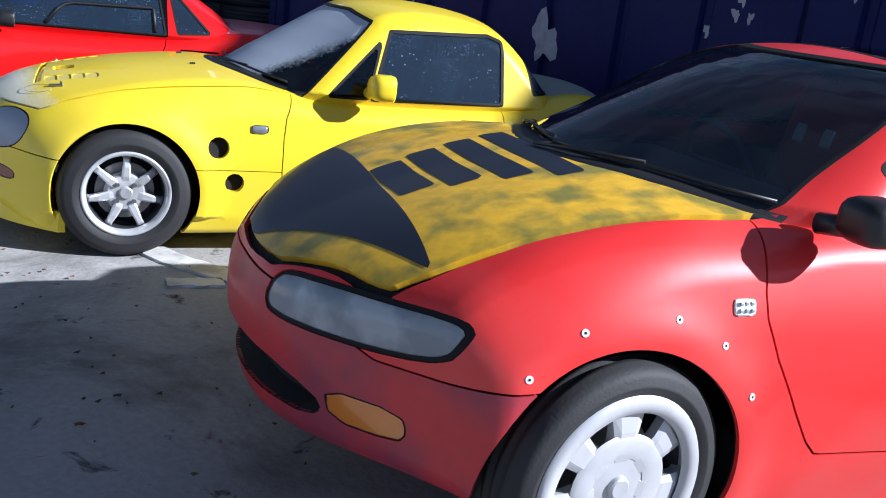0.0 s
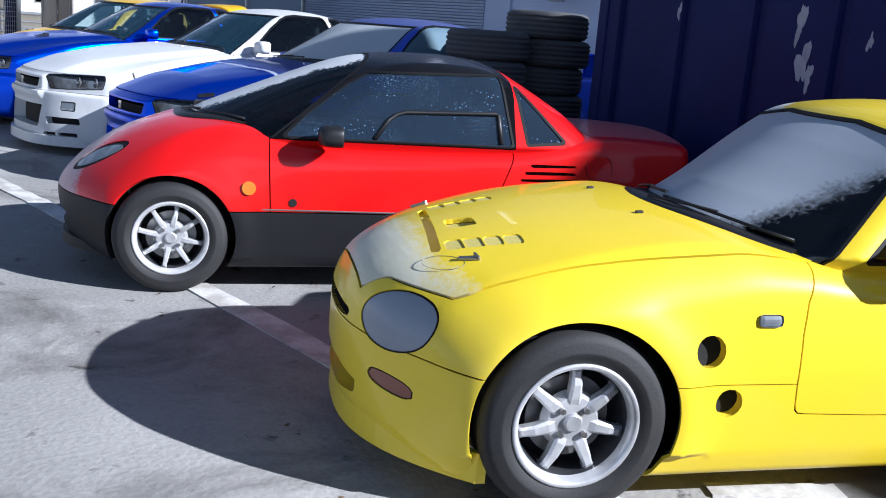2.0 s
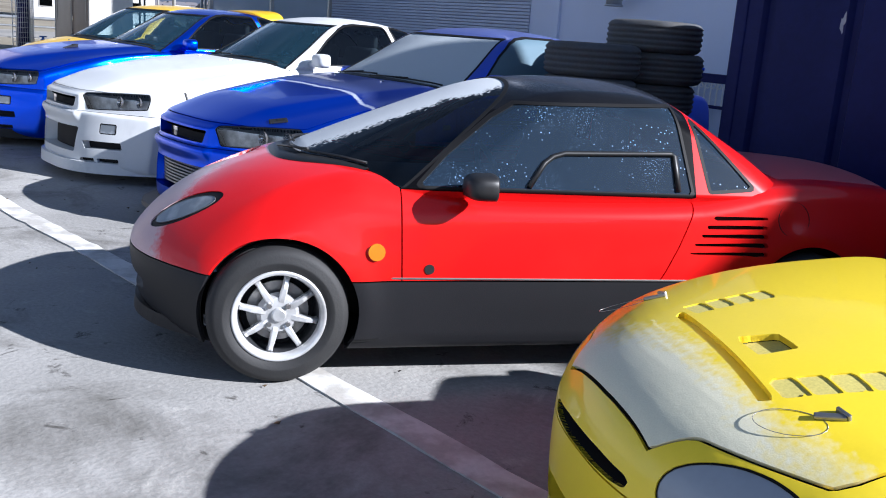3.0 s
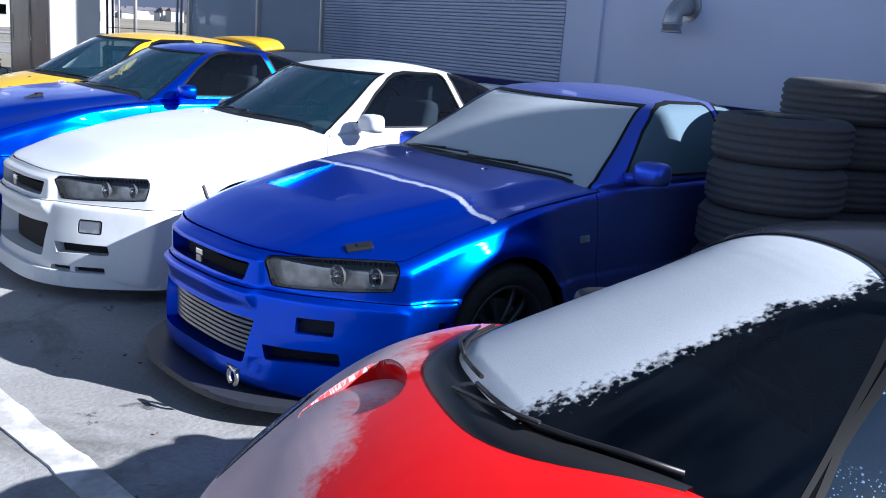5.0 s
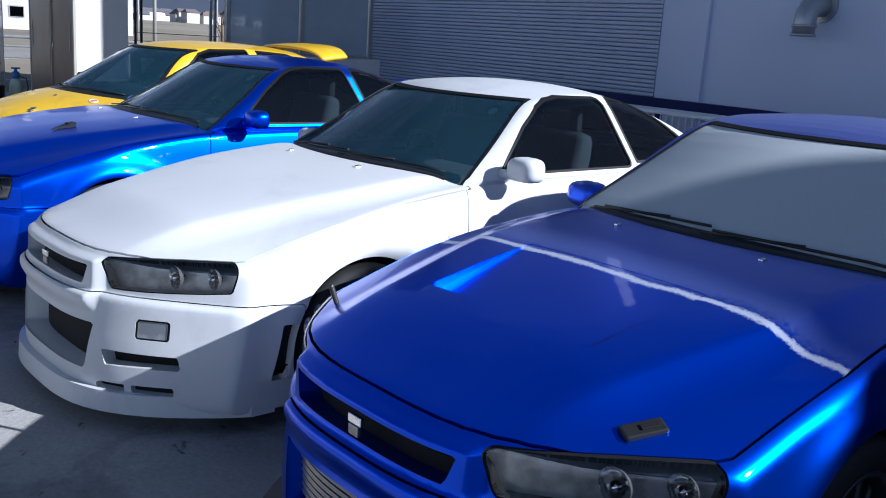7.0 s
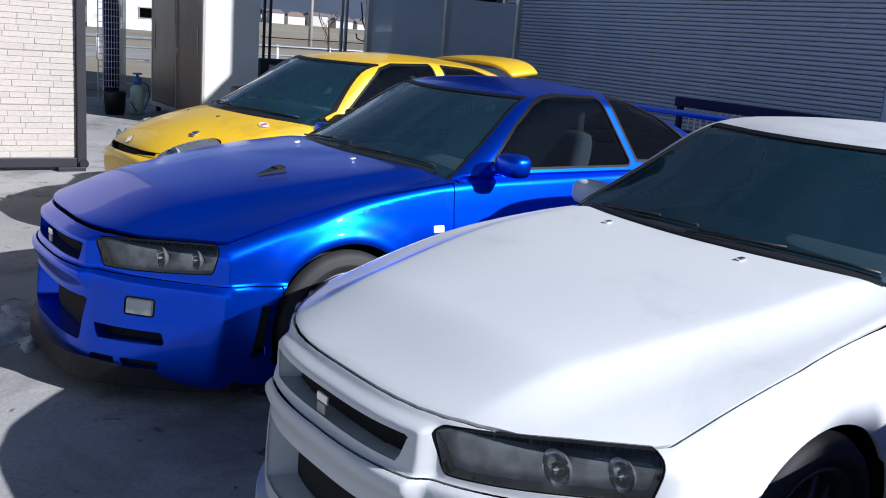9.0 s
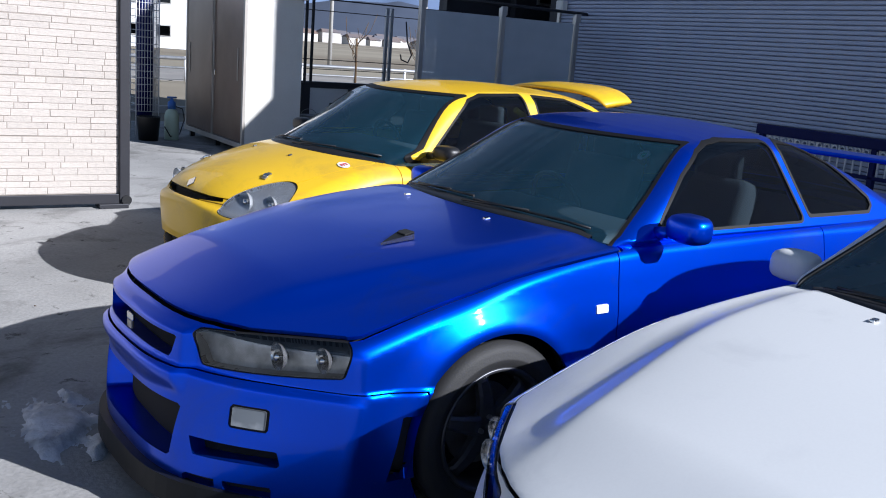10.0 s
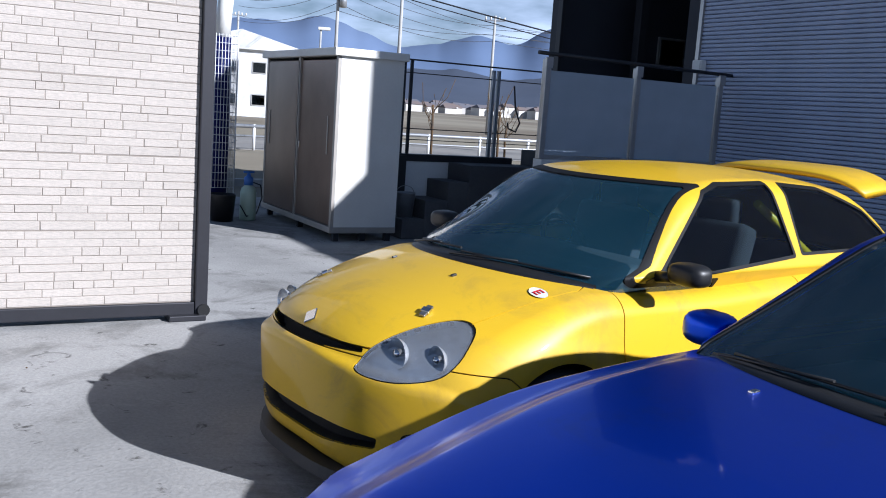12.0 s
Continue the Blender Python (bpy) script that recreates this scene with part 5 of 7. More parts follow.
bon = cap.panel_sheet(meet(in_plan([(0.04, -0.2), (0.045, 0.2), (0.06, 0.33), (0.15, 0.44), (0.25, 0.53), (0.5, 0.57), (1.2, 0.585), (1.4, 0.55), (1.4, -0.2)], 1, 0.5), before(1.38), lambda x, y, z: 0.50 + 0.097 * smooth(0.17, 0.31, np.abs(y)) - z), 0.003)
# L-shaped bonnet louvres: a cross channel and two rows of slots
chan = in_plan_one([(0.245, -0.30), (0.29, 0.20), (0.318, 0.195), (0.275, -0.305)], 0)
hole, bon = bon.cut(chan)
cap.rim(hole, 0.014, M_YELLOW, "louvre_wall")
cap.add("louvre_back", hole, M_YELLOW, -0.014, 0)
for k in range(4):
    for s, y0, y1, ya, yb in ((-1, -0.31, -0.235, -0.335, -0.26), (1, 0.16, 0.235, 0.15, 0.215)):
        xa = 0.29 + 0.056 * k + (0.042 if s > 0 else 0)
        quad = in_plan_one([(xa, y0 - 0.018 * k * (s < 0)), (xa, y1 - 0.018 * k * (s < 0)), (xa + 0.0525, y1 - 0.018 * (k + 1) * (s < 0)), (xa + 0.0525, y0 - 0.018 * (k + 1) * (s < 0))], 0)
        hole, bon = bon.cut(quad)
        cap.rim(hole, 0.003, M_YELLOW, "louvre_wall")
        cap.add("louvre_mesh", hole, M_LOUVRE, -0.0015, 0)
tri = in_plan_one([(0.33, -0.14), (0.33, -0.03), (0.42, -0.06), (0.42, -0.15)], 0)
hole, bon = bon.cut(tri)
cap.rim(hole, 0.014, M_YELLOW, "louvre_wall")
cap.add("louvre_back", hole, M_LOUVRE, -0.016, 0)
cap.add("bonnet", bon, M_YEL_RIME, 0.002, 0.014)
cap.panel(in_side([(1.30, 0.30), (1.275, 0.33), (1.275, 0.62), (1.31, 0.72), (1.36, 0.95), (2.38, 0.95), (2.38, 0.5), (2.25, 0.30)], 1), "door", M_YELLOW, sides=True, gap=0.0025)
cap.panel(in_side([(-0.3, 0.0), (-0.3, 0.445), (0.2, 0.425), (0.34, 0.415), (0.5, 0.41), (0.5, 0.0)], 0), "front_bumper", M_YELLOW, 0.0025)
cap.panel(meet(in_side([(0.85, 0.0), (0.85, 0.40), (2.42, 0.405), (2.42, 0.0)], 0)), "side_sill", M_YELLOW, 0.002, sides=True)
cap.panel(meet(behind(2.62), over(0.6), lambda x, y, z: np.abs(y) - 0.5), "boot_lid", M_GREY_DECK, 0.003)
cap.window(meet(in_front([(-0.7, 0.66), (-0.7, 0.9), (-0.5, 1.085), (-0.2, 1.128), (0.2, 1.128), (0.5, 1.085), (0.7, 0.9), (0.7, 0.66)], 0, 1.86), lambda x, y, z: x - 1.365 - 0.95 * (z - 0.74)), "windscreen", glass=M_CAP_WS, seal=0.01)
cap.window(in_side([(1.49, 0.755), (1.73, 1.0), (1.665, 0.755)], 0), "quarter_light", True, seal=0.012)
cap.window(in_side([(1.70, 0.755), (1.79, 1.055), (2.30, 1.08), (2.37, 1.06), (2.365, 0.775)], 0), "side_window", True, glass=M_DROPS)
cap.window(in_side([(2.555, 0.835), (2.53, 1.03), (2.60, 0.975), (2.70, 0.845)], 0), "rear_quarter_window", True, glass=M_DROPS, seal=0.012)
cap.finish(M_YELLOW, M_YEL_ROOF)
cap.inside(1.55, seat_x=1.9, seat_z=0.3, dy=0.3, dash_z=0.76, width=0.9)
cap.mirror((1.71, 0.735, 0.82), (0.08, 0.07, 0.06), M_YELLOW)
wiper_set(cap, 0.52)
for s in (-1, 1):
    cap.stick("side_marker", box(0.075, 0.014, 0.036, (0, 0, 0), 0.014), (1.165, 0.59), M_HAZE, s, label="clear oval side marker")
    hnd = cap.stick("door_handle", box(0.135, 0.004, 0.066, (0, 0, 0), 0.016), (2.2, 0.655), M_YELLOW, s)
    cap.stick("handle_recess", box(0.08, 0.003, 0.016, (0, s * 0.002, 0), 0.004), (2.19, 0.66), M_TRIM, s, hnd)
    cap.stick("handle_lock", box(0.018, 0.006, 0.02, (0, s * 0.003, 0), 0.004), (2.245, 0.648), M_STEEL, s, hnd)
    pin = cap.lay("bonnet_pin", box(0.06, 0.014, 0.010, (0, 0, 0.006), 0.003), (0.335, s * 0.40), M_STEEL, turn=-30)
    cap.lay("pin_ring", box(0.008, 0.036, 0.016, (0, 0, 0.008), 0.003), (0.36, s * 0.405), M_STEEL, pin, turn=10)
    cap.lay("pin_cable", rod([(0.07 * math.cos(a) - 0.07, 0.035 * math.sin(a), 0.004) for a in np.linspace(0, 2 * math.pi, 24)], 0.0008, 5), (0.32, s * 0.42), M_STEEL, pin, turn=-40)
    cap.lay("washer_nozzle", box(0.026, 0.014, 0.014, (0, 0, 0.004), 0.004), (0.93, s * 0.22), M_BLACK)
cap.blade("chin_spoiler", M_YELLOW, 0.10, 0.09, 0.0, 0.33, 0.655, 0.34, 2.6)

# ---- red mid-engined gullwing coupe
az = simple_car("gullwing_coupe", "glossy red tiny gullwing coupe with black sills and roof", 3.31, 8.20, -22, 3.33, 0.6975, ((0.58, 0.268), (2.82, 0.268)),
    [(0.10, 0.17), (0.04, 0.20), (0.01, 0.32), (0.0, 0.42), (0.035, 0.485), (0.12, 0.578), (0.248, 0.67), (0.39, 0.742), (0.513, 0.785), (0.628, 0.812), (0.77, 0.835), (0.90, 0.83), (1.05, 0.80), (1.25, 0.765), (1.4, 0.752), (2.2, 0.765), (2.45, 0.80), (2.65, 0.85), (2.9, 0.865), (3.25, 0.85), (3.32, 0.84), (3.335, 0.79), (3.33, 0.6), (3.26, 0.3), (2.9, 0.18), (0.5, 0.16)],
    [(0, 0.62), (0.3, 0.665), (0.62, 0.69), (1.3, 0.685), (2.6, 0.69), (3.33, 0.64)], [(0.1, 0.04), (0.2, 0.012), (0.42, 0.0), (0.6, 0.012), (0.74, 0.035), (0.9, 0.08)],
    [(0.56, 0.785), (0.95, 0.955), (1.33, 1.108), (1.50, 1.158), (1.7, 1.18), (1.9, 1.188), (2.15, 1.178), (2.33, 1.12), (2.85, 0.82), (2.85, 0.62), (0.50, 0.62)], (0.63, 0.44, 0.76, 1.17), 0.268, 0.178, "eight", M_ALLOY, 1.20, nose=0.36, crown=0.055, r=0.12, arch=0.30, bow=0.42, bow_pow=3.0, cabx=(0.3, 3.0), hy=0.085, flare=0.015, r_back=0.05, tail=0.07)
az_hl = in_front([(0.22, 0.53), (0.25, 0.615), (0.35, 0.665), (0.43, 0.655), (0.39, 0.58), (0.30, 0.53)], 2, 0.6)
az.lamp(az_hl, 0.015, "headlight", (), M_HAZE, M_HAZE, "grey lens set in a dark pocket", 0.018)
az.opening(in_front([(-0.3, 0.24), (-0.32, 0.33), (0.32, 0.33), (0.3, 0.24)], 1, 0.3), 0.06, M_VOID, M_TRIM, "bumper_mouth", "mouth_back")
# one bonnet scoop: a tear-shaped ramp that runs down towards its rear edge
scoop_deep = (lambda x, y, z: 0.06 * np.clip((x - 0.30) / 0.25, 0, 1) ** 1.3 + 0.001)
scoop_hole, az.body = az.body.cut(in_plan_one([(0.27, 0.22), (0.33, 0.11), (0.42, 0.045), (0.50, 0.07), (0.545, 0.17), (0.555, 0.29), (0.54, 0.39), (0.46, 0.37), (0.35, 0.30)], 2, 0.5))
az.rim(scoop_hole, scoop_deep, M_RED, "scoop_wall")
az.add("scoop_floor", scoop_hole, M_RED_RIME, lambda x, y, z: -scoop_deep(x, y, z), 0)
for k in range(5):
    zc = 0.675 - 0.038 * k
    sl = in_side([(2.335 - 0.028 * k, zc - 0.006), (2.345 - 0.028 * k, zc + 0.012), (2.60, zc + 0.02), (2.60, zc + 0.002)], 0)
    az.opening(meet(sl, lambda x, y, z: 0.4 - np.abs(y)), 0.03, M_VOID, M_RED, "side_louvre", "louvre_back")
az.liner()
az.panel(in_side([(-0.3, 0.0), (-0.3, 0.43), (0.1, 0.415), (0.45, 0.412), (0.45, 0.0)], 0), "front_bumper", M_TRIM, 0.0025, label="grey-black bumper cladding")
az.panel(in_side([(0.8, 0.0), (0.8, 0.405), (2.6, 0.415), (2.6, 0.0)], 0), "side_sill", M_TRIM, 0.003, sides=True, label="black sill cladding")
az.panel(in_side([(1.045, 0.30), (1.035, 0.5), (1.025, 0.72), (1.04, 0.9), (2.30, 0.9), (2.27, 0.75), (2.17, 0.5), (2.05, 0.30)], 1), "door", M_RED, sides=True)
az.panel(meet(behind(2.72), over(0.78), lambda x, y, z: np.abs(y) - 0.5 + 0.0 * x), "engine_cover", M_RED_TAIL)
nose_sheet = az.panel_sheet(meet(in_plan([(-0.1, -0.2), (-0.1, 0.9), (1.0, 0.9), (1.0, -0.2)], 0, 0.3)), 0.0)
az.add("front_panel", nose_sheet, M_RED_RIME, 0, 0.014)
az.window(meet(in_front([(-0.7, 0.58), (-0.7, 0.9), (-0.5, 1.2), (0.5, 1.2), (0.7, 0.9), (0.7, 0.58)], 0, 1.6), lambda x, y, z: x - 1.005 - 1.29 * (z - 0.735)), "windscreen", glass=M_AZ_WS, seal=0.014)
az.window(in_side([(1.10, 0.768), (1.22, 0.878), (1.42, 1.025), (1.52, 1.082), (2.20, 1.105), (2.25, 0.768)], 0), "side_window", True, seal=0.012, glass=M_DROPS)
az.window(in_side([(2.34, 0.785), (2.29, 1.05), (2.37, 0.97), (2.53, 0.80)], 0), "quarter_window", True, seal=0.014, glass=M_DROPS)
roof, az.cabin = az.cabin.cut(meet(over(1.055), lambda x, y, z: x - 2.02 - 1.1 * y * y))
az.add("roof_panel", roof, M_GLOSS_BLACK, 0, 0.02, label="black glossy roof panel")
pil, az.cabin = az.cabin.cut(meet(before(2.27), over(0.75)))
az.add("pillar", pil, M_PILLAR, 0, 0.02)
az.finish(M_RED)
az.inside(1.25, seat_x=1.6, seat_z=0.28, dy=0.3, dash_z=0.72, width=0.9)
az.mirror((1.33, 0.735, 0.79), (0.085, 0.075, 0.05), M_BLACK)
wiper_set(az, 0.5)
for s in (-1, 1):
    az.stick("split_window_frame", rod([(-0.36, 0, -0.01), (-0.29, 0, 0.09), (-0.25, 0, 0.12), (-0.2, 0, 0.135), (0.27, 0, 0.15), (0.285, 0, 0.14), (0.29, 0, -0.01)], 0.012, 6), (1.90, 0.785), M_BLACK, s)
    az.stick("side_marker", rod([(0, 0.006, 0), (0, -0.012, 0)], 0.033, 16), (0.935, 0.52), M_AMBER, s, label="round amber side marker")
    az.stick("door_lock", rod([(0, 0.004, 0), (0, -0.005, 0)], 0.02, 14), (1.145, 0.455), M_BLACK, s)
    az.stick("fuel_flap_ring", rod([(0.075 * math.cos(a), 0, 0.075 * math.sin(a)) for a in np.linspace(0, 2 * math.pi, 32)], 0.002, 5), (2.72, 0.68), M_VOID, s)
for s in (-1, 1):
    az.stick("sill_strip", box(1.62, 0.008, 0.008, (0, 0, 0), 0.002), (1.70, 0.418), M_STEEL, s, lift=0.002)
az.blade("chin_lip", M_TRIM, 0.14, 0.05, -0.02, 0.25, 0.60, 0.33, 2.6)

# ---- golden hatchback
clio = simple_car("hatchback", "golden yellow hot hatchback with a roof spoiler", 4.664, 16.916, 7, 3.77, 0.82, ((0.78, 0.30), (3.25, 0.30)),
    [(0.08, 0.14), (0.0, 0.18), (-0.03, 0.32), (-0.045, 0.5), (-0.05, 0.585), (-0.045, 0.61), (-0.03, 0.625), (0.0, 0.638), (0.012, 0.66), (0.055, 0.71), (0.2, 0.795), (0.45, 0.87), (0.75, 0.935), (0.98, 0.965), (1.2, 0.95), (1.5, 0.935), (2.0, 0.95), (2.5, 0.985), (3.5, 1.0), (3.72, 0.9), (3.77, 0.6), (3.7, 0.28), (3.4, 0.18), (0.5, 0.14)],
    [(0, 0.76), (0.4, 0.795), (0.8, 0.82), (1.6, 0.81), (3.0, 0.82), (3.77, 0.74)], [(0.1, 0.03), (0.25, 0.005), (0.45, 0.0), (0.66, 0.01), (0.82, 0.028), (0.95, 0.055), (1.05, 0.09)],
    [(0.76, 0.92), (1.42, 1.30), (1.72, 1.39), (2.2, 1.42), (2.8, 1.40), (3.25, 1.34), (3.62, 1.0), (3.65, 0.85), (0.76, 0.85)], (0.755, 0.575, 0.95, 1.41), 0.30, 0.2, "six", M_ALLOY, 1.44, nose=0.42, crown=0.10, r=0.085, arch=0.335, bow=0.30, cabx=(0.5, 3.75), npow=3.0, flare=0.02, r_back=0.06)
clio.lamp(in_front([(0.42, 0.575), (0.40, 0.62), (0.43, 0.70), (0.50, 0.765), (0.57, 0.785), (0.655, 0.75), (0.70, 0.66), (0.68, 0.585), (0.56, 0.555)], 2, 0.55), 0.035, "headlight", ((clio.front_x(0.50, 0.655) + 0.012, 0.50, 0.655, 0.062), (clio.front_x(0.625, 0.65) + 0.012, 0.625, 0.65, 0.055)), M_CLIO_LENS, M_BRIGHT, "large clear almond headlight", 0.005, M_BRIGHT, M_BRIGHT)
clio.opening(in_front([(-0.40, 0.632), (-0.38, 0.668), (0.38, 0.668), (0.40, 0.632)], 1, 0.4), 0.05, M_VOID, M_BLACK, "upper_grille", "upper_grille_back")
clio.opening(in_front([(-0.50, 0.25), (-0.52, 0.345), (0.52, 0.345), (0.50, 0.25)], 1, 0.4), 0.06, M_VOID, M_BLACK, "lower_grille", "lower_grille_back")
clio.lamp(in_front([(0.60, 0.30), (0.60, 0.36), (0.70, 0.36), (0.70, 0.30)], 2, 0.6), 0.02, "fog_lamp", (), border=0.006)
clio.liner()
bon = clio.panel_sheet(meet(in_plan([(-0.02, -0.2), (0.0, 0.22), (0.05, 0.38), (0.12, 0.46), (0.30, 0.57), (0.6, 0.635), (1.1, 0.67), (1.2, 0.3), (1.2, -0.2)], 1, 0.66), before(1.25)), 0.0035)
clio.add("bonnet", bon, M_GOLD, 0, 0.014)
clio.panel(in_side([(1.22, 0.3), (1.13, 0.6), (1.13, 0.95), (1.16, 1.1), (2.42, 1.1), (2.42, 0.6), (2.30, 0.3)], 1), "door", M_GOLD, sides=True)
clio.panel(in_side([(-0.3, 0.0), (-0.3, 0.64), (0.3, 0.62), (0.5, 0.60), (0.62, 0.5), (0.62, 0.0)], 0), "front_bumper", M_GOLD, 0.0025)
clio.window(in_front([(-0.722, 0.82), (-0.716, 0.99), (-0.552, 1.33), (0.552, 1.33), (0.716, 0.99), (0.722, 0.82)], 0, 1.8), "windscreen", glass=M_DEW_SHEEN)
clio.window(in_side([(1.36, 0.93), (1.70, 1.225), (1.80, 1.305), (1.93, 1.34), (2.31, 1.35), (2.40, 1.01)], 0), "side_window", True)
clio.window(in_side([(2.48, 1.02), (2.44, 1.345), (2.78, 1.325), (3.12, 1.215), (3.3, 1.08), (3.24, 1.03)], 0), "quarter_window", True)
base_tri, clio.cabin = clio.cabin.cut(in_side([(1.285, 0.925), (1.345, 0.915), (1.45, 1.01)], 0))
clio.add("mirror_base", base_tri, M_LIP, 0.002, 0.01)
clio.finish(M_GOLD)
clio.inside(1.42, seat_x=1.85, seat_z=0.5, dash_z=0.97, width=1.1)
clio.mirror((1.40, 0.90, 0.985), (0.075, 0.095, 0.05), M_BLACK)
sbm = bmesh.new()
rows = []
for t in np.linspace(-1, 1, 25):
    dz = -0.085 * abs(t) ** 5 - 0.012 * t * t
    xf, xr = 3.12 + 0.10 * t * t, 3.60 - 0.05 * t * t
    rows.append([sbm.verts.new((x, 0.585 * t, z + dz)) for x, z in ((xf, 1.392), (xf + 0.02, 1.412), ((xf + xr) / 2, 1.432), (xr - 0.03, 1.442), (xr, 1.436), (xr - 0.005, 1.418), ((xf + xr) / 2, 1.388), (xf + 0.04, 1.375))])
for a, b in zip(rows, rows[1:]):
    for q in range(8):
        sbm.faces.new((a[q], a[(q + 1) % 8], b[(q + 1) % 8], b[q]))
sbm.faces.new(rows[0])
sbm.faces.new(rows[-1][::-1])
part("roof_spoiler", sbm, M_GOLD, clio.root, smooth=True)
for s in (-1, 1):
    clip = clio.lay("bonnet_clip", box(0.075, 0.028, 0.012, (0, 0, 0.006), 0.004), (0.35, s * 0.43), M_STEEL, turn=-25 * s)
    clio.lay("clip_spring", box(0.03, 0.04, 0.016, (0, 0, 0.009), 0.004), (0.35, s * 0.43), M_CHROME, clip, turn=-25 * s)
    clio.lay("washer_nozzle", box(0.026, 0.014, 0.012, (0, 0, 0.003), 0.003), (0.62, s * 0.24), M_BLACK)
clio.lay("badge", box(0.07, 0.055, 0.008, (0, 0, 0.004), 0.003, rot=Matrix.Rotation(radians(45), 4, "Z")), (0.055, 0.0), M_CHROME)
disc_v, disc_f = spun([(0.0, 0.0), (0.036, 0.0), (0.036, -0.001)], 28)
ebm = bmesh.new()
ebm.from_mesh(mesh_from("sticker", [(x, z * 1.35, -y) for x, y, z in disc_v], disc_f))
es = clio.lay("round_sticker", ebm, (0.80, -0.60), M_PAPER, lift=0.006, label="white oval sticker with a red letter E")
for q, (ex, ey, ew, eh) in enumerate(((0.0, -0.012, 0.044, 0.007), (-0.018, 0.003, 0.007, 0.028), (0.0, 0.003, 0.007, 0.024), (0.018, 0.003, 0.007, 0.028))):
    clio.lay("letter_stroke", box(ew, eh, 0.0015, (ex, -ey, 0.0), 0.0), (0.80, -0.60), M_REDINK, es, lift=0.0085, turn=0)
wiper_set(clio, 0.66)
clio.blade("front_lip", M_CARBON, 0.09, 0.05, 0.015, 0.5, 0.76, 0.42, 3.0, x0=-0.02)
# roll-cage bar behind the quarter window
part("roll_bar", rod([(2.3, -0.55, 1.25), (3.0, -0.5, 0.9)], 0.022, 10), M_YELLOW, clio.root)
part("roll_bar", rod([(2.3, 0.55, 1.25), (3.0, 0.5, 0.9)], 0.022, 10), M_YELLOW, clio.root)


# ---------------------------------------------------------------- the yard: materials
def stone_mat():
    """Cream stacked-stone facing whose pieces differ in tone."""
    m = node_mat("cream_stone_facing", (0.49, 0.436, 0.385), 0.82, grain=0.14, bump=0.35, grain_scale=45, second=(0.39, 0.35, 0.31), mix_scale=9)
    nt = m.node_tree
    p = nt.nodes["Principled BSDF"]
    old = p.inputs["Base Color"].links[0].from_socket
    info = nt.nodes.new("ShaderNodeObjectInfo")
    mr = nt.nodes.new("ShaderNodeMapRange")
    mr.inputs[3].default_value, mr.inputs[4].default_value = 0.94, 1.04
    nt.links.new(info.outputs["Random"], mr.inputs[0])
    mul = nt.nodes.new("ShaderNodeMix")
    mul.data_type, mul.blend_type = "RGBA", "MULTIPLY"
    mul.inputs[0].default_value = 1
    nt.links.new(old, mul.inputs[6])
    nt.links.new(mr.outputs[0], mul.inputs[7])
    nt.links.new(mul.outputs[2], p.inputs["Base Color"])
    return m


def add_stains(m, dark, scale, lo, hi, amount=0.8, rough=None):
    """Lays a further layer of stains over a material's base colour."""
    nt = m.node_tree
    p = nt.nodes["Principled BSDF"]
    old = p.inputs["Base Color"].links[0].from_socket
    tex = nt.nodes.new("ShaderNodeTexCoord")
    n1 = nt.nodes.new("ShaderNodeTexNoise")
    n1.inputs["Scale"].default_value = scale
    n1.inputs["Detail"].default_value = 9
    n1.inputs["Roughness"].default_value = 0.68
    n1.inputs["Distortion"].default_value = 0.6
    nt.links.new(tex.outputs["Object"], n1.inputs["Vector"])
    mr = nt.nodes.new("ShaderNodeMapRange")
    mr.inputs[1].default_value, mr.inputs[2].default_value, mr.inputs[4].default_value = lo, hi, amount
    nt.links.new(n1.outputs[0], mr.inputs[0])
    mx = nt.nodes.new("ShaderNodeMix")
    mx.data_type = "RGBA"
    mx.inputs[7].default_value = (*dark, 1)
    nt.links.new(mr.outputs[0], mx.inputs[0])
    nt.links.new(old, mx.inputs[6])
    nt.links.new(mx.outputs[2], p.inputs["Base Color"])
    return m


M_CONCRETE = node_mat("worn_concrete", (0.37, 0.36, 0.345), 0.9, spec=0.2, grain=0.22, grain_scale=45, bump=0.35, second=(0.25, 0.245, 0.235), mix_scale=0.7)
add_stains(M_CONCRETE, (0.1, 0.095, 0.085), 1.1, 0.50, 0.68, 0.8)
add_stains(M_CONCRETE, (0.05, 0.045, 0.04), 5.0, 0.61, 0.67, 0.8)
add_stains(M_CONCRETE, (0.55, 0.53, 0.49), 2.4, 0.60, 0.75, 0.6)
add_stains(M_GOLD, (0.30, 0.19, 0.05), 3.5, 0.52, 0.72, 0.45)
add_stains(M_BLUE, (0.05, 0.08, 0.2), 2.2, 0.55, 0.75, 0.35)
add_stains(M_WHITE, (0.42, 0.43, 0.45), 2.0, 0.52, 0.75, 0.5)
M_LINE = node_mat("worn_white_line_paint", (0.62, 0.61, 0.58), 0.75, grain=0.15, bump=0.2, second=(0.42, 0.40, 0.37), mix_scale=6, lo=0.45, hi=0.6)
M_FIELD = node_mat("dry_winter_fields", (0.16, 0.13, 0.09), 0.95, grain=0.2, grain_scale=0.4, second=(0.26, 0.23, 0.17), mix_scale=0.02, lo=0.42, hi=0.6)
M_ROAD = node_mat("old_grey_asphalt", (0.2, 0.19, 0.18), 0.9, grain=0.15, grain_scale=8, second=(0.3, 0.28, 0.25), mix_scale=0.2)
M_NAVY = node_mat("navy_painted_steel", (0.005, 0.009, 0.075), 0.5, spec=0.15, grain=0.2, bump=0.12, grain_scale=25, second=(0.008, 0.013, 0.09), mix_scale=2.5)
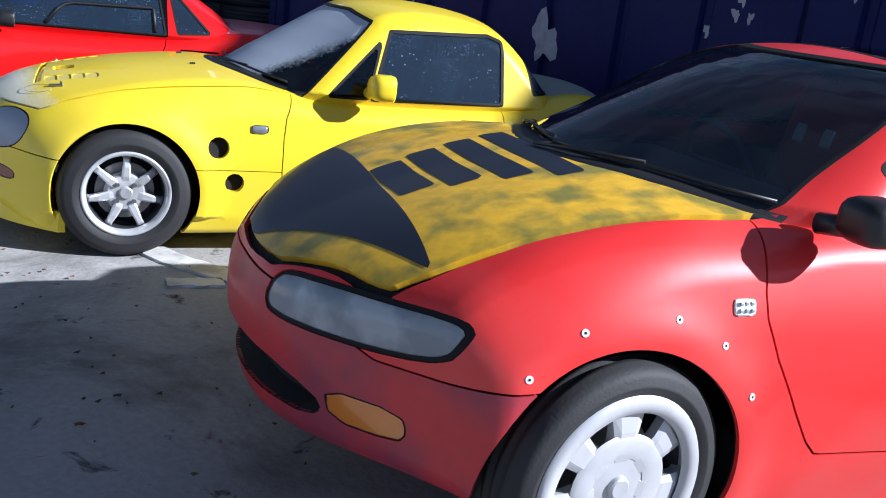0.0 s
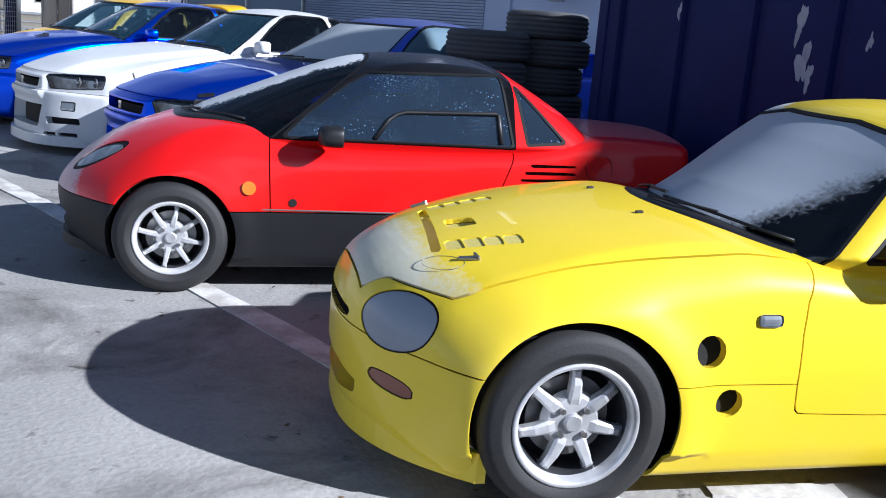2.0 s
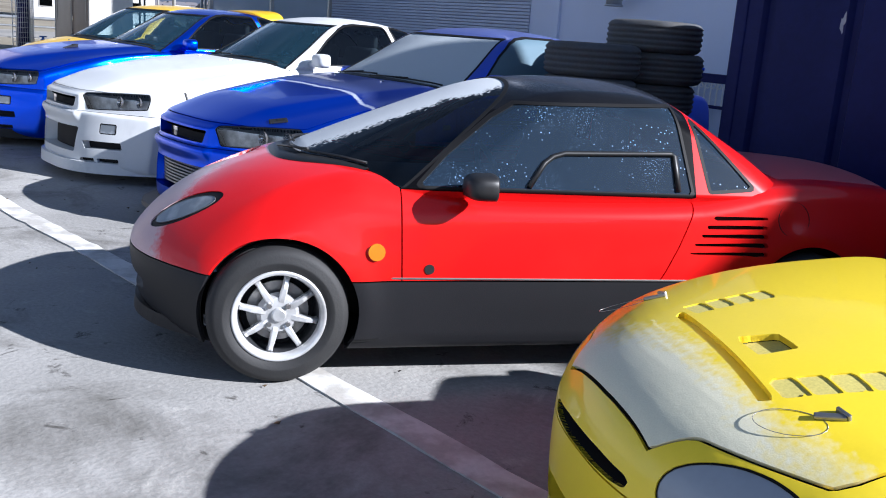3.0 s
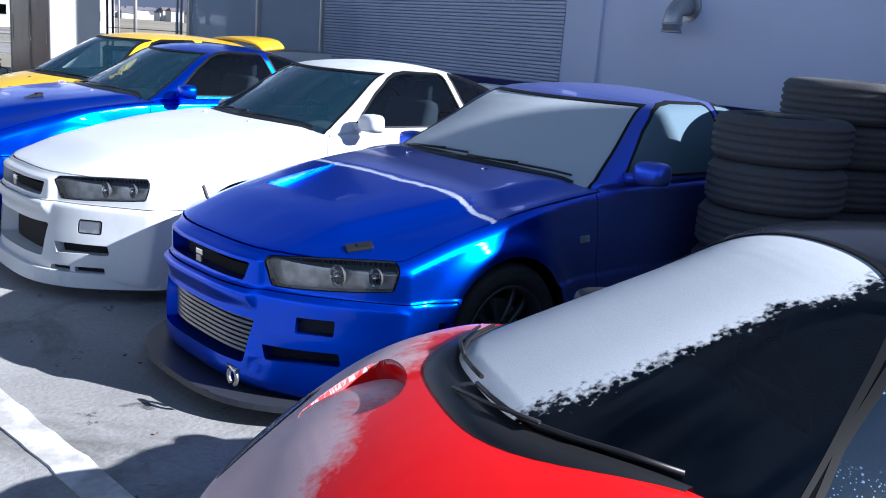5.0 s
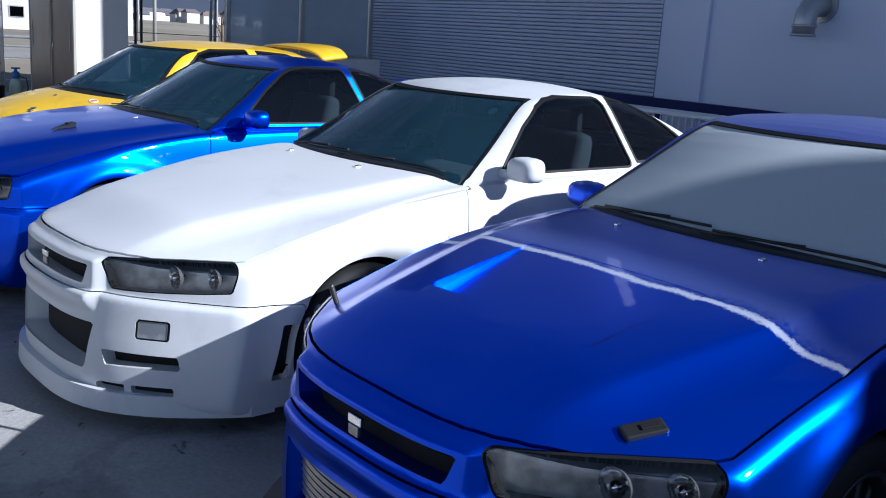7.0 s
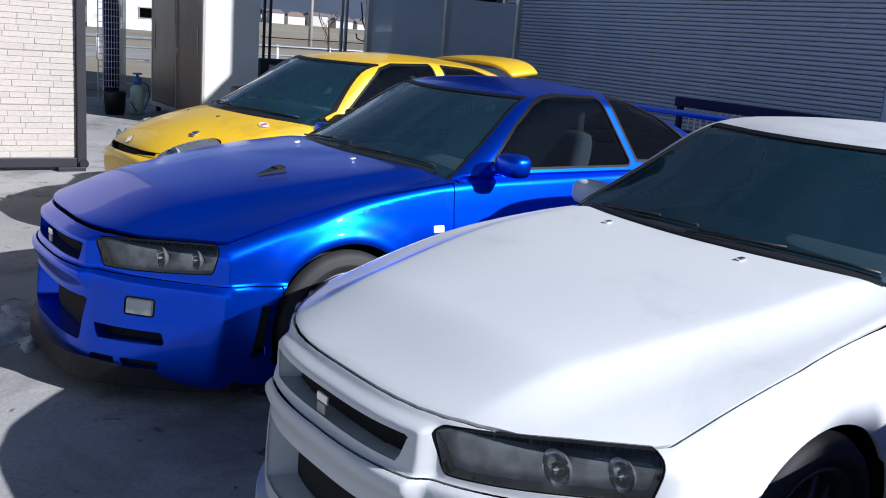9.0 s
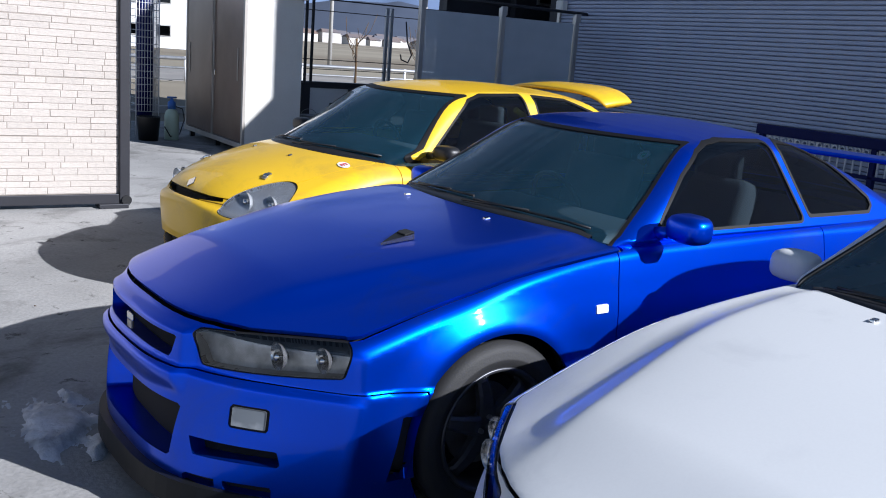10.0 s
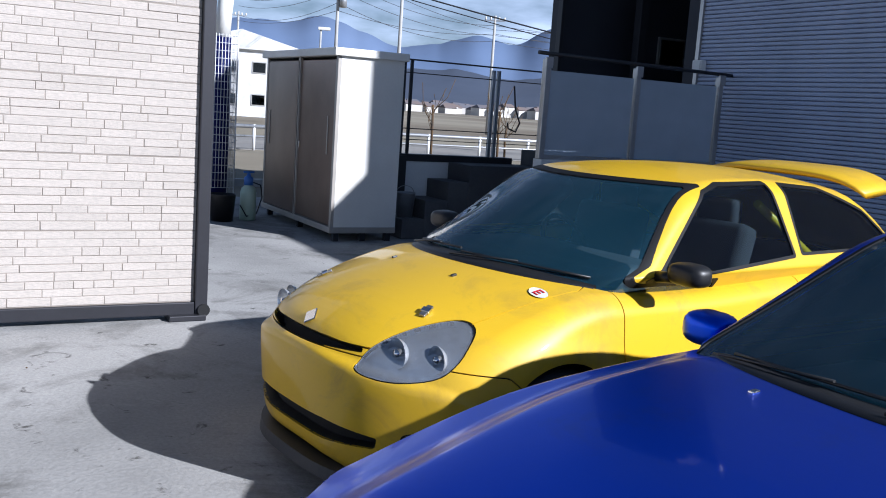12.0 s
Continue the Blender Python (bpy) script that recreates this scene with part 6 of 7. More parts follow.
M_CHIP = node_mat("bare_pale_primer", (0.34, 0.37, 0.43), 0.7, grain=0.15, second=(0.24, 0.27, 0.33), mix_scale=14)
M_WALL = node_mat("grey_rendered_wall", (0.58, 0.63, 0.78), 0.85, grain=0.05, bump=0.12, grain_scale=90, second=(0.52, 0.57, 0.71), mix_scale=0.6)
M_SIDING = node_mat("grey_ribbed_siding", (0.42, 0.46, 0.58), 0.55, grain=0.05, second=(0.37, 0.41, 0.52), mix_scale=0.9)
M_JOINT = node_mat("siding_joint", (0.12, 0.12, 0.13), 0.8)
M_STONE = stone_mat()
M_MORTAR = node_mat("grey_brown_joint", (0.27, 0.235, 0.20), 0.9, grain=0.15)
M_DARK_STEEL = node_mat("dark_grey_steel_frame", (0.03, 0.03, 0.036), 0.5, 0.4, grain=0.1)
M_SHED_SIDE = node_mat("off_white_sheet_steel", (0.76, 0.74, 0.69), 0.5, grain=0.05, second=(0.68, 0.66, 0.61), mix_scale=1.5)
M_SHED_DOOR = node_mat("brown_steel_door", (0.14, 0.09, 0.065), 0.3, 0.25, grain=0.08, second=(0.2, 0.14, 0.105), mix_scale=1.6)
M_SHED_TRIM = node_mat("beige_grey_trim", (0.4, 0.37, 0.33), 0.45, 0.3, grain=0.06)
M_WHITE_RENDER = node_mat("white_rendered_wall", (0.7, 0.7, 0.69), 0.85, grain=0.06, bump=0.15, second=(0.55, 0.55, 0.54), mix_scale=1.4)
M_STEP = node_mat("dark_step_tiles", (0.07, 0.07, 0.075), 0.7, grain=0.15, second=(0.1, 0.1, 0.1), mix_scale=3)
M_ALU = node_mat("anodised_rail", (0.5, 0.48, 0.45), 0.35, 0.8, grain=0.05)
M_BLACK_STEEL = node_mat("black_painted_steel", (0.02, 0.02, 0.024), 0.5, grain=0.1)
M_OLD_TYRE = node_mat("dusty_old_tyre", (0.065, 0.07, 0.08), 0.85, grain=0.25, grain_scale=60, bump=0.15, second=(0.07, 0.068, 0.066), mix_scale=7)
M_WHITE_WIRE = node_mat("white_coated_wire", (0.72, 0.72, 0.72), 0.5, grain=0.05)
M_ENTRANCE = node_mat("dark_entrance_cladding", (0.016, 0.017, 0.024), 0.6, grain=0.1, second=(0.024, 0.025, 0.034), mix_scale=1.2)
M_SNOW = node_mat("grubby_snow", (0.55, 0.57, 0.6), 0.7, grain=0.1, bump=0.6, grain_scale=28, second=(0.3, 0.3, 0.3), mix_scale=9)
M_DUCT = node_mat("dull_duct_metal", (0.42, 0.43, 0.45), 0.4, 0.6, grain=0.1)
# Distance haze is put into these colours, paler and bluer for the far range.
M_WOODS = node_mat("haze_tinted_mountain", (0.10, 0.15, 0.26), 0.95, grain=0.08, grain_scale=0.02, second=(0.13, 0.18, 0.29), mix_scale=0.004)
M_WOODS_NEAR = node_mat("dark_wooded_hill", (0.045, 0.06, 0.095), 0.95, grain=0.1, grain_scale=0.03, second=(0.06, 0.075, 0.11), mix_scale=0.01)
M_TOWN = node_mat("pale_house_walls", (0.62, 0.6, 0.57), 0.85, grain=0.1, grain_scale=0.3, second=(0.4, 0.38, 0.36), mix_scale=0.05)
M_TILE_ROOF = node_mat("grey_tile_roofs", (0.12, 0.12, 0.14), 0.8, grain=0.1, second=(0.2, 0.14, 0.11), mix_scale=0.04)
M_POLE = node_mat("grey_concrete_pole", (0.4, 0.39, 0.37), 0.85, grain=0.1)
M_BLUE_PLASTIC = node_mat("blue_plastic", (0.05, 0.16, 0.5), 0.4)
M_BOTTLE = node_mat("pale_green_plastic", (0.5, 0.62, 0.5), 0.4, second=(0.42, 0.55, 0.42))
M_LEAF = node_mat("dry_leaf_scraps", (0.12, 0.07, 0.03), 0.9, second=(0.04, 0.035, 0.03))


def frosted():
    m = bpy.data.materials.new("frosted_fence_glass")
    m.use_nodes = True
    nt = m.node_tree
    p = nt.nodes["Principled BSDF"]
    p.inputs["Base Color"].default_value = (0.5, 0.55, 0.6, 1)
    p.inputs["Roughness"].default_value = 0.5
    tr = nt.nodes.new("ShaderNodeBsdfTransparent")
    tr.inputs[0].default_value = (0.8, 0.86, 0.92, 1)
    mx = nt.nodes.new("ShaderNodeMixShader")
    nz = nt.nodes.new("ShaderNodeTexNoise")
    nz.inputs["Scale"].default_value = 3.0
    mr = nt.nodes.new("ShaderNodeMapRange")
    mr.inputs[3].default_value, mr.inputs[4].default_value = 0.18, 0.38
    nt.links.new(nz.outputs[0], mr.inputs[0])
    nt.links.new(mr.outputs[0], mx.inputs[0])
    nt.links.new(p.outputs[0], mx.inputs[1])
    nt.links.new(tr.outputs[0], mx.inputs[2])
    nt.links.new(mx.outputs[0], nt.nodes["Material Output"].inputs[0])
    return m


M_FROSTED = frosted()
rnd = random.Random(7)


def slab(name, sx, sy, sz, at, mat, label="", kind="structure", bevel=0.0, category=""):
    ob = part(name, box(sx, sy, sz, at, bevel), mat)
    return tagged(ob, label, category, "", kind)


def thing(name, label, category, at=(0, 0, 0), turn=0, group=""):
    ob = new(name)
    ob.empty_display_size = 0.2
    ob.matrix_world = pose(*at, 0, 0, turn)
    return tagged(ob, label, category, group)


def span(lo, hi, bevel=0.0):
    """A box between two corners."""
    return box(*[b - a for a, b in zip(lo, hi)], [(a + b) / 2 for a, b in zip(lo, hi)], bevel)


# ---------------------------------------------------------------- ground
slab("ground", 3200, 3200, 0.2, (0, 0, -0.125), M_FIELD, "dry brown winter fields reaching the hills")
gx, gy = np.meshgrid(np.linspace(-22, 15, 75), np.linspace(-22, 28, 101), indexing="ij")
gz = 0.004 * np.sin(gx * 0.9 + 0.3 * gy) * np.sin(gy * 0.55) - 0.004
gv = np.stack((gx, gy, gz), -1).reshape(-1, 3)
gf = [(i * 101 + j, (i + 1) * 101 + j, (i + 1) * 101 + j + 1, i * 101 + j + 1) for i in range(74) for j in range(100)]
pave = new("pavement", mesh_from("pavement", gv.tolist(), gf, M_CONCRETE, True))
tagged(pave, "worn grey concrete yard with dark stains", "", "", "structure")
slab("road", 400, 9, 0.02, (20, 46, -0.014), M_ROAD, "grey asphalt road beyond the yard")


def marking(pts, width, label):
    """A worn painted line along a row of points."""
    v, f = [], []
    p = [Vector((x, y, 0)) for x, y in pts]
    fine = [p[i].lerp(p[i + 1], k / 12) for i in range(len(p) - 1) for k in range(12)] + [p[-1]]
    for i, q in enumerate(fine):
        d = (fine[min(i + 1, len(fine) - 1)] - fine[max(i - 1, 0)]).normalized()
        n = Vector((-d.y, d.x, 0))
        for s in (-1, 1):
            w = q + n * s * (width / 2 + rnd.uniform(-0.008, 0.008))
            v.append((w.x, w.y, 0.005))
        for s in (-1, 1):
            v.append((q.x + n.x * s * width / 2, q.y + n.y * s * width / 2, -0.01))
    for i in range(len(fine) - 1):
        a, b = 4 * i, 4 * i + 4
        f += [(a, a + 1, b + 1, b), (a + 2, a, b, b + 2), (a + 1, a + 3, b + 3, b + 1)]
    ob = new("road_marking", mesh_from("road_marking", v, f, M_LINE))
    tagged(ob, label, "", "", "structure")


marking([(4.3, 3.4), (4.15, 4.2), (3.99, 4.77), (3.84, 6.5), (3.54, 9.59), (3.40, 10.67), (3.3, 12.0)], 0.14, "worn white parking line on concrete")
marking([(4.35, 4.76), (4.73, 4.54)], 0.09, "worn white bay line on concrete")
marking([(3.81, 4.48), (4.02, 4.38)], 0.09, "worn white bay line on concrete")

# grubby snow left in the shade
sv, sf, n = [], [], 34
for i in range(n):
    for j in range(n):
        u, w = 2 * i / (n - 1) - 1, 2 * j / (n - 1) - 1
        e = 1 - math.hypot(u, w) + 0.28 * math.sin(5 * u + 2.1) * math.cos(4 * w) + 0.22 * math.sin(11 * u * w + 3 * w + 1) + rnd.uniform(-0.12, 0.12)
        sv.append((3.58 + 0.2 * u, 15.0 + 0.40 * w, max(-0.02, min(0.022, 0.045 * e - 0.008))))
sf = [(i * n + j, (i + 1) * n + j, (i + 1) * n + j + 1, i * n + j + 1) for i in range(n - 1) for j in range(n - 1)]
tagged(new("snow_patch", mesh_from("snow_patch", sv, sf, M_SNOW, True)), "thin grubby snow patch melting on concrete", "snow", "", "stuff")
# leaf scraps and grit
gv, gf = [], []
for k in range(110):
    cx, cy = (rnd.gauss(3.2, 0.45), rnd.gauss(4.1, 0.7)) if k < 70 else (rnd.uniform(1.8, 4.2), rnd.uniform(2.5, 19.0))
    a, s = rnd.uniform(0, 6.28), rnd.uniform(0.004, 0.012)
    b = len(gv)
    for q, h in ((0, 0.006), (1.6, 0.002), (3.1, 0.007), (4.7, 0.002)):
        gv.append((cx + s * math.cos(a + q) * (1.5 if q in (0, 3.1) else 0.8), cy + s * math.sin(a + q), 0.003 + h * rnd.uniform(0.5, 1.5)))
    gv.append((cx, cy, 0.012))
    gf += [(b, b + 1, b + 4), (b + 1, b + 2, b + 4), (b + 2, b + 3, b + 4), (b + 3, b, b + 4)]
tagged(new("leaf_litter", mesh_from("leaf_litter", gv, gf, M_LEAF)), "dry leaf scraps and grit on concrete", "litter", "", "stuff")


# ---------------------------------------------------------------- steel container and the low steel wall before it
def ribbed_sheet(name, y0, y1, z0, z1, x, parent, pitch=0.55, groove=0.09, depth=0.035):
    """A steel sheet facing -x with vertical pressed grooves."""
    prof = []
    y = y0
    while y < y1 - 0.01:
        prof += [(y, 0), (min(y + pitch - groove, y1), 0)]
        if y + pitch - groove * 0.25 < y1:
            prof += [(y + pitch - groove * 0.75, depth), (y + pitch - groove * 0.25, depth)]
        y += pitch
    prof.append((y1, 0))
    v = [(x + d, yy, z) for yy, d in prof for z in (z0, z1)] + [(x + 0.06, yy, z) for yy in (y0, y1) for z in (z0, z1)]
    k = len(prof)
    f = [(2 * i, 2 * i + 1, 2 * i + 3, 2 * i + 2) for i in range(k - 1)]
    f.append((2 * k, 2 * k + 2, 2 * k + 3, 2 * k + 1))
    return part(name, mesh_from(name, v, f, M_NAVY), None, parent)


def chip(parent, y, z, w, h, seed, x=6.949):
    """A flake of missing paint with a torn outline."""
    r = random.Random(seed)
    n = 22
    v = [(x, y, z)]
    ph = [r.uniform(0, 6.28) for _ in range(4)]
    for i in range(n):
        a = 2 * math.pi * i / n
        q = 1 + 0.28 * math.sin(2 * a + ph[0]) + 0.22 * math.sin(3 * a + ph[1]) + 0.2 * math.sin(5 * a + ph[2]) + r.uniform(-0.12, 0.12)
        v.append((x, y + 0.5 * w * q * math.cos(a), z + 0.5 * h * q * math.sin(a)))
    v += [(x + 0.003, p[1], p[2]) for p in v[1:]]
    f = [(0, i + 1, (i + 1) % n + 1) for i in range(n)] + [(i + 1, n + 1 + i, n + 1 + (i + 1) % n, (i + 1) % n + 1) for i in range(n)]
    return part("paint_chip", mesh_from("paint_chip", v, f, M_CHIP), None, parent)


box_car = thing("storage_container", "navy painted steel container with pale paint chips", "container", (8.17, 5.73, 0))
box_car.matrix_world = Matrix.Identity(4)
side_sheet = ribbed_sheet("side_sheet", 3.46, 7.97, 0.16, 1.94, 6.95, box_car)
for y0, y1 in ((3.4, 3.47), (7.96, 8.05)):
    for x0 in (6.94, 9.31):
        part("corner_post", span((x0, y0, 0.0), (x0 + 0.09, y1, 2.02), 0.012), M_NAVY, box_car)
for z0, z1 in ((0.02, 0.17), (1.92, 2.0)):
    part("side_rail", span((6.945, 3.47, z0), (7.02, 7.96, z1), 0.01), M_NAVY, box_car)
part("end_sheet", span((7.0, 7.98, 0.1), (9.33, 8.02, 1.95), 0.0), M_NAVY, box_car)
part("end_sheet", span((7.0, 3.42, 0.1), (9.33, 3.46, 1.95), 0.0), M_NAVY, box_car)
part("rear_sheet", span((9.34, 3.45, 0.1), (9.38, 8.0, 1.95), 0.0), M_NAVY, box_car)
part("roof_sheet", span((6.98, 3.44, 1.94), (9.36, 8.0, 1.98), 0.0), M_NAVY, box_car)
CHIPS = ((6.43, 1.52, 0.05, 0.22), (6.38, 1.29, 0.07, 0.24), (6.33, 1.22, 0.05, 0.13), (5.09, 1.05, 0.19, 0.30), (5.99, 1.43, 0.03, 0.09), (5.91, 1.62, 0.035, 0.12), (4.82, 1.45, 0.03, 0.10), (4.65, 1.40, 0.025, 0.08), (7.33, 1.55, 0.03, 0.09), (5.42, 1.56, 0.012, 0.2), (3.75, 1.47, 0.05, 0.13), (3.65, 1.52, 0.04, 0.06), (3.78, 1.35, 0.05, 0.06), (3.69, 1.34, 0.04, 0.05), (3.94, 1.24, 0.04, 0.06), (4.3, 1.62, 0.03, 0.05))
for k, (y, z, w, h) in enumerate(CHIPS):
    chip(side_sheet, y, z, w, h, 40 + k)
low = thing("steel_wall", "low navy painted steel wall with paint chips", "wall", (7.0, -2.3, 0))
low.matrix_world = Matrix.Identity(4)
low_sheet = ribbed_sheet("wall_sheet", -9.0, 3.38, 0.0, 1.82, 6.96, low)
part("wall_cap", span((6.945, -9.0, 1.80), (7.05, 3.38, 1.86), 0.008), M_NAVY, low)
for k, (y, z, w, h) in enumerate(((3.15, 1.52, 0.05, 0.07), (2.8, 1.42, 0.03, 0.05), (2.2, 1.55, 0.05, 0.05), (1.4, 1.3, 0.04, 0.1))):
    chip(low_sheet, y, z, w, h, 90 + k, 6.959)


# ---------------------------------------------------------------- stacks of old tyres
def old_tyre(at, r, w, lean, seed):
    """A loose tyre lying flat, with grooved tread and open centre."""
    prof = [(r * 0.60, -w * 0.40), (r * 0.615, -w * 0.48), (r * 0.75, -w * 0.50), (r * 0.86, -w * 0.485), (r * 0.93, -w * 0.44), (r * 0.975, -w * 0.36)]
    for k in range(4):
        c = w * (-0.26 + 0.173 * k)
        prof += [(r, c - 0.011), (r - 0.009, c - 0.007), (r - 0.009, c + 0.007), (r, c + 0.011)]
    prof += [(a, -b) for a, b in prof[:6][::-1]] + [(r * 0.66, w * 0.3), (r * 0.9, w * 0.32), (r * 0.9, -w * 0.32), (r * 0.66, -w * 0.3)]
    v, f = spun(prof, 56, True)
    me = mesh_from("tyre", [(x, z, y) for x, y, z in v], [q[::-1] for q in f], M_OLD_TYRE, True)
    ob = new("tyre", me)
    ob.matrix_world = pose(*at, lean[0], lean[1], seed * 37 % 360)
    return tagged(ob, "dusty worn black tyre lying in a stack", "tyre", "stacked old tyres")


STACK_L = (6.70, 9.00)
STACK_R = (7.36, 9.02)
for k, (dx, dy) in enumerate(((0, 0), (0.01, -0.02), (-0.015, 0.01), (0.01, 0.02), (0.0, -0.01), (0.02, 0.0))):
    old_tyre((STACK_L[0] + dx, STACK_L[1] + dy, 0.112 + 0.224 * k), 0.328, 0.226, (0, 0.5 * (k % 3 - 1)), k)
for k, (dx, dy) in enumerate(((0.01, 0), (0.0, 0.02), (0.02, -0.01), (0.0, 0.0), (-0.015, 0.015), (0.015, -0.01), (-0.01, 0.01))):
    old_tyre((STACK_R[0] + dx, STACK_R[1] + dy, 0.109 + 0.218 * k), 0.34, 0.22, (0.4 * (k % 2), 0), 20 + k)

# ---------------------------------------------------------------- the grey building
slab("wall_east_1", 0.3, 14.11, 5.0, (12.15, 8.005, 2.5), M_WALL, "plain grey rendered building wall")
# Two walls added out of view, heights set to shade the parked cars.
slab("wall_unseen_1", 0.3, 20.95, 7.25, (12.15, -12.525, 3.625), M_WALL, "unseen tall grey wall that shades the parked cars")
slab("wall_unseen_2", 0.3, 3.0, 7.62, (12.15, -0.55, 3.81), M_WALL, "unseen higher wall end that shades the blue coupe")
wall_trim = slab("trim", 0.05, 0.17, 5.0, (11.975, 15.145, 2.5), M_WALL, "grey vertical pilaster strip", bevel=0.006)
slab("wall_east_2", 0.3, 0.70, 5.0, (12.15, 15.41, 2.5), M_WALL, "plain grey rendered building wall")
slab("wall_east_4", 0.3, 5.46, 2.2, (12.15, 19.67, 6.1), M_SIDING, "upper building wall in grey siding")
siding = slab("wall_east_3", 0.3, 6.64, 5.0, (12.15, 19.08, 2.5), M_JOINT, "building wall clad in grey ribbed siding")
bv = [(0.0, 0.0), (-0.018, 0.006), (-0.021, 0.014), (-0.021, 0.034), (-0.018, 0.043), (0.0, 0.047)]
board = mesh_from("siding_board", [(x, y, z) for y in (0.0, 6.64) for x, z in bv], [(i, i + 1, i + 7, i + 6) for i in range(5)] + [(5, 4, 3, 2, 1, 0), (6, 7, 8, 9, 10, 11)], M_SIDING)
slab("trim", 0.05, 0.06, 7.2, (11.97, 22.42, 3.6), M_ALU, "pale metal corner trim of the siding")
# Hidden behind the siding; added to keep the sun off the entrance.
slab("wall_north_unseen", 9.0, 0.28, 7.2, (16.5, 22.56, 3.6), M_ENTRANCE, "unseen dark return wall that shades the entrance")
# ventilation duct
duct = thing("wall_duct", "dull metal ventilation elbow on the grey wall", "duct", (11.7, 13.7, 1.87))
duct.matrix_world = Matrix.Identity(4)
part("elbow", rod([(12.0, 13.7, 2.16), (11.86, 13.7, 2.16), (11.77, 13.7, 2.13), (11.715, 13.7, 2.07), (11.70, 13.7, 1.98), (11.70, 13.7, 1.86)], 0.11, 20), M_DUCT, duct)
part("collar", rod([(11.70, 13.7, 1.96), (11.70, 13.7, 1.93)], 0.122, 20), M_DUCT, duct)
part("mouth_ring", rod([(11.70, 13.7, 1.87), (11.70, 13.7, 1.845)], 0.125, 20), M_DUCT, duct)
part("wall_flange", rod([(11.995, 13.7, 2.16), (11.965, 13.7, 2.16)], 0.165, 24), M_DUCT, duct)
# navy rail with a white lattice below
fence = thing("lattice_fence", "white ornamental lattice under a navy rail", "fence", (11.6, 13.5, 0))
fence.matrix_world = Matrix.Identity(4)
part("rail", span((11.56, 8.2, 0.97), (11.64, 18.2, 1.08), 0.01), M_NAVY, fence)
part("lower_rail", span((11.57, 8.2, 0.66), (11.63, 18.2, 0.70), 0.008), M_NAVY, fence)
for y in np.arange(8.3, 18.2, 1.4):
    part("post", span((11.57, y, 0.0), (11.63, y + 0.06, 0.98), 0.006), M_NAVY, fence)
lat = mesh_from("lattice_bar", *(lambda b: ([v.co[:] for v in b.verts], [[q.index for q in f.verts] for f in b.faces]))(box(0.014, 0.016, 0.27, (0, 0, 0.835), 0.0)), M_WHITE_WIRE)
for k in range(105):
    ob = new("lattice_bar", lat)
    ob.parent = fence
    ob.matrix_local = Matrix.Translation((11.6, 8.4 + 0.092 * k, 0))
ringv, ringf = spun([(0.036, -0.006), (0.036, 0.006), (0.022, 0.006), (0.022, -0.006)], 12, True)
ring_me = mesh_from("lattice_ring", [(y, x, z) for x, y, z in ringv], ringf, M_WHITE_WIRE)
for k in range(105):
    ob = new("lattice_ring", ring_me)
    ob.parent = fence
    ob.matrix_local = Matrix.Translation((11.585, 8.446 + 0.092 * k, 0.93))

# ---------------------------------------------------------------- entrance platform, steps, rails
slab("platform_front", 2.8, 0.16, 1.15, (10.6, 21.82, 0.575), M_WHITE_RENDER, "white rendered wall under the glass fence")
slab("platform", 1.54, 2.14, 1.15, (11.23, 22.97, 0.575), M_STEP, "dark tiled entrance platform")
steps = thing("entrance_steps", "dark tiled steps rising to the entrance platform", "steps", (9, 23.7, 0))
steps.matrix_world = Matrix.Identity(4)
for x0, x1, z in ((8.40, 8.71, 0.25), (8.71, 9.02, 0.485), (9.02, 9.32, 0.72), (9.32, 10.45, 0.94)):
    part("step", span((x0, 23.46, 0.0), (x1, 24.04, z), 0.012), M_STEP, steps)
low_wall = slab("wall_low", 1.7, 0.16, 0.93, (9.45, 24.14, 0.465), M_WHITE_RENDER, "low white rendered wall behind the steps")
bf = thing("rail_fence", "black steel rail fence on a low wall", "fence", (9.6, 24.14, 0))
bf.matrix_world = Matrix.Identity(4)
part("base_beam", span((8.60, 24.04, 0.93), (10.32, 24.22, 1.02), 0.008), M_BLACK_STEEL, bf)
part("end_post", span((8.56, 24.03, 0.0), (8.70, 24.17, 1.0), 0.008), M_BLACK_STEEL, bf)
for x in (8.62, 8.72):
    part("post", span((x, 24.10, 0.95), (x + 0.035, 24.14, 2.22), 0.004), M_BLACK_STEEL, bf)
for x in (9.95, 10.03):
    part("post", span((x, 24.10, 1.0), (x + 0.045, 24.15, 2.18), 0.004), M_DUCT, bf)
for z, t in ((2.21, 0.02), (2.05, 0.012), (1.34, 0.012), (1.20, 0.01)):
    part("rail", span((8.6, 24.11, z), (11.2, 24.135, z + t), 0.003), M_BLACK_STEEL, bf)
part("cable", rod([(10.3, 24.1, 2.0), (10.33, 24.08, 1.7), (10.42, 24.08, 1.5), (10.36, 24.08, 1.38), (10.24, 24.08, 1.42), (10.22, 24.08, 1.5)], 0.012, 6), M_BLACK_STEEL, bf)
gf_ = thing("glass_fence", "frosted glass fence with anodised metal posts", "fence", (10.5, 21.8, 1.15))
gf_.matrix_world = Matrix.Identity(4)
for x in (9.22, 10.49, 11.79):
    post = part("post", span((x - 0.035, 21.77, 1.15), (x + 0.035, 21.85, 2.24), 0.008), M_ALU, gf_)
    part("post_cap", span((x - 0.045, 21.755, 2.14), (x + 0.045, 21.79, 2.26), 0.006), M_ALU, post)
part("handrail", rod([(9.1, 21.81, 2.30), (12.0, 21.81, 2.27)], 0.022, 10), M_BLACK_STEEL, gf_)
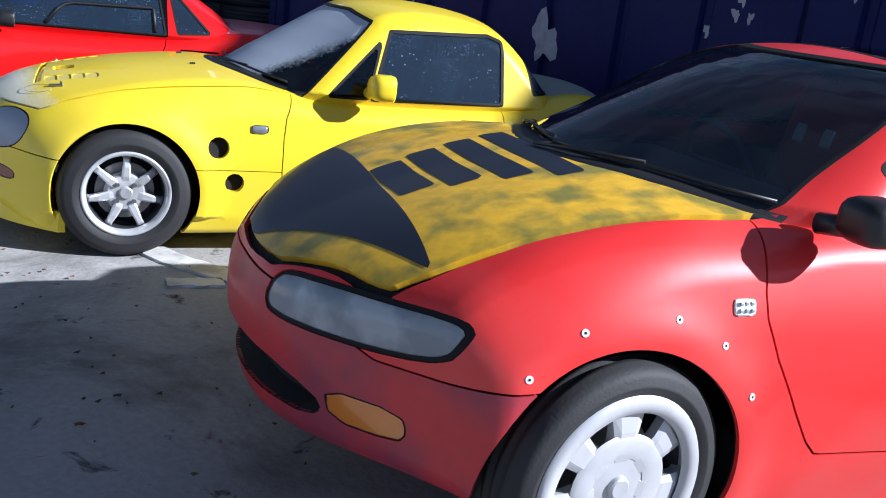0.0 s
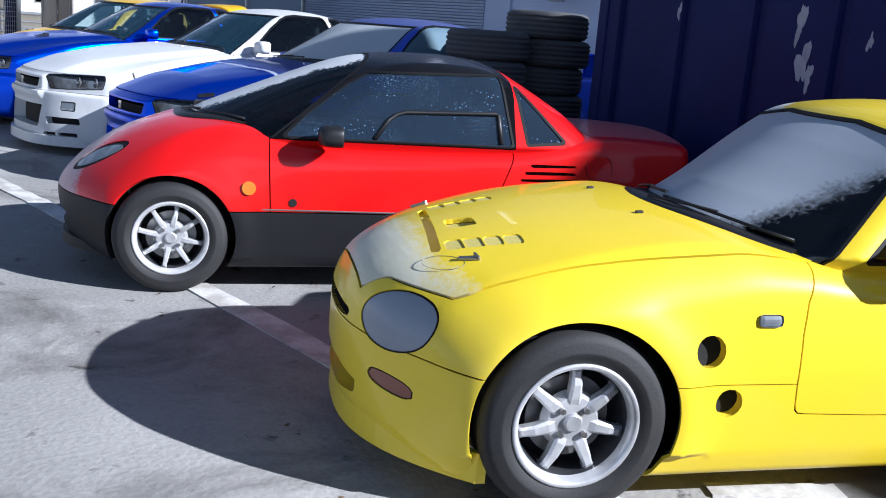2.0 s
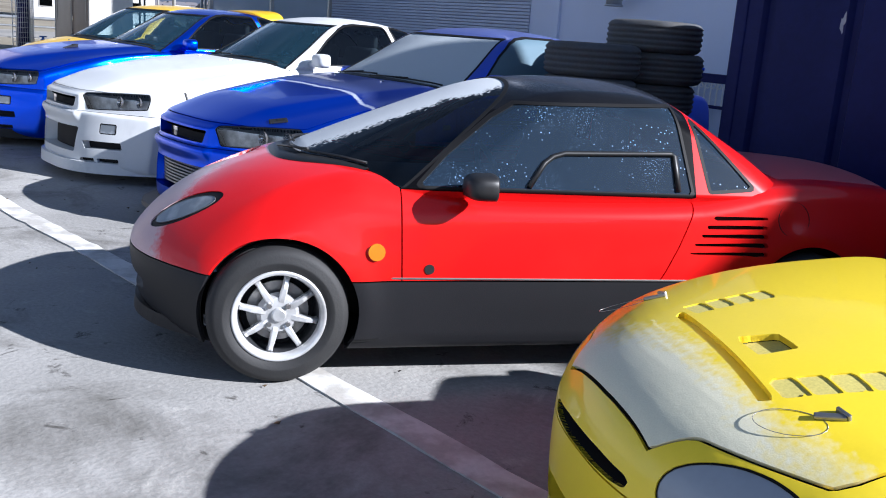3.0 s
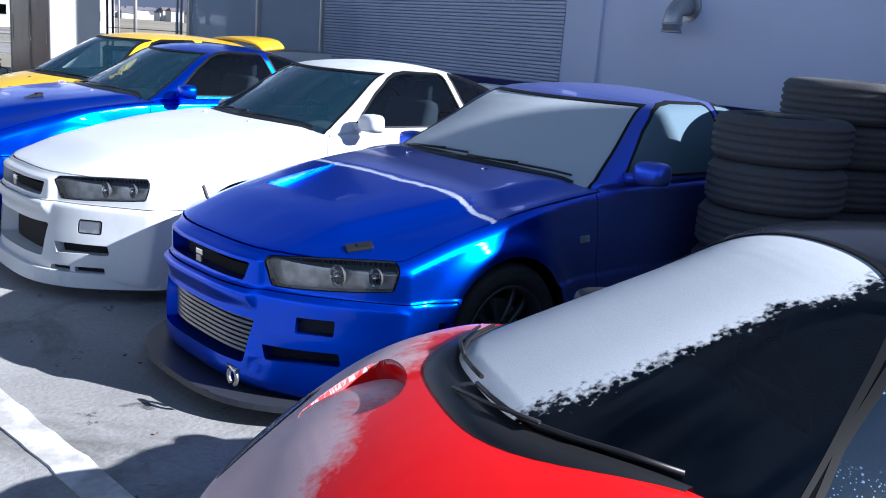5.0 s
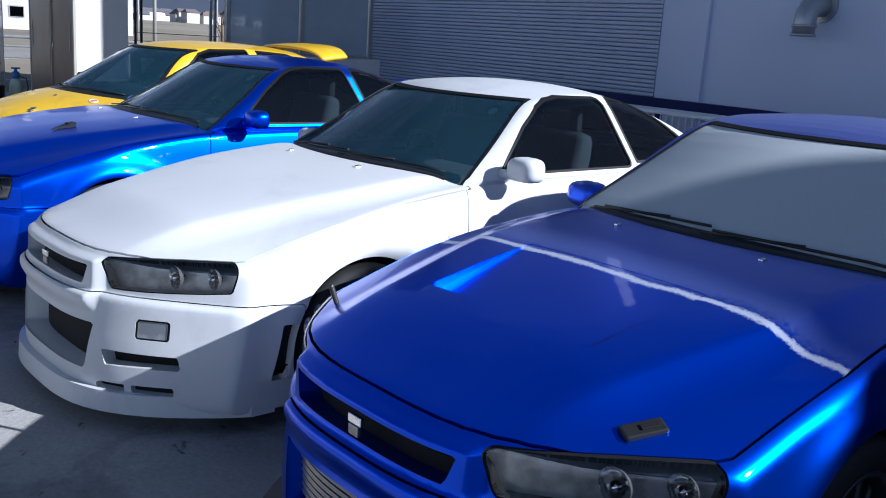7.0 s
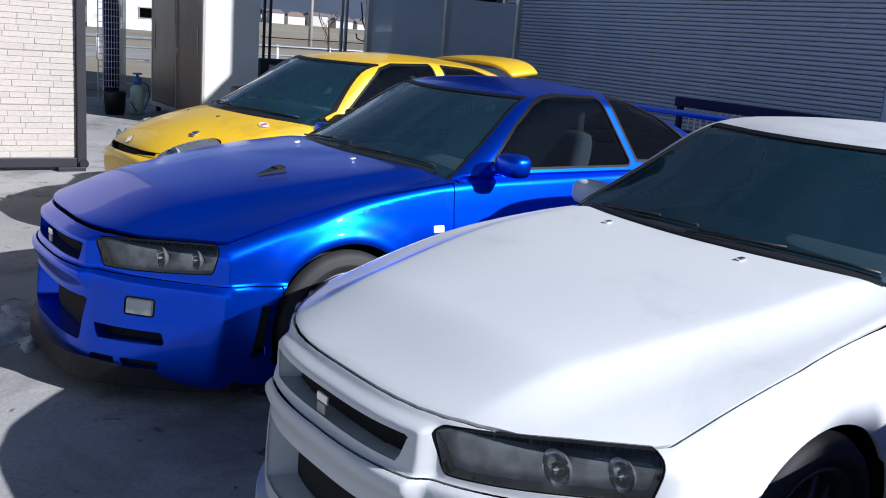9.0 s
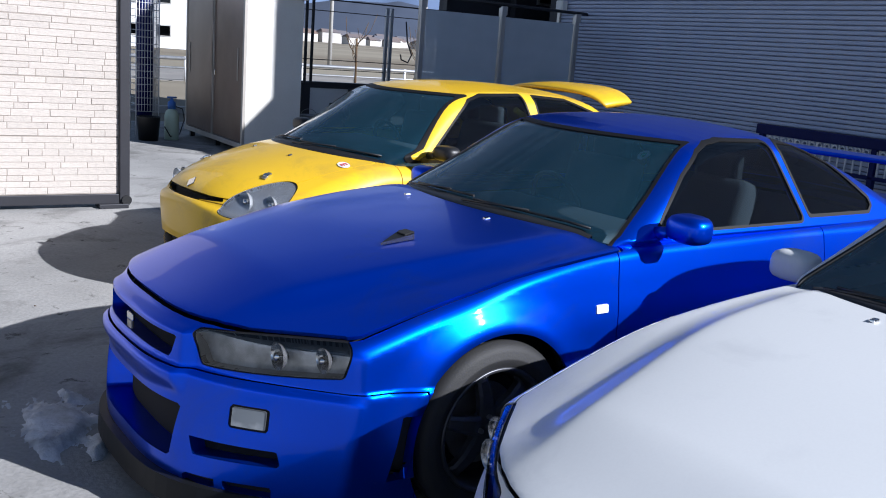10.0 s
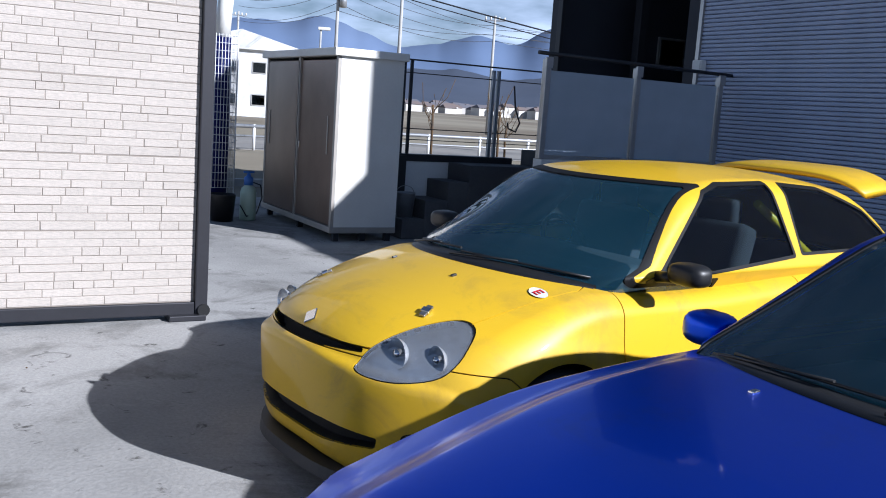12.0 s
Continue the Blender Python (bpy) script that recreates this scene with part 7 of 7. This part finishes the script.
for a, b in ((9.27, 10.44), (10.54, 11.74)):
    pane = part("glass_panel", span((a, 21.80, 1.2), (b, 21.812, 2.12), 0.002), M_FROSTED, gf_)
    part("bottom_rail", span((a - 0.015, 21.785, 1.155), (b + 0.015, 21.827, 1.2), 0.004), M_ALU, pane)
ent = thing("entrance_block", "dark clad entrance porch with a small window", "entrance", (12, 25, 1.15))
ent.matrix_world = Matrix.Identity(4)
part("wall", span((11.31, 24.6, 1.15), (15.5, 24.8, 7.0)), M_ENTRANCE, ent)
part("corner_trim", span((11.27, 24.5, 1.15), (11.33, 24.6, 7.0), 0.006), M_BLACK_STEEL, ent)
part("post", span((12.26, 23.95, 1.15), (12.40, 24.09, 7.0), 0.006), M_DARK_STEEL, ent)
part("roof", span((11.3, 22.72, 6.9), (15.5, 24.8, 7.1)), M_ENTRANCE, ent)
part("side_wall", span((15.4, 22.72, 1.15), (15.6, 24.6, 7.0)), M_ENTRANCE, ent)
win = part("window", span((13.18, 24.57, 2.5), (13.72, 24.61, 2.95), 0.004), M_ALU, ent)
part("pane", span((13.22, 24.56, 2.54), (13.68, 24.572, 2.91)), M_TINT, win)
slab("platform_entrance", 3.5, 2.2, 1.15, (13.75, 23.75, 0.575), M_WHITE_RENDER, "white rendered entrance platform")
sw = thing("meter_box", "pale plastic box on the siding's edge", "box", (11.9, 22.35, 2.3))
part("box_body", box(0.09, 0.16, 0.16, (0.02, -0.02, 0.08), 0.01), M_SHED_SIDE, sw)
part("box_lid", box(0.012, 0.13, 0.13, (-0.032, -0.02, 0.08), 0.004), M_SHED_SIDE, sw)

# ---------------------------------------------------------------- storage shed
shed = thing("storage_shed", "steel storage shed with two brown sliding doors", "shed", (7.4, 23.3, 0))
part("side_panel", span((0.03, 0.0, 0.12), (0.83, 0.02, 2.15), 0.003), M_SHED_SIDE, shed)
part("rear_panel", span((0.81, 0.02, 0.12), (0.83, 2.55, 2.15)), M_SHED_SIDE, shed)
part("side_panel", span((0.03, 2.53, 0.12), (0.81, 2.55, 2.15)), M_SHED_SIDE, shed)
part("base_frame", span((-0.02, -0.01, 0.10), (0.83, 2.56, 0.17), 0.006), M_SHED_TRIM, shed)
for y0 in (0.0, 1.24, 2.49):
    part("front_post", span((-0.01, y0, 0.16), (0.03, y0 + 0.06, 2.14), 0.004), M_SHED_TRIM, shed)
for y0, x0 in ((0.06, 0.012), (1.26, -0.004)):
    d = part("door", span((x0, y0, 0.18), (x0 + 0.022, y0 + 1.23, 2.1), 0.004), M_SHED_DOOR, shed)
    hy = y0 + (0.2 if y0 < 1 else 1.08)
    part("door_handle", span((x0 - 0.008, hy, 1.0), (x0 + 0.002, hy + 0.03, 1.45), 0.003), M_SHED_TRIM, d)
    part("door_edge", span((x0 - 0.006, y0 + (0.0 if y0 > 1 else 1.20), 0.18), (x0 + 0.001, y0 + (0.03 if y0 > 1 else 1.23), 2.1), 0.002), M_SHED_TRIM, d)
part("lock", span((-0.002, 1.18, 1.02), (0.012, 1.215, 1.1), 0.003), M_CHROME, shed)
part("roof", span((-0.07, -0.05, 2.14), (0.87, 2.6, 2.23), 0.012), M_SHED_SIDE, shed)
for x in (0.08, 0.42, 0.75):
    for y in (0.06, 1.25, 2.45):
        part("foot", span((x - 0.035, y - 0.035, 0.0), (x + 0.035, y + 0.035, 0.10), 0.006), M_DARK_STEEL, shed)

# sprayer, bin, wire cage
spray = thing("garden_sprayer", "pale green pump sprayer with a blue top", "sprayer", (6.99, 25.2, 0))
v, f = spun([(0.0, 0.0), (0.10, 0.0), (0.105, 0.02), (0.105, 0.36), (0.09, 0.42), (0.045, 0.46), (0.045, 0.47), (0.0, 0.47)], 24)
part("tank", mesh_from("tank", [(x, z, y) for x, y, z in v], f, M_BOTTLE, True), None, spray)
v, f = spun([(0.0, 0.46), (0.06, 0.46), (0.06, 0.56), (0.03, 0.58), (0.018, 0.62), (0.0, 0.62)], 20)
pump = part("pump_cap", mesh_from("pump_cap", [(x, z, y) for x, y, z in v], f, M_BLUE_PLASTIC, True), None, spray)
part("pump_handle", rod([(-0.07, 0, 0.63), (0.07, 0, 0.63)], 0.014, 8), M_BLUE_PLASTIC, pump)
part("hose", rod([(0.05, 0.0, 0.5), (0.17, 0.02, 0.46), (0.2, 0.03, 0.3), (0.13, 0.03, 0.08), (-0.05, -0.12, 0.06), (-0.12, -0.05, 0.2)], 0.009, 6), M_BLACK, spray)
bin_ = thing("metal_bucket", "grey metal bucket standing on a step", "bucket", (8.56, 23.72, 0.25))
v, f = spun([(0.0, 0.005), (0.09, 0.005), (0.09, 0.0), (0.095, 0.0), (0.125, 0.30), (0.132, 0.305), (0.122, 0.31), (0.1, 0.02), (0.0, 0.02)], 28)
part("pail", mesh_from("pail", [(x, z, y) for x, y, z in v], f, M_DUCT, True), None, bin_)
part("bail", rod([(0.128 * math.cos(a), 0.02, 0.29 + 0.1 * math.sin(a)) for a in np.linspace(0, math.pi, 14)], 0.004, 6), M_STEEL, bin_)
cage = thing("wire_cage", "tall white wire cage round a dark wrapped pole", "cage", (6.73, 25.75, 0))
part("wrapped_pole", rod([(0, 0, 0.3), (0.01, 0, 1.0), (-0.01, 0, 1.8), (0, 0, 2.36)], 0.12, 14), M_NAVY, cage)
part("pole_cap", rod([(0, 0, 2.36), (0.02, 0, 2.7), (0.05, 0, 3.0)], 0.1, 12), M_SHED_SIDE, cage)
for k in range(9):
    part("upright_wire", rod([(-0.17 + 0.0425 * k, -0.17, 0.38), (-0.17 + 0.0425 * k, -0.17, 2.4)], 0.0045, 5), M_WHITE_WIRE, cage)
for k in range(7):
    part("upright_wire", rod([(0.17, -0.13 + 0.05 * k, 0.38), (0.17, -0.13 + 0.05 * k, 2.4)], 0.0045, 5), M_WHITE_WIRE, cage)
for k in range(21):
    z = 0.38 + 0.1 * k
    part("hoop_wire", rod([(-0.17, -0.17, z), (0.17, -0.17, z), (0.17, 0.17, z), (-0.17, 0.17, z), (-0.17, -0.17, z)], 0.004, 5), M_WHITE_WIRE, cage)
for x, y in ((-0.17, -0.17), (0.17, -0.17), (0.17, 0.17), (-0.17, 0.17)):
    part("corner_leg", rod([(x, y, 0.0), (x, y, 2.42)], 0.009, 6), M_WHITE_WIRE, cage)
tub = thing("black_tub", "dark plastic tub beside the wire cage", "tub", (6.62, 25.1, 0))
v, f = spun([(0.0, 0.004), (0.13, 0.004), (0.14, 0.0), (0.17, 0.34), (0.18, 0.35), (0.165, 0.35), (0.13, 0.02), (0.0, 0.02)], 24)
part("tub_body", mesh_from("tub_body", [(x, z, y) for x, y, z in v], f, M_BLACK, True), None, tub)

# ---------------------------------------------------------------- distance
def aim(az, dist):
    return 2.6 + dist * math.sin(radians(az)), 13.2 + dist * math.cos(radians(az))


def range_mesh(name, dist, heights, az0, az1, mat, label, rough, seed):
    """A far mountain range as a ridge with slopes on either side."""
    r = random.Random(seed)
    n, v, f = 160, [], []
    hs = curve([(i / (len(heights) - 1), h) for i, h in enumerate(heights)])
    ph = [r.uniform(0, 6.28) for _ in range(6)]
    for i in range(n + 1):
        t = i / n
        az = az0 + (az1 - az0) * t
        low = float(hs(np.array(t)))
        el = low + rough * sum(math.sin((4 + 5 * k) * t * 6.28 + ph[k]) / (k + 1) for k in range(6))
        for d, q in ((0.86, -0.004), (0.92, 0.42), (0.97, 0.75), (1.0, 1.0), (1.1, 0.4)):
            x, y = aim(az, dist * d)
            v.append((x, y, max(-0.3, dist * math.tan(radians(el if q == 1.0 else low)) * q)))
    for i in range(n):
        for k in range(4):
            a = 5 * i + k
            f.append((a, a + 5, a + 6, a + 1))
    ob = new(name, mesh_from(name, v, f, mat, True))
    return tagged(ob, label, "", "", "structure")


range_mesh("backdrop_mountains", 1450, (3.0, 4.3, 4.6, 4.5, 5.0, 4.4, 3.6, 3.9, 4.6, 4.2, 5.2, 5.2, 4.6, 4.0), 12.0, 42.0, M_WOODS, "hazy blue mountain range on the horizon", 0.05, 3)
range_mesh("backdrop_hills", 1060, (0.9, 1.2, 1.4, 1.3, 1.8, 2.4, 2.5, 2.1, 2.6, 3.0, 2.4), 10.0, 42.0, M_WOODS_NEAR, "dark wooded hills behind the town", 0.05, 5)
tv, tf, rv, rf = [], [], [], []
for k in range(750):
    d = rnd.uniform(420, 880)
    x, y = aim(rnd.uniform(13, 42), d)
    sx, sy, h = rnd.uniform(5, 10), rnd.uniform(5, 8), rnd.uniform(2.2, 4.8)
    b = len(tv)
    tv += [(x + i * sx / 2, y + j * sy / 2, z) for z in (-0.03, h) for i, j in ((-1, -1), (1, -1), (1, 1), (-1, 1))]
    tf += [(b, b + 1, b + 5, b + 4), (b + 1, b + 2, b + 6, b + 5), (b + 2, b + 3, b + 7, b + 6), (b + 3, b, b + 4, b + 7)]
    b = len(rv)
    rv += [(x + i * sx * 0.54, y + j * sy * 0.56, h) for i, j in ((-1, -1), (1, -1), (1, 1), (-1, 1))] + [(x - sx * 0.4, y, h + 1.5), (x + sx * 0.4, y, h + 1.5)]
    rf += [(b, b + 1, b + 5, b + 4), (b + 1, b + 2, b + 5), (b + 2, b + 3, b + 4, b + 5), (b + 3, b, b + 4), (b + 3, b + 2, b + 1, b)]
town = thing("town", "far town of small pale houses", "town", (0, 0, 0))
town["kind"] = "stuff"
part("house_walls", mesh_from("house_walls", tv, tf, M_TOWN), None, town)
part("house_roofs", mesh_from("house_roofs", rv, rf, M_TILE_ROOF), None, town)

# white works building beyond the road
fac = thing("works_building", "white two-storey works building with dark windows", "building", (*aim(17.6, 76), 0), -17)
part("wall", span((-6.0, 0, 0), (4.5, 12, 5.2)), M_WHITE_RENDER, fac)
bm = bmesh.new()
pr = [(-6.3, 5.2), (-0.8, 6.7), (4.8, 5.2)]
vv = [[bm.verts.new((x, y, z)) for x, z in pr] for y in (-0.3, 12.3)]
bm.faces.new(vv[0])
bm.faces.new(vv[1][::-1])
for a in range(3):
    bm.faces.new((vv[0][a], vv[1][a], vv[1][(a + 1) % 3], vv[0][(a + 1) % 3]))
part("roof", bm, M_WHITE_RENDER, fac)
for x in (-4.5, -2.2, 0.1, 2.4):
    for z in (0.9, 3.4):
        w = part("window", span((x, -0.05, z), (x + 1.1, 0.02, z + 0.9), 0.01), M_POLE, fac)
        part("pane", span((x + 0.08, -0.07, z + 0.08), (x + 1.02, -0.055, z + 0.82)), M_TINT, w)


def utility_pole(az, dist, h, arms):
    at = aim(az, dist)
    p = thing("utility_pole", "grey concrete utility pole with steel crossarms" if arms else "plain grey concrete utility pole", "pole", (*at, 0), -az, "utility poles")
    v, f = spun([(0.0, 0.0), (0.13, 0.0), (0.085, h), (0.0, h)], 12)
    part("shaft", mesh_from("shaft", [(x, z, y) for x, y, z in v], f, M_POLE, True), None, p)
    for k in range(arms):
        z = h - 0.4 - 0.75 * k
        arm = part("crossarm", span((-0.75, -0.06, z), (0.75, 0.02, z + 0.09), 0.01), M_DUCT, p)
        for x in (-0.68, -0.3, 0.3, 0.68):
            part("insulator", rod([(x, -0.02, z + 0.09), (x, -0.02, z + 0.3)], 0.06, 8), M_SHED_SIDE, arm)
    if arms > 1:
        part("transformer", rod([(0.33, -0.1, h - 3.4), (0.33, -0.1, h - 2.5)], 0.24, 12), M_DUCT, p)
    return (*at, h)


p1 = utility_pole(22.6, 62, 11.0, 4)
utility_pole(26.4, 58, 10.5, 0)
p3 = utility_pole(31.9, 70, 8.6, 1)
p0 = utility_pole(16.7, 90, 9.2, 1)
lamp_at = aim(21.7, 60)
lamp = thing("street_lamp", "pale street lamp on a thin steel pole", "street lamp", (*lamp_at, 0), -21.7)
part("pole", rod([(0, 0, 0), (0, 0, 6.0)], 0.06, 8), M_POLE, lamp)
part("lamp_head", box(0.75, 0.3, 0.18, (0.2, 0, 6.05), 0.04), M_SHED_SIDE, lamp)


def wire(a, b, za, zb, sag, r=0.016):
    pts = [(a[0] + (b[0] - a[0]) * t, a[1] + (b[1] - a[1]) * t, za + (zb - za) * t - 4 * sag * t * (1 - t)) for t in np.linspace(0, 1, 15)]
    w = part("power_line", rod(pts, r, 5), M_BLACK_STEEL)
    tagged(w, "thin black overhead power line sagging between poles", "cable", "power lines")


far_l, far_r = p0, aim(50, 85)
for z1, z2, sg in ((10.2, 7.6, 0.5), (9.4, 7.9, 0.7), (8.7, 7.2, 0.6), (7.9, 6.8, 0.8), (7.4, 7.3, 0.5)):
    wire(far_l, p1, z1 + 1.0, z1, sg)
    wire(p1, p3, z1, z2, sg)
    wire(p3, far_r, z2, z1, sg)
p4, p5 = utility_pole(12, 40, 9.0, 1), utility_pole(42, 38, 5.0, 1)
wire(p4, p5, 8.6, 4.1, 0.3, 0.03)
wire(p4, p5, 8.4, 3.85, 0.3, 0.02)

# guard rail and wire fence along the road
gr = thing("guard_rail", "white steel guard rail along the road", "guard rail", (0, 0, 0))
part("beam", rod([(-20, 41.0, 0.72), (80, 41.0, 0.72)], 0.06, 8), M_DUCT, gr)
part("beam", rod([(-20, 41.0, 0.42), (80, 41.0, 0.42)], 0.035, 8), M_DUCT, gr)
for x in np.arange(-2, 50, 2.0):
    part("post", rod([(x, 41.0, 0), (x, 41.0, 0.78)], 0.05, 8), M_WHITE_WIRE, gr)
slab("kerb", 120, 0.2, 0.16, (20, 30.0, 0.03), M_POLE, "pale concrete kerb at the yard's edge")
for k in range(9):
    x, y = 12.5 + 2.2 * k + rnd.uniform(-0.5, 0.5), 36 + rnd.uniform(-3, 12)
    tr = thing("bare_tree", "small bare winter tree beside the road", "tree", (x, y, 0), 40 * k, "bare trees by the road")
    bm = bmesh.new()
    hgt = rnd.uniform(1.6, 2.6)
    part("trunk", rod([(0, 0, -0.03), (0.03, 0, hgt * 0.4), (0, 0.03, hgt * 0.7)], 0.04, 6), M_LEAF, tr)
    for q in range(9):
        a, z0, ln = q * 2.4, hgt * rnd.uniform(0.35, 0.7), rnd.uniform(0.5, 1.0)
        part("limb", rod([(0.01, 0.01, z0), (0.4 * ln * math.cos(a), 0.4 * ln * math.sin(a), z0 + 0.45 * ln), (0.6 * ln * math.cos(a + 0.3), 0.6 * ln * math.sin(a + 0.3), z0 + ln)], 0.009, 5), M_LEAF, tr)

# ---------------------------------------------------------------- stone-faced sliding panel, with its pieces last
panel = thing("sliding_panel", "cream stacked-stone panel in a dark steel frame", "wall panel", (5.05, 19.85, 0))
PX0 = -9.0
part("backing", span((PX0 - 5.05, 0.012, 0.12), (-0.085, 0.09, 2.95)), M_MORTAR, panel)
part("end_post", span((-0.09, -0.03, 0.02), (0.0, 0.1, 3.0), 0.008), M_DARK_STEEL, panel)
part("bottom_rail", span((PX0 - 5.05, -0.02, 0.035), (-0.09, 0.1, 0.125), 0.006), M_DARK_STEEL, panel)
part("top_rail", span((PX0 - 5.05, -0.02, 2.94), (-0.09, 0.1, 3.03), 0.006), M_DARK_STEEL, panel)
part("foot", span((-0.28, -0.08, 0.0), (-0.02, 0.12, 0.04), 0.006), M_DARK_STEEL, panel)
part("foot", span((-4.2, -0.08, 0.0), (-3.9, 0.12, 0.04), 0.006), M_DARK_STEEL, panel)
part("roller", rod([(-0.03, -0.05, 0.07), (-0.03, 0.05, 0.07)], 0.045, 12), M_BLACK, panel)
wedge = [(0, 0.0, 0.0), (1, 0.0, 0.0), (1, 0.0, 1), (0, 0.0, 1), (0.012, -1, 0.06), (0.988, -1, 0.06), (0.988, -0.9, 0.94), (0.012, -0.9, 0.94)]
brick = [mesh_from("stone", [(x, y * q, z) for x, y, z in wedge], [(4, 5, 6, 7), (0, 1, 5, 4), (1, 2, 6, 5), (2, 3, 7, 6), (3, 0, 4, 7)], M_STONE) for q in (0.8, 1.0, 1.2)]
rest_v, rest_f = [], []
z, row = 0.13, 0
while z < 2.92:
    seam = row % 9 == 8
    h = 0.054 if row % 3 else 0.062
    x = -0.09
    while x > PX0 - 5.04:
        ln = rnd.choice((0.13, 0.2, 0.26, 0.33, 0.4)) * rnd.uniform(0.85, 1.15)
        out = 0.0025 + 0.0035 * rnd.random()
        x1 = max(x - ln, PX0 - 5.05)
        hh = h - 0.003
        if x > -1.85 and z < 2.62:
            ob = new("stone", brick[rnd.randrange(3)])
            ob.parent = panel
            ob.matrix_local = Matrix.Translation((x1 + 0.002, 0.012, z)) @ Matrix.Diagonal((x - x1 - 0.004, out, hh, 1))
        else:
            b = len(rest_v)
            rest_v += [(x1 + 0.002 + px * (x - x1 - 0.004), 0.012 + py * out, z + pz * hh) for px, py, pz in wedge]
            rest_f += [tuple(b + i for i in q) for q in ((4, 5, 6, 7), (0, 1, 5, 4), (1, 2, 6, 5), (2, 3, 7, 6), (3, 0, 4, 7))]
        x = x1
    z += h + (0.006 if seam else 0.0)
    row += 1
rest = part("stone_rows", mesh_from("stone_rows", rest_v, rest_f, M_STONE), None, panel)
rest["kind"] = "stuff"
for k in range(int(4.97 / 0.052)):
    ob = new("siding_board", board)
    ob.parent = siding
    ob.matrix_local = Matrix.Translation((12.0, 15.76, 0.02 + 0.052 * k))
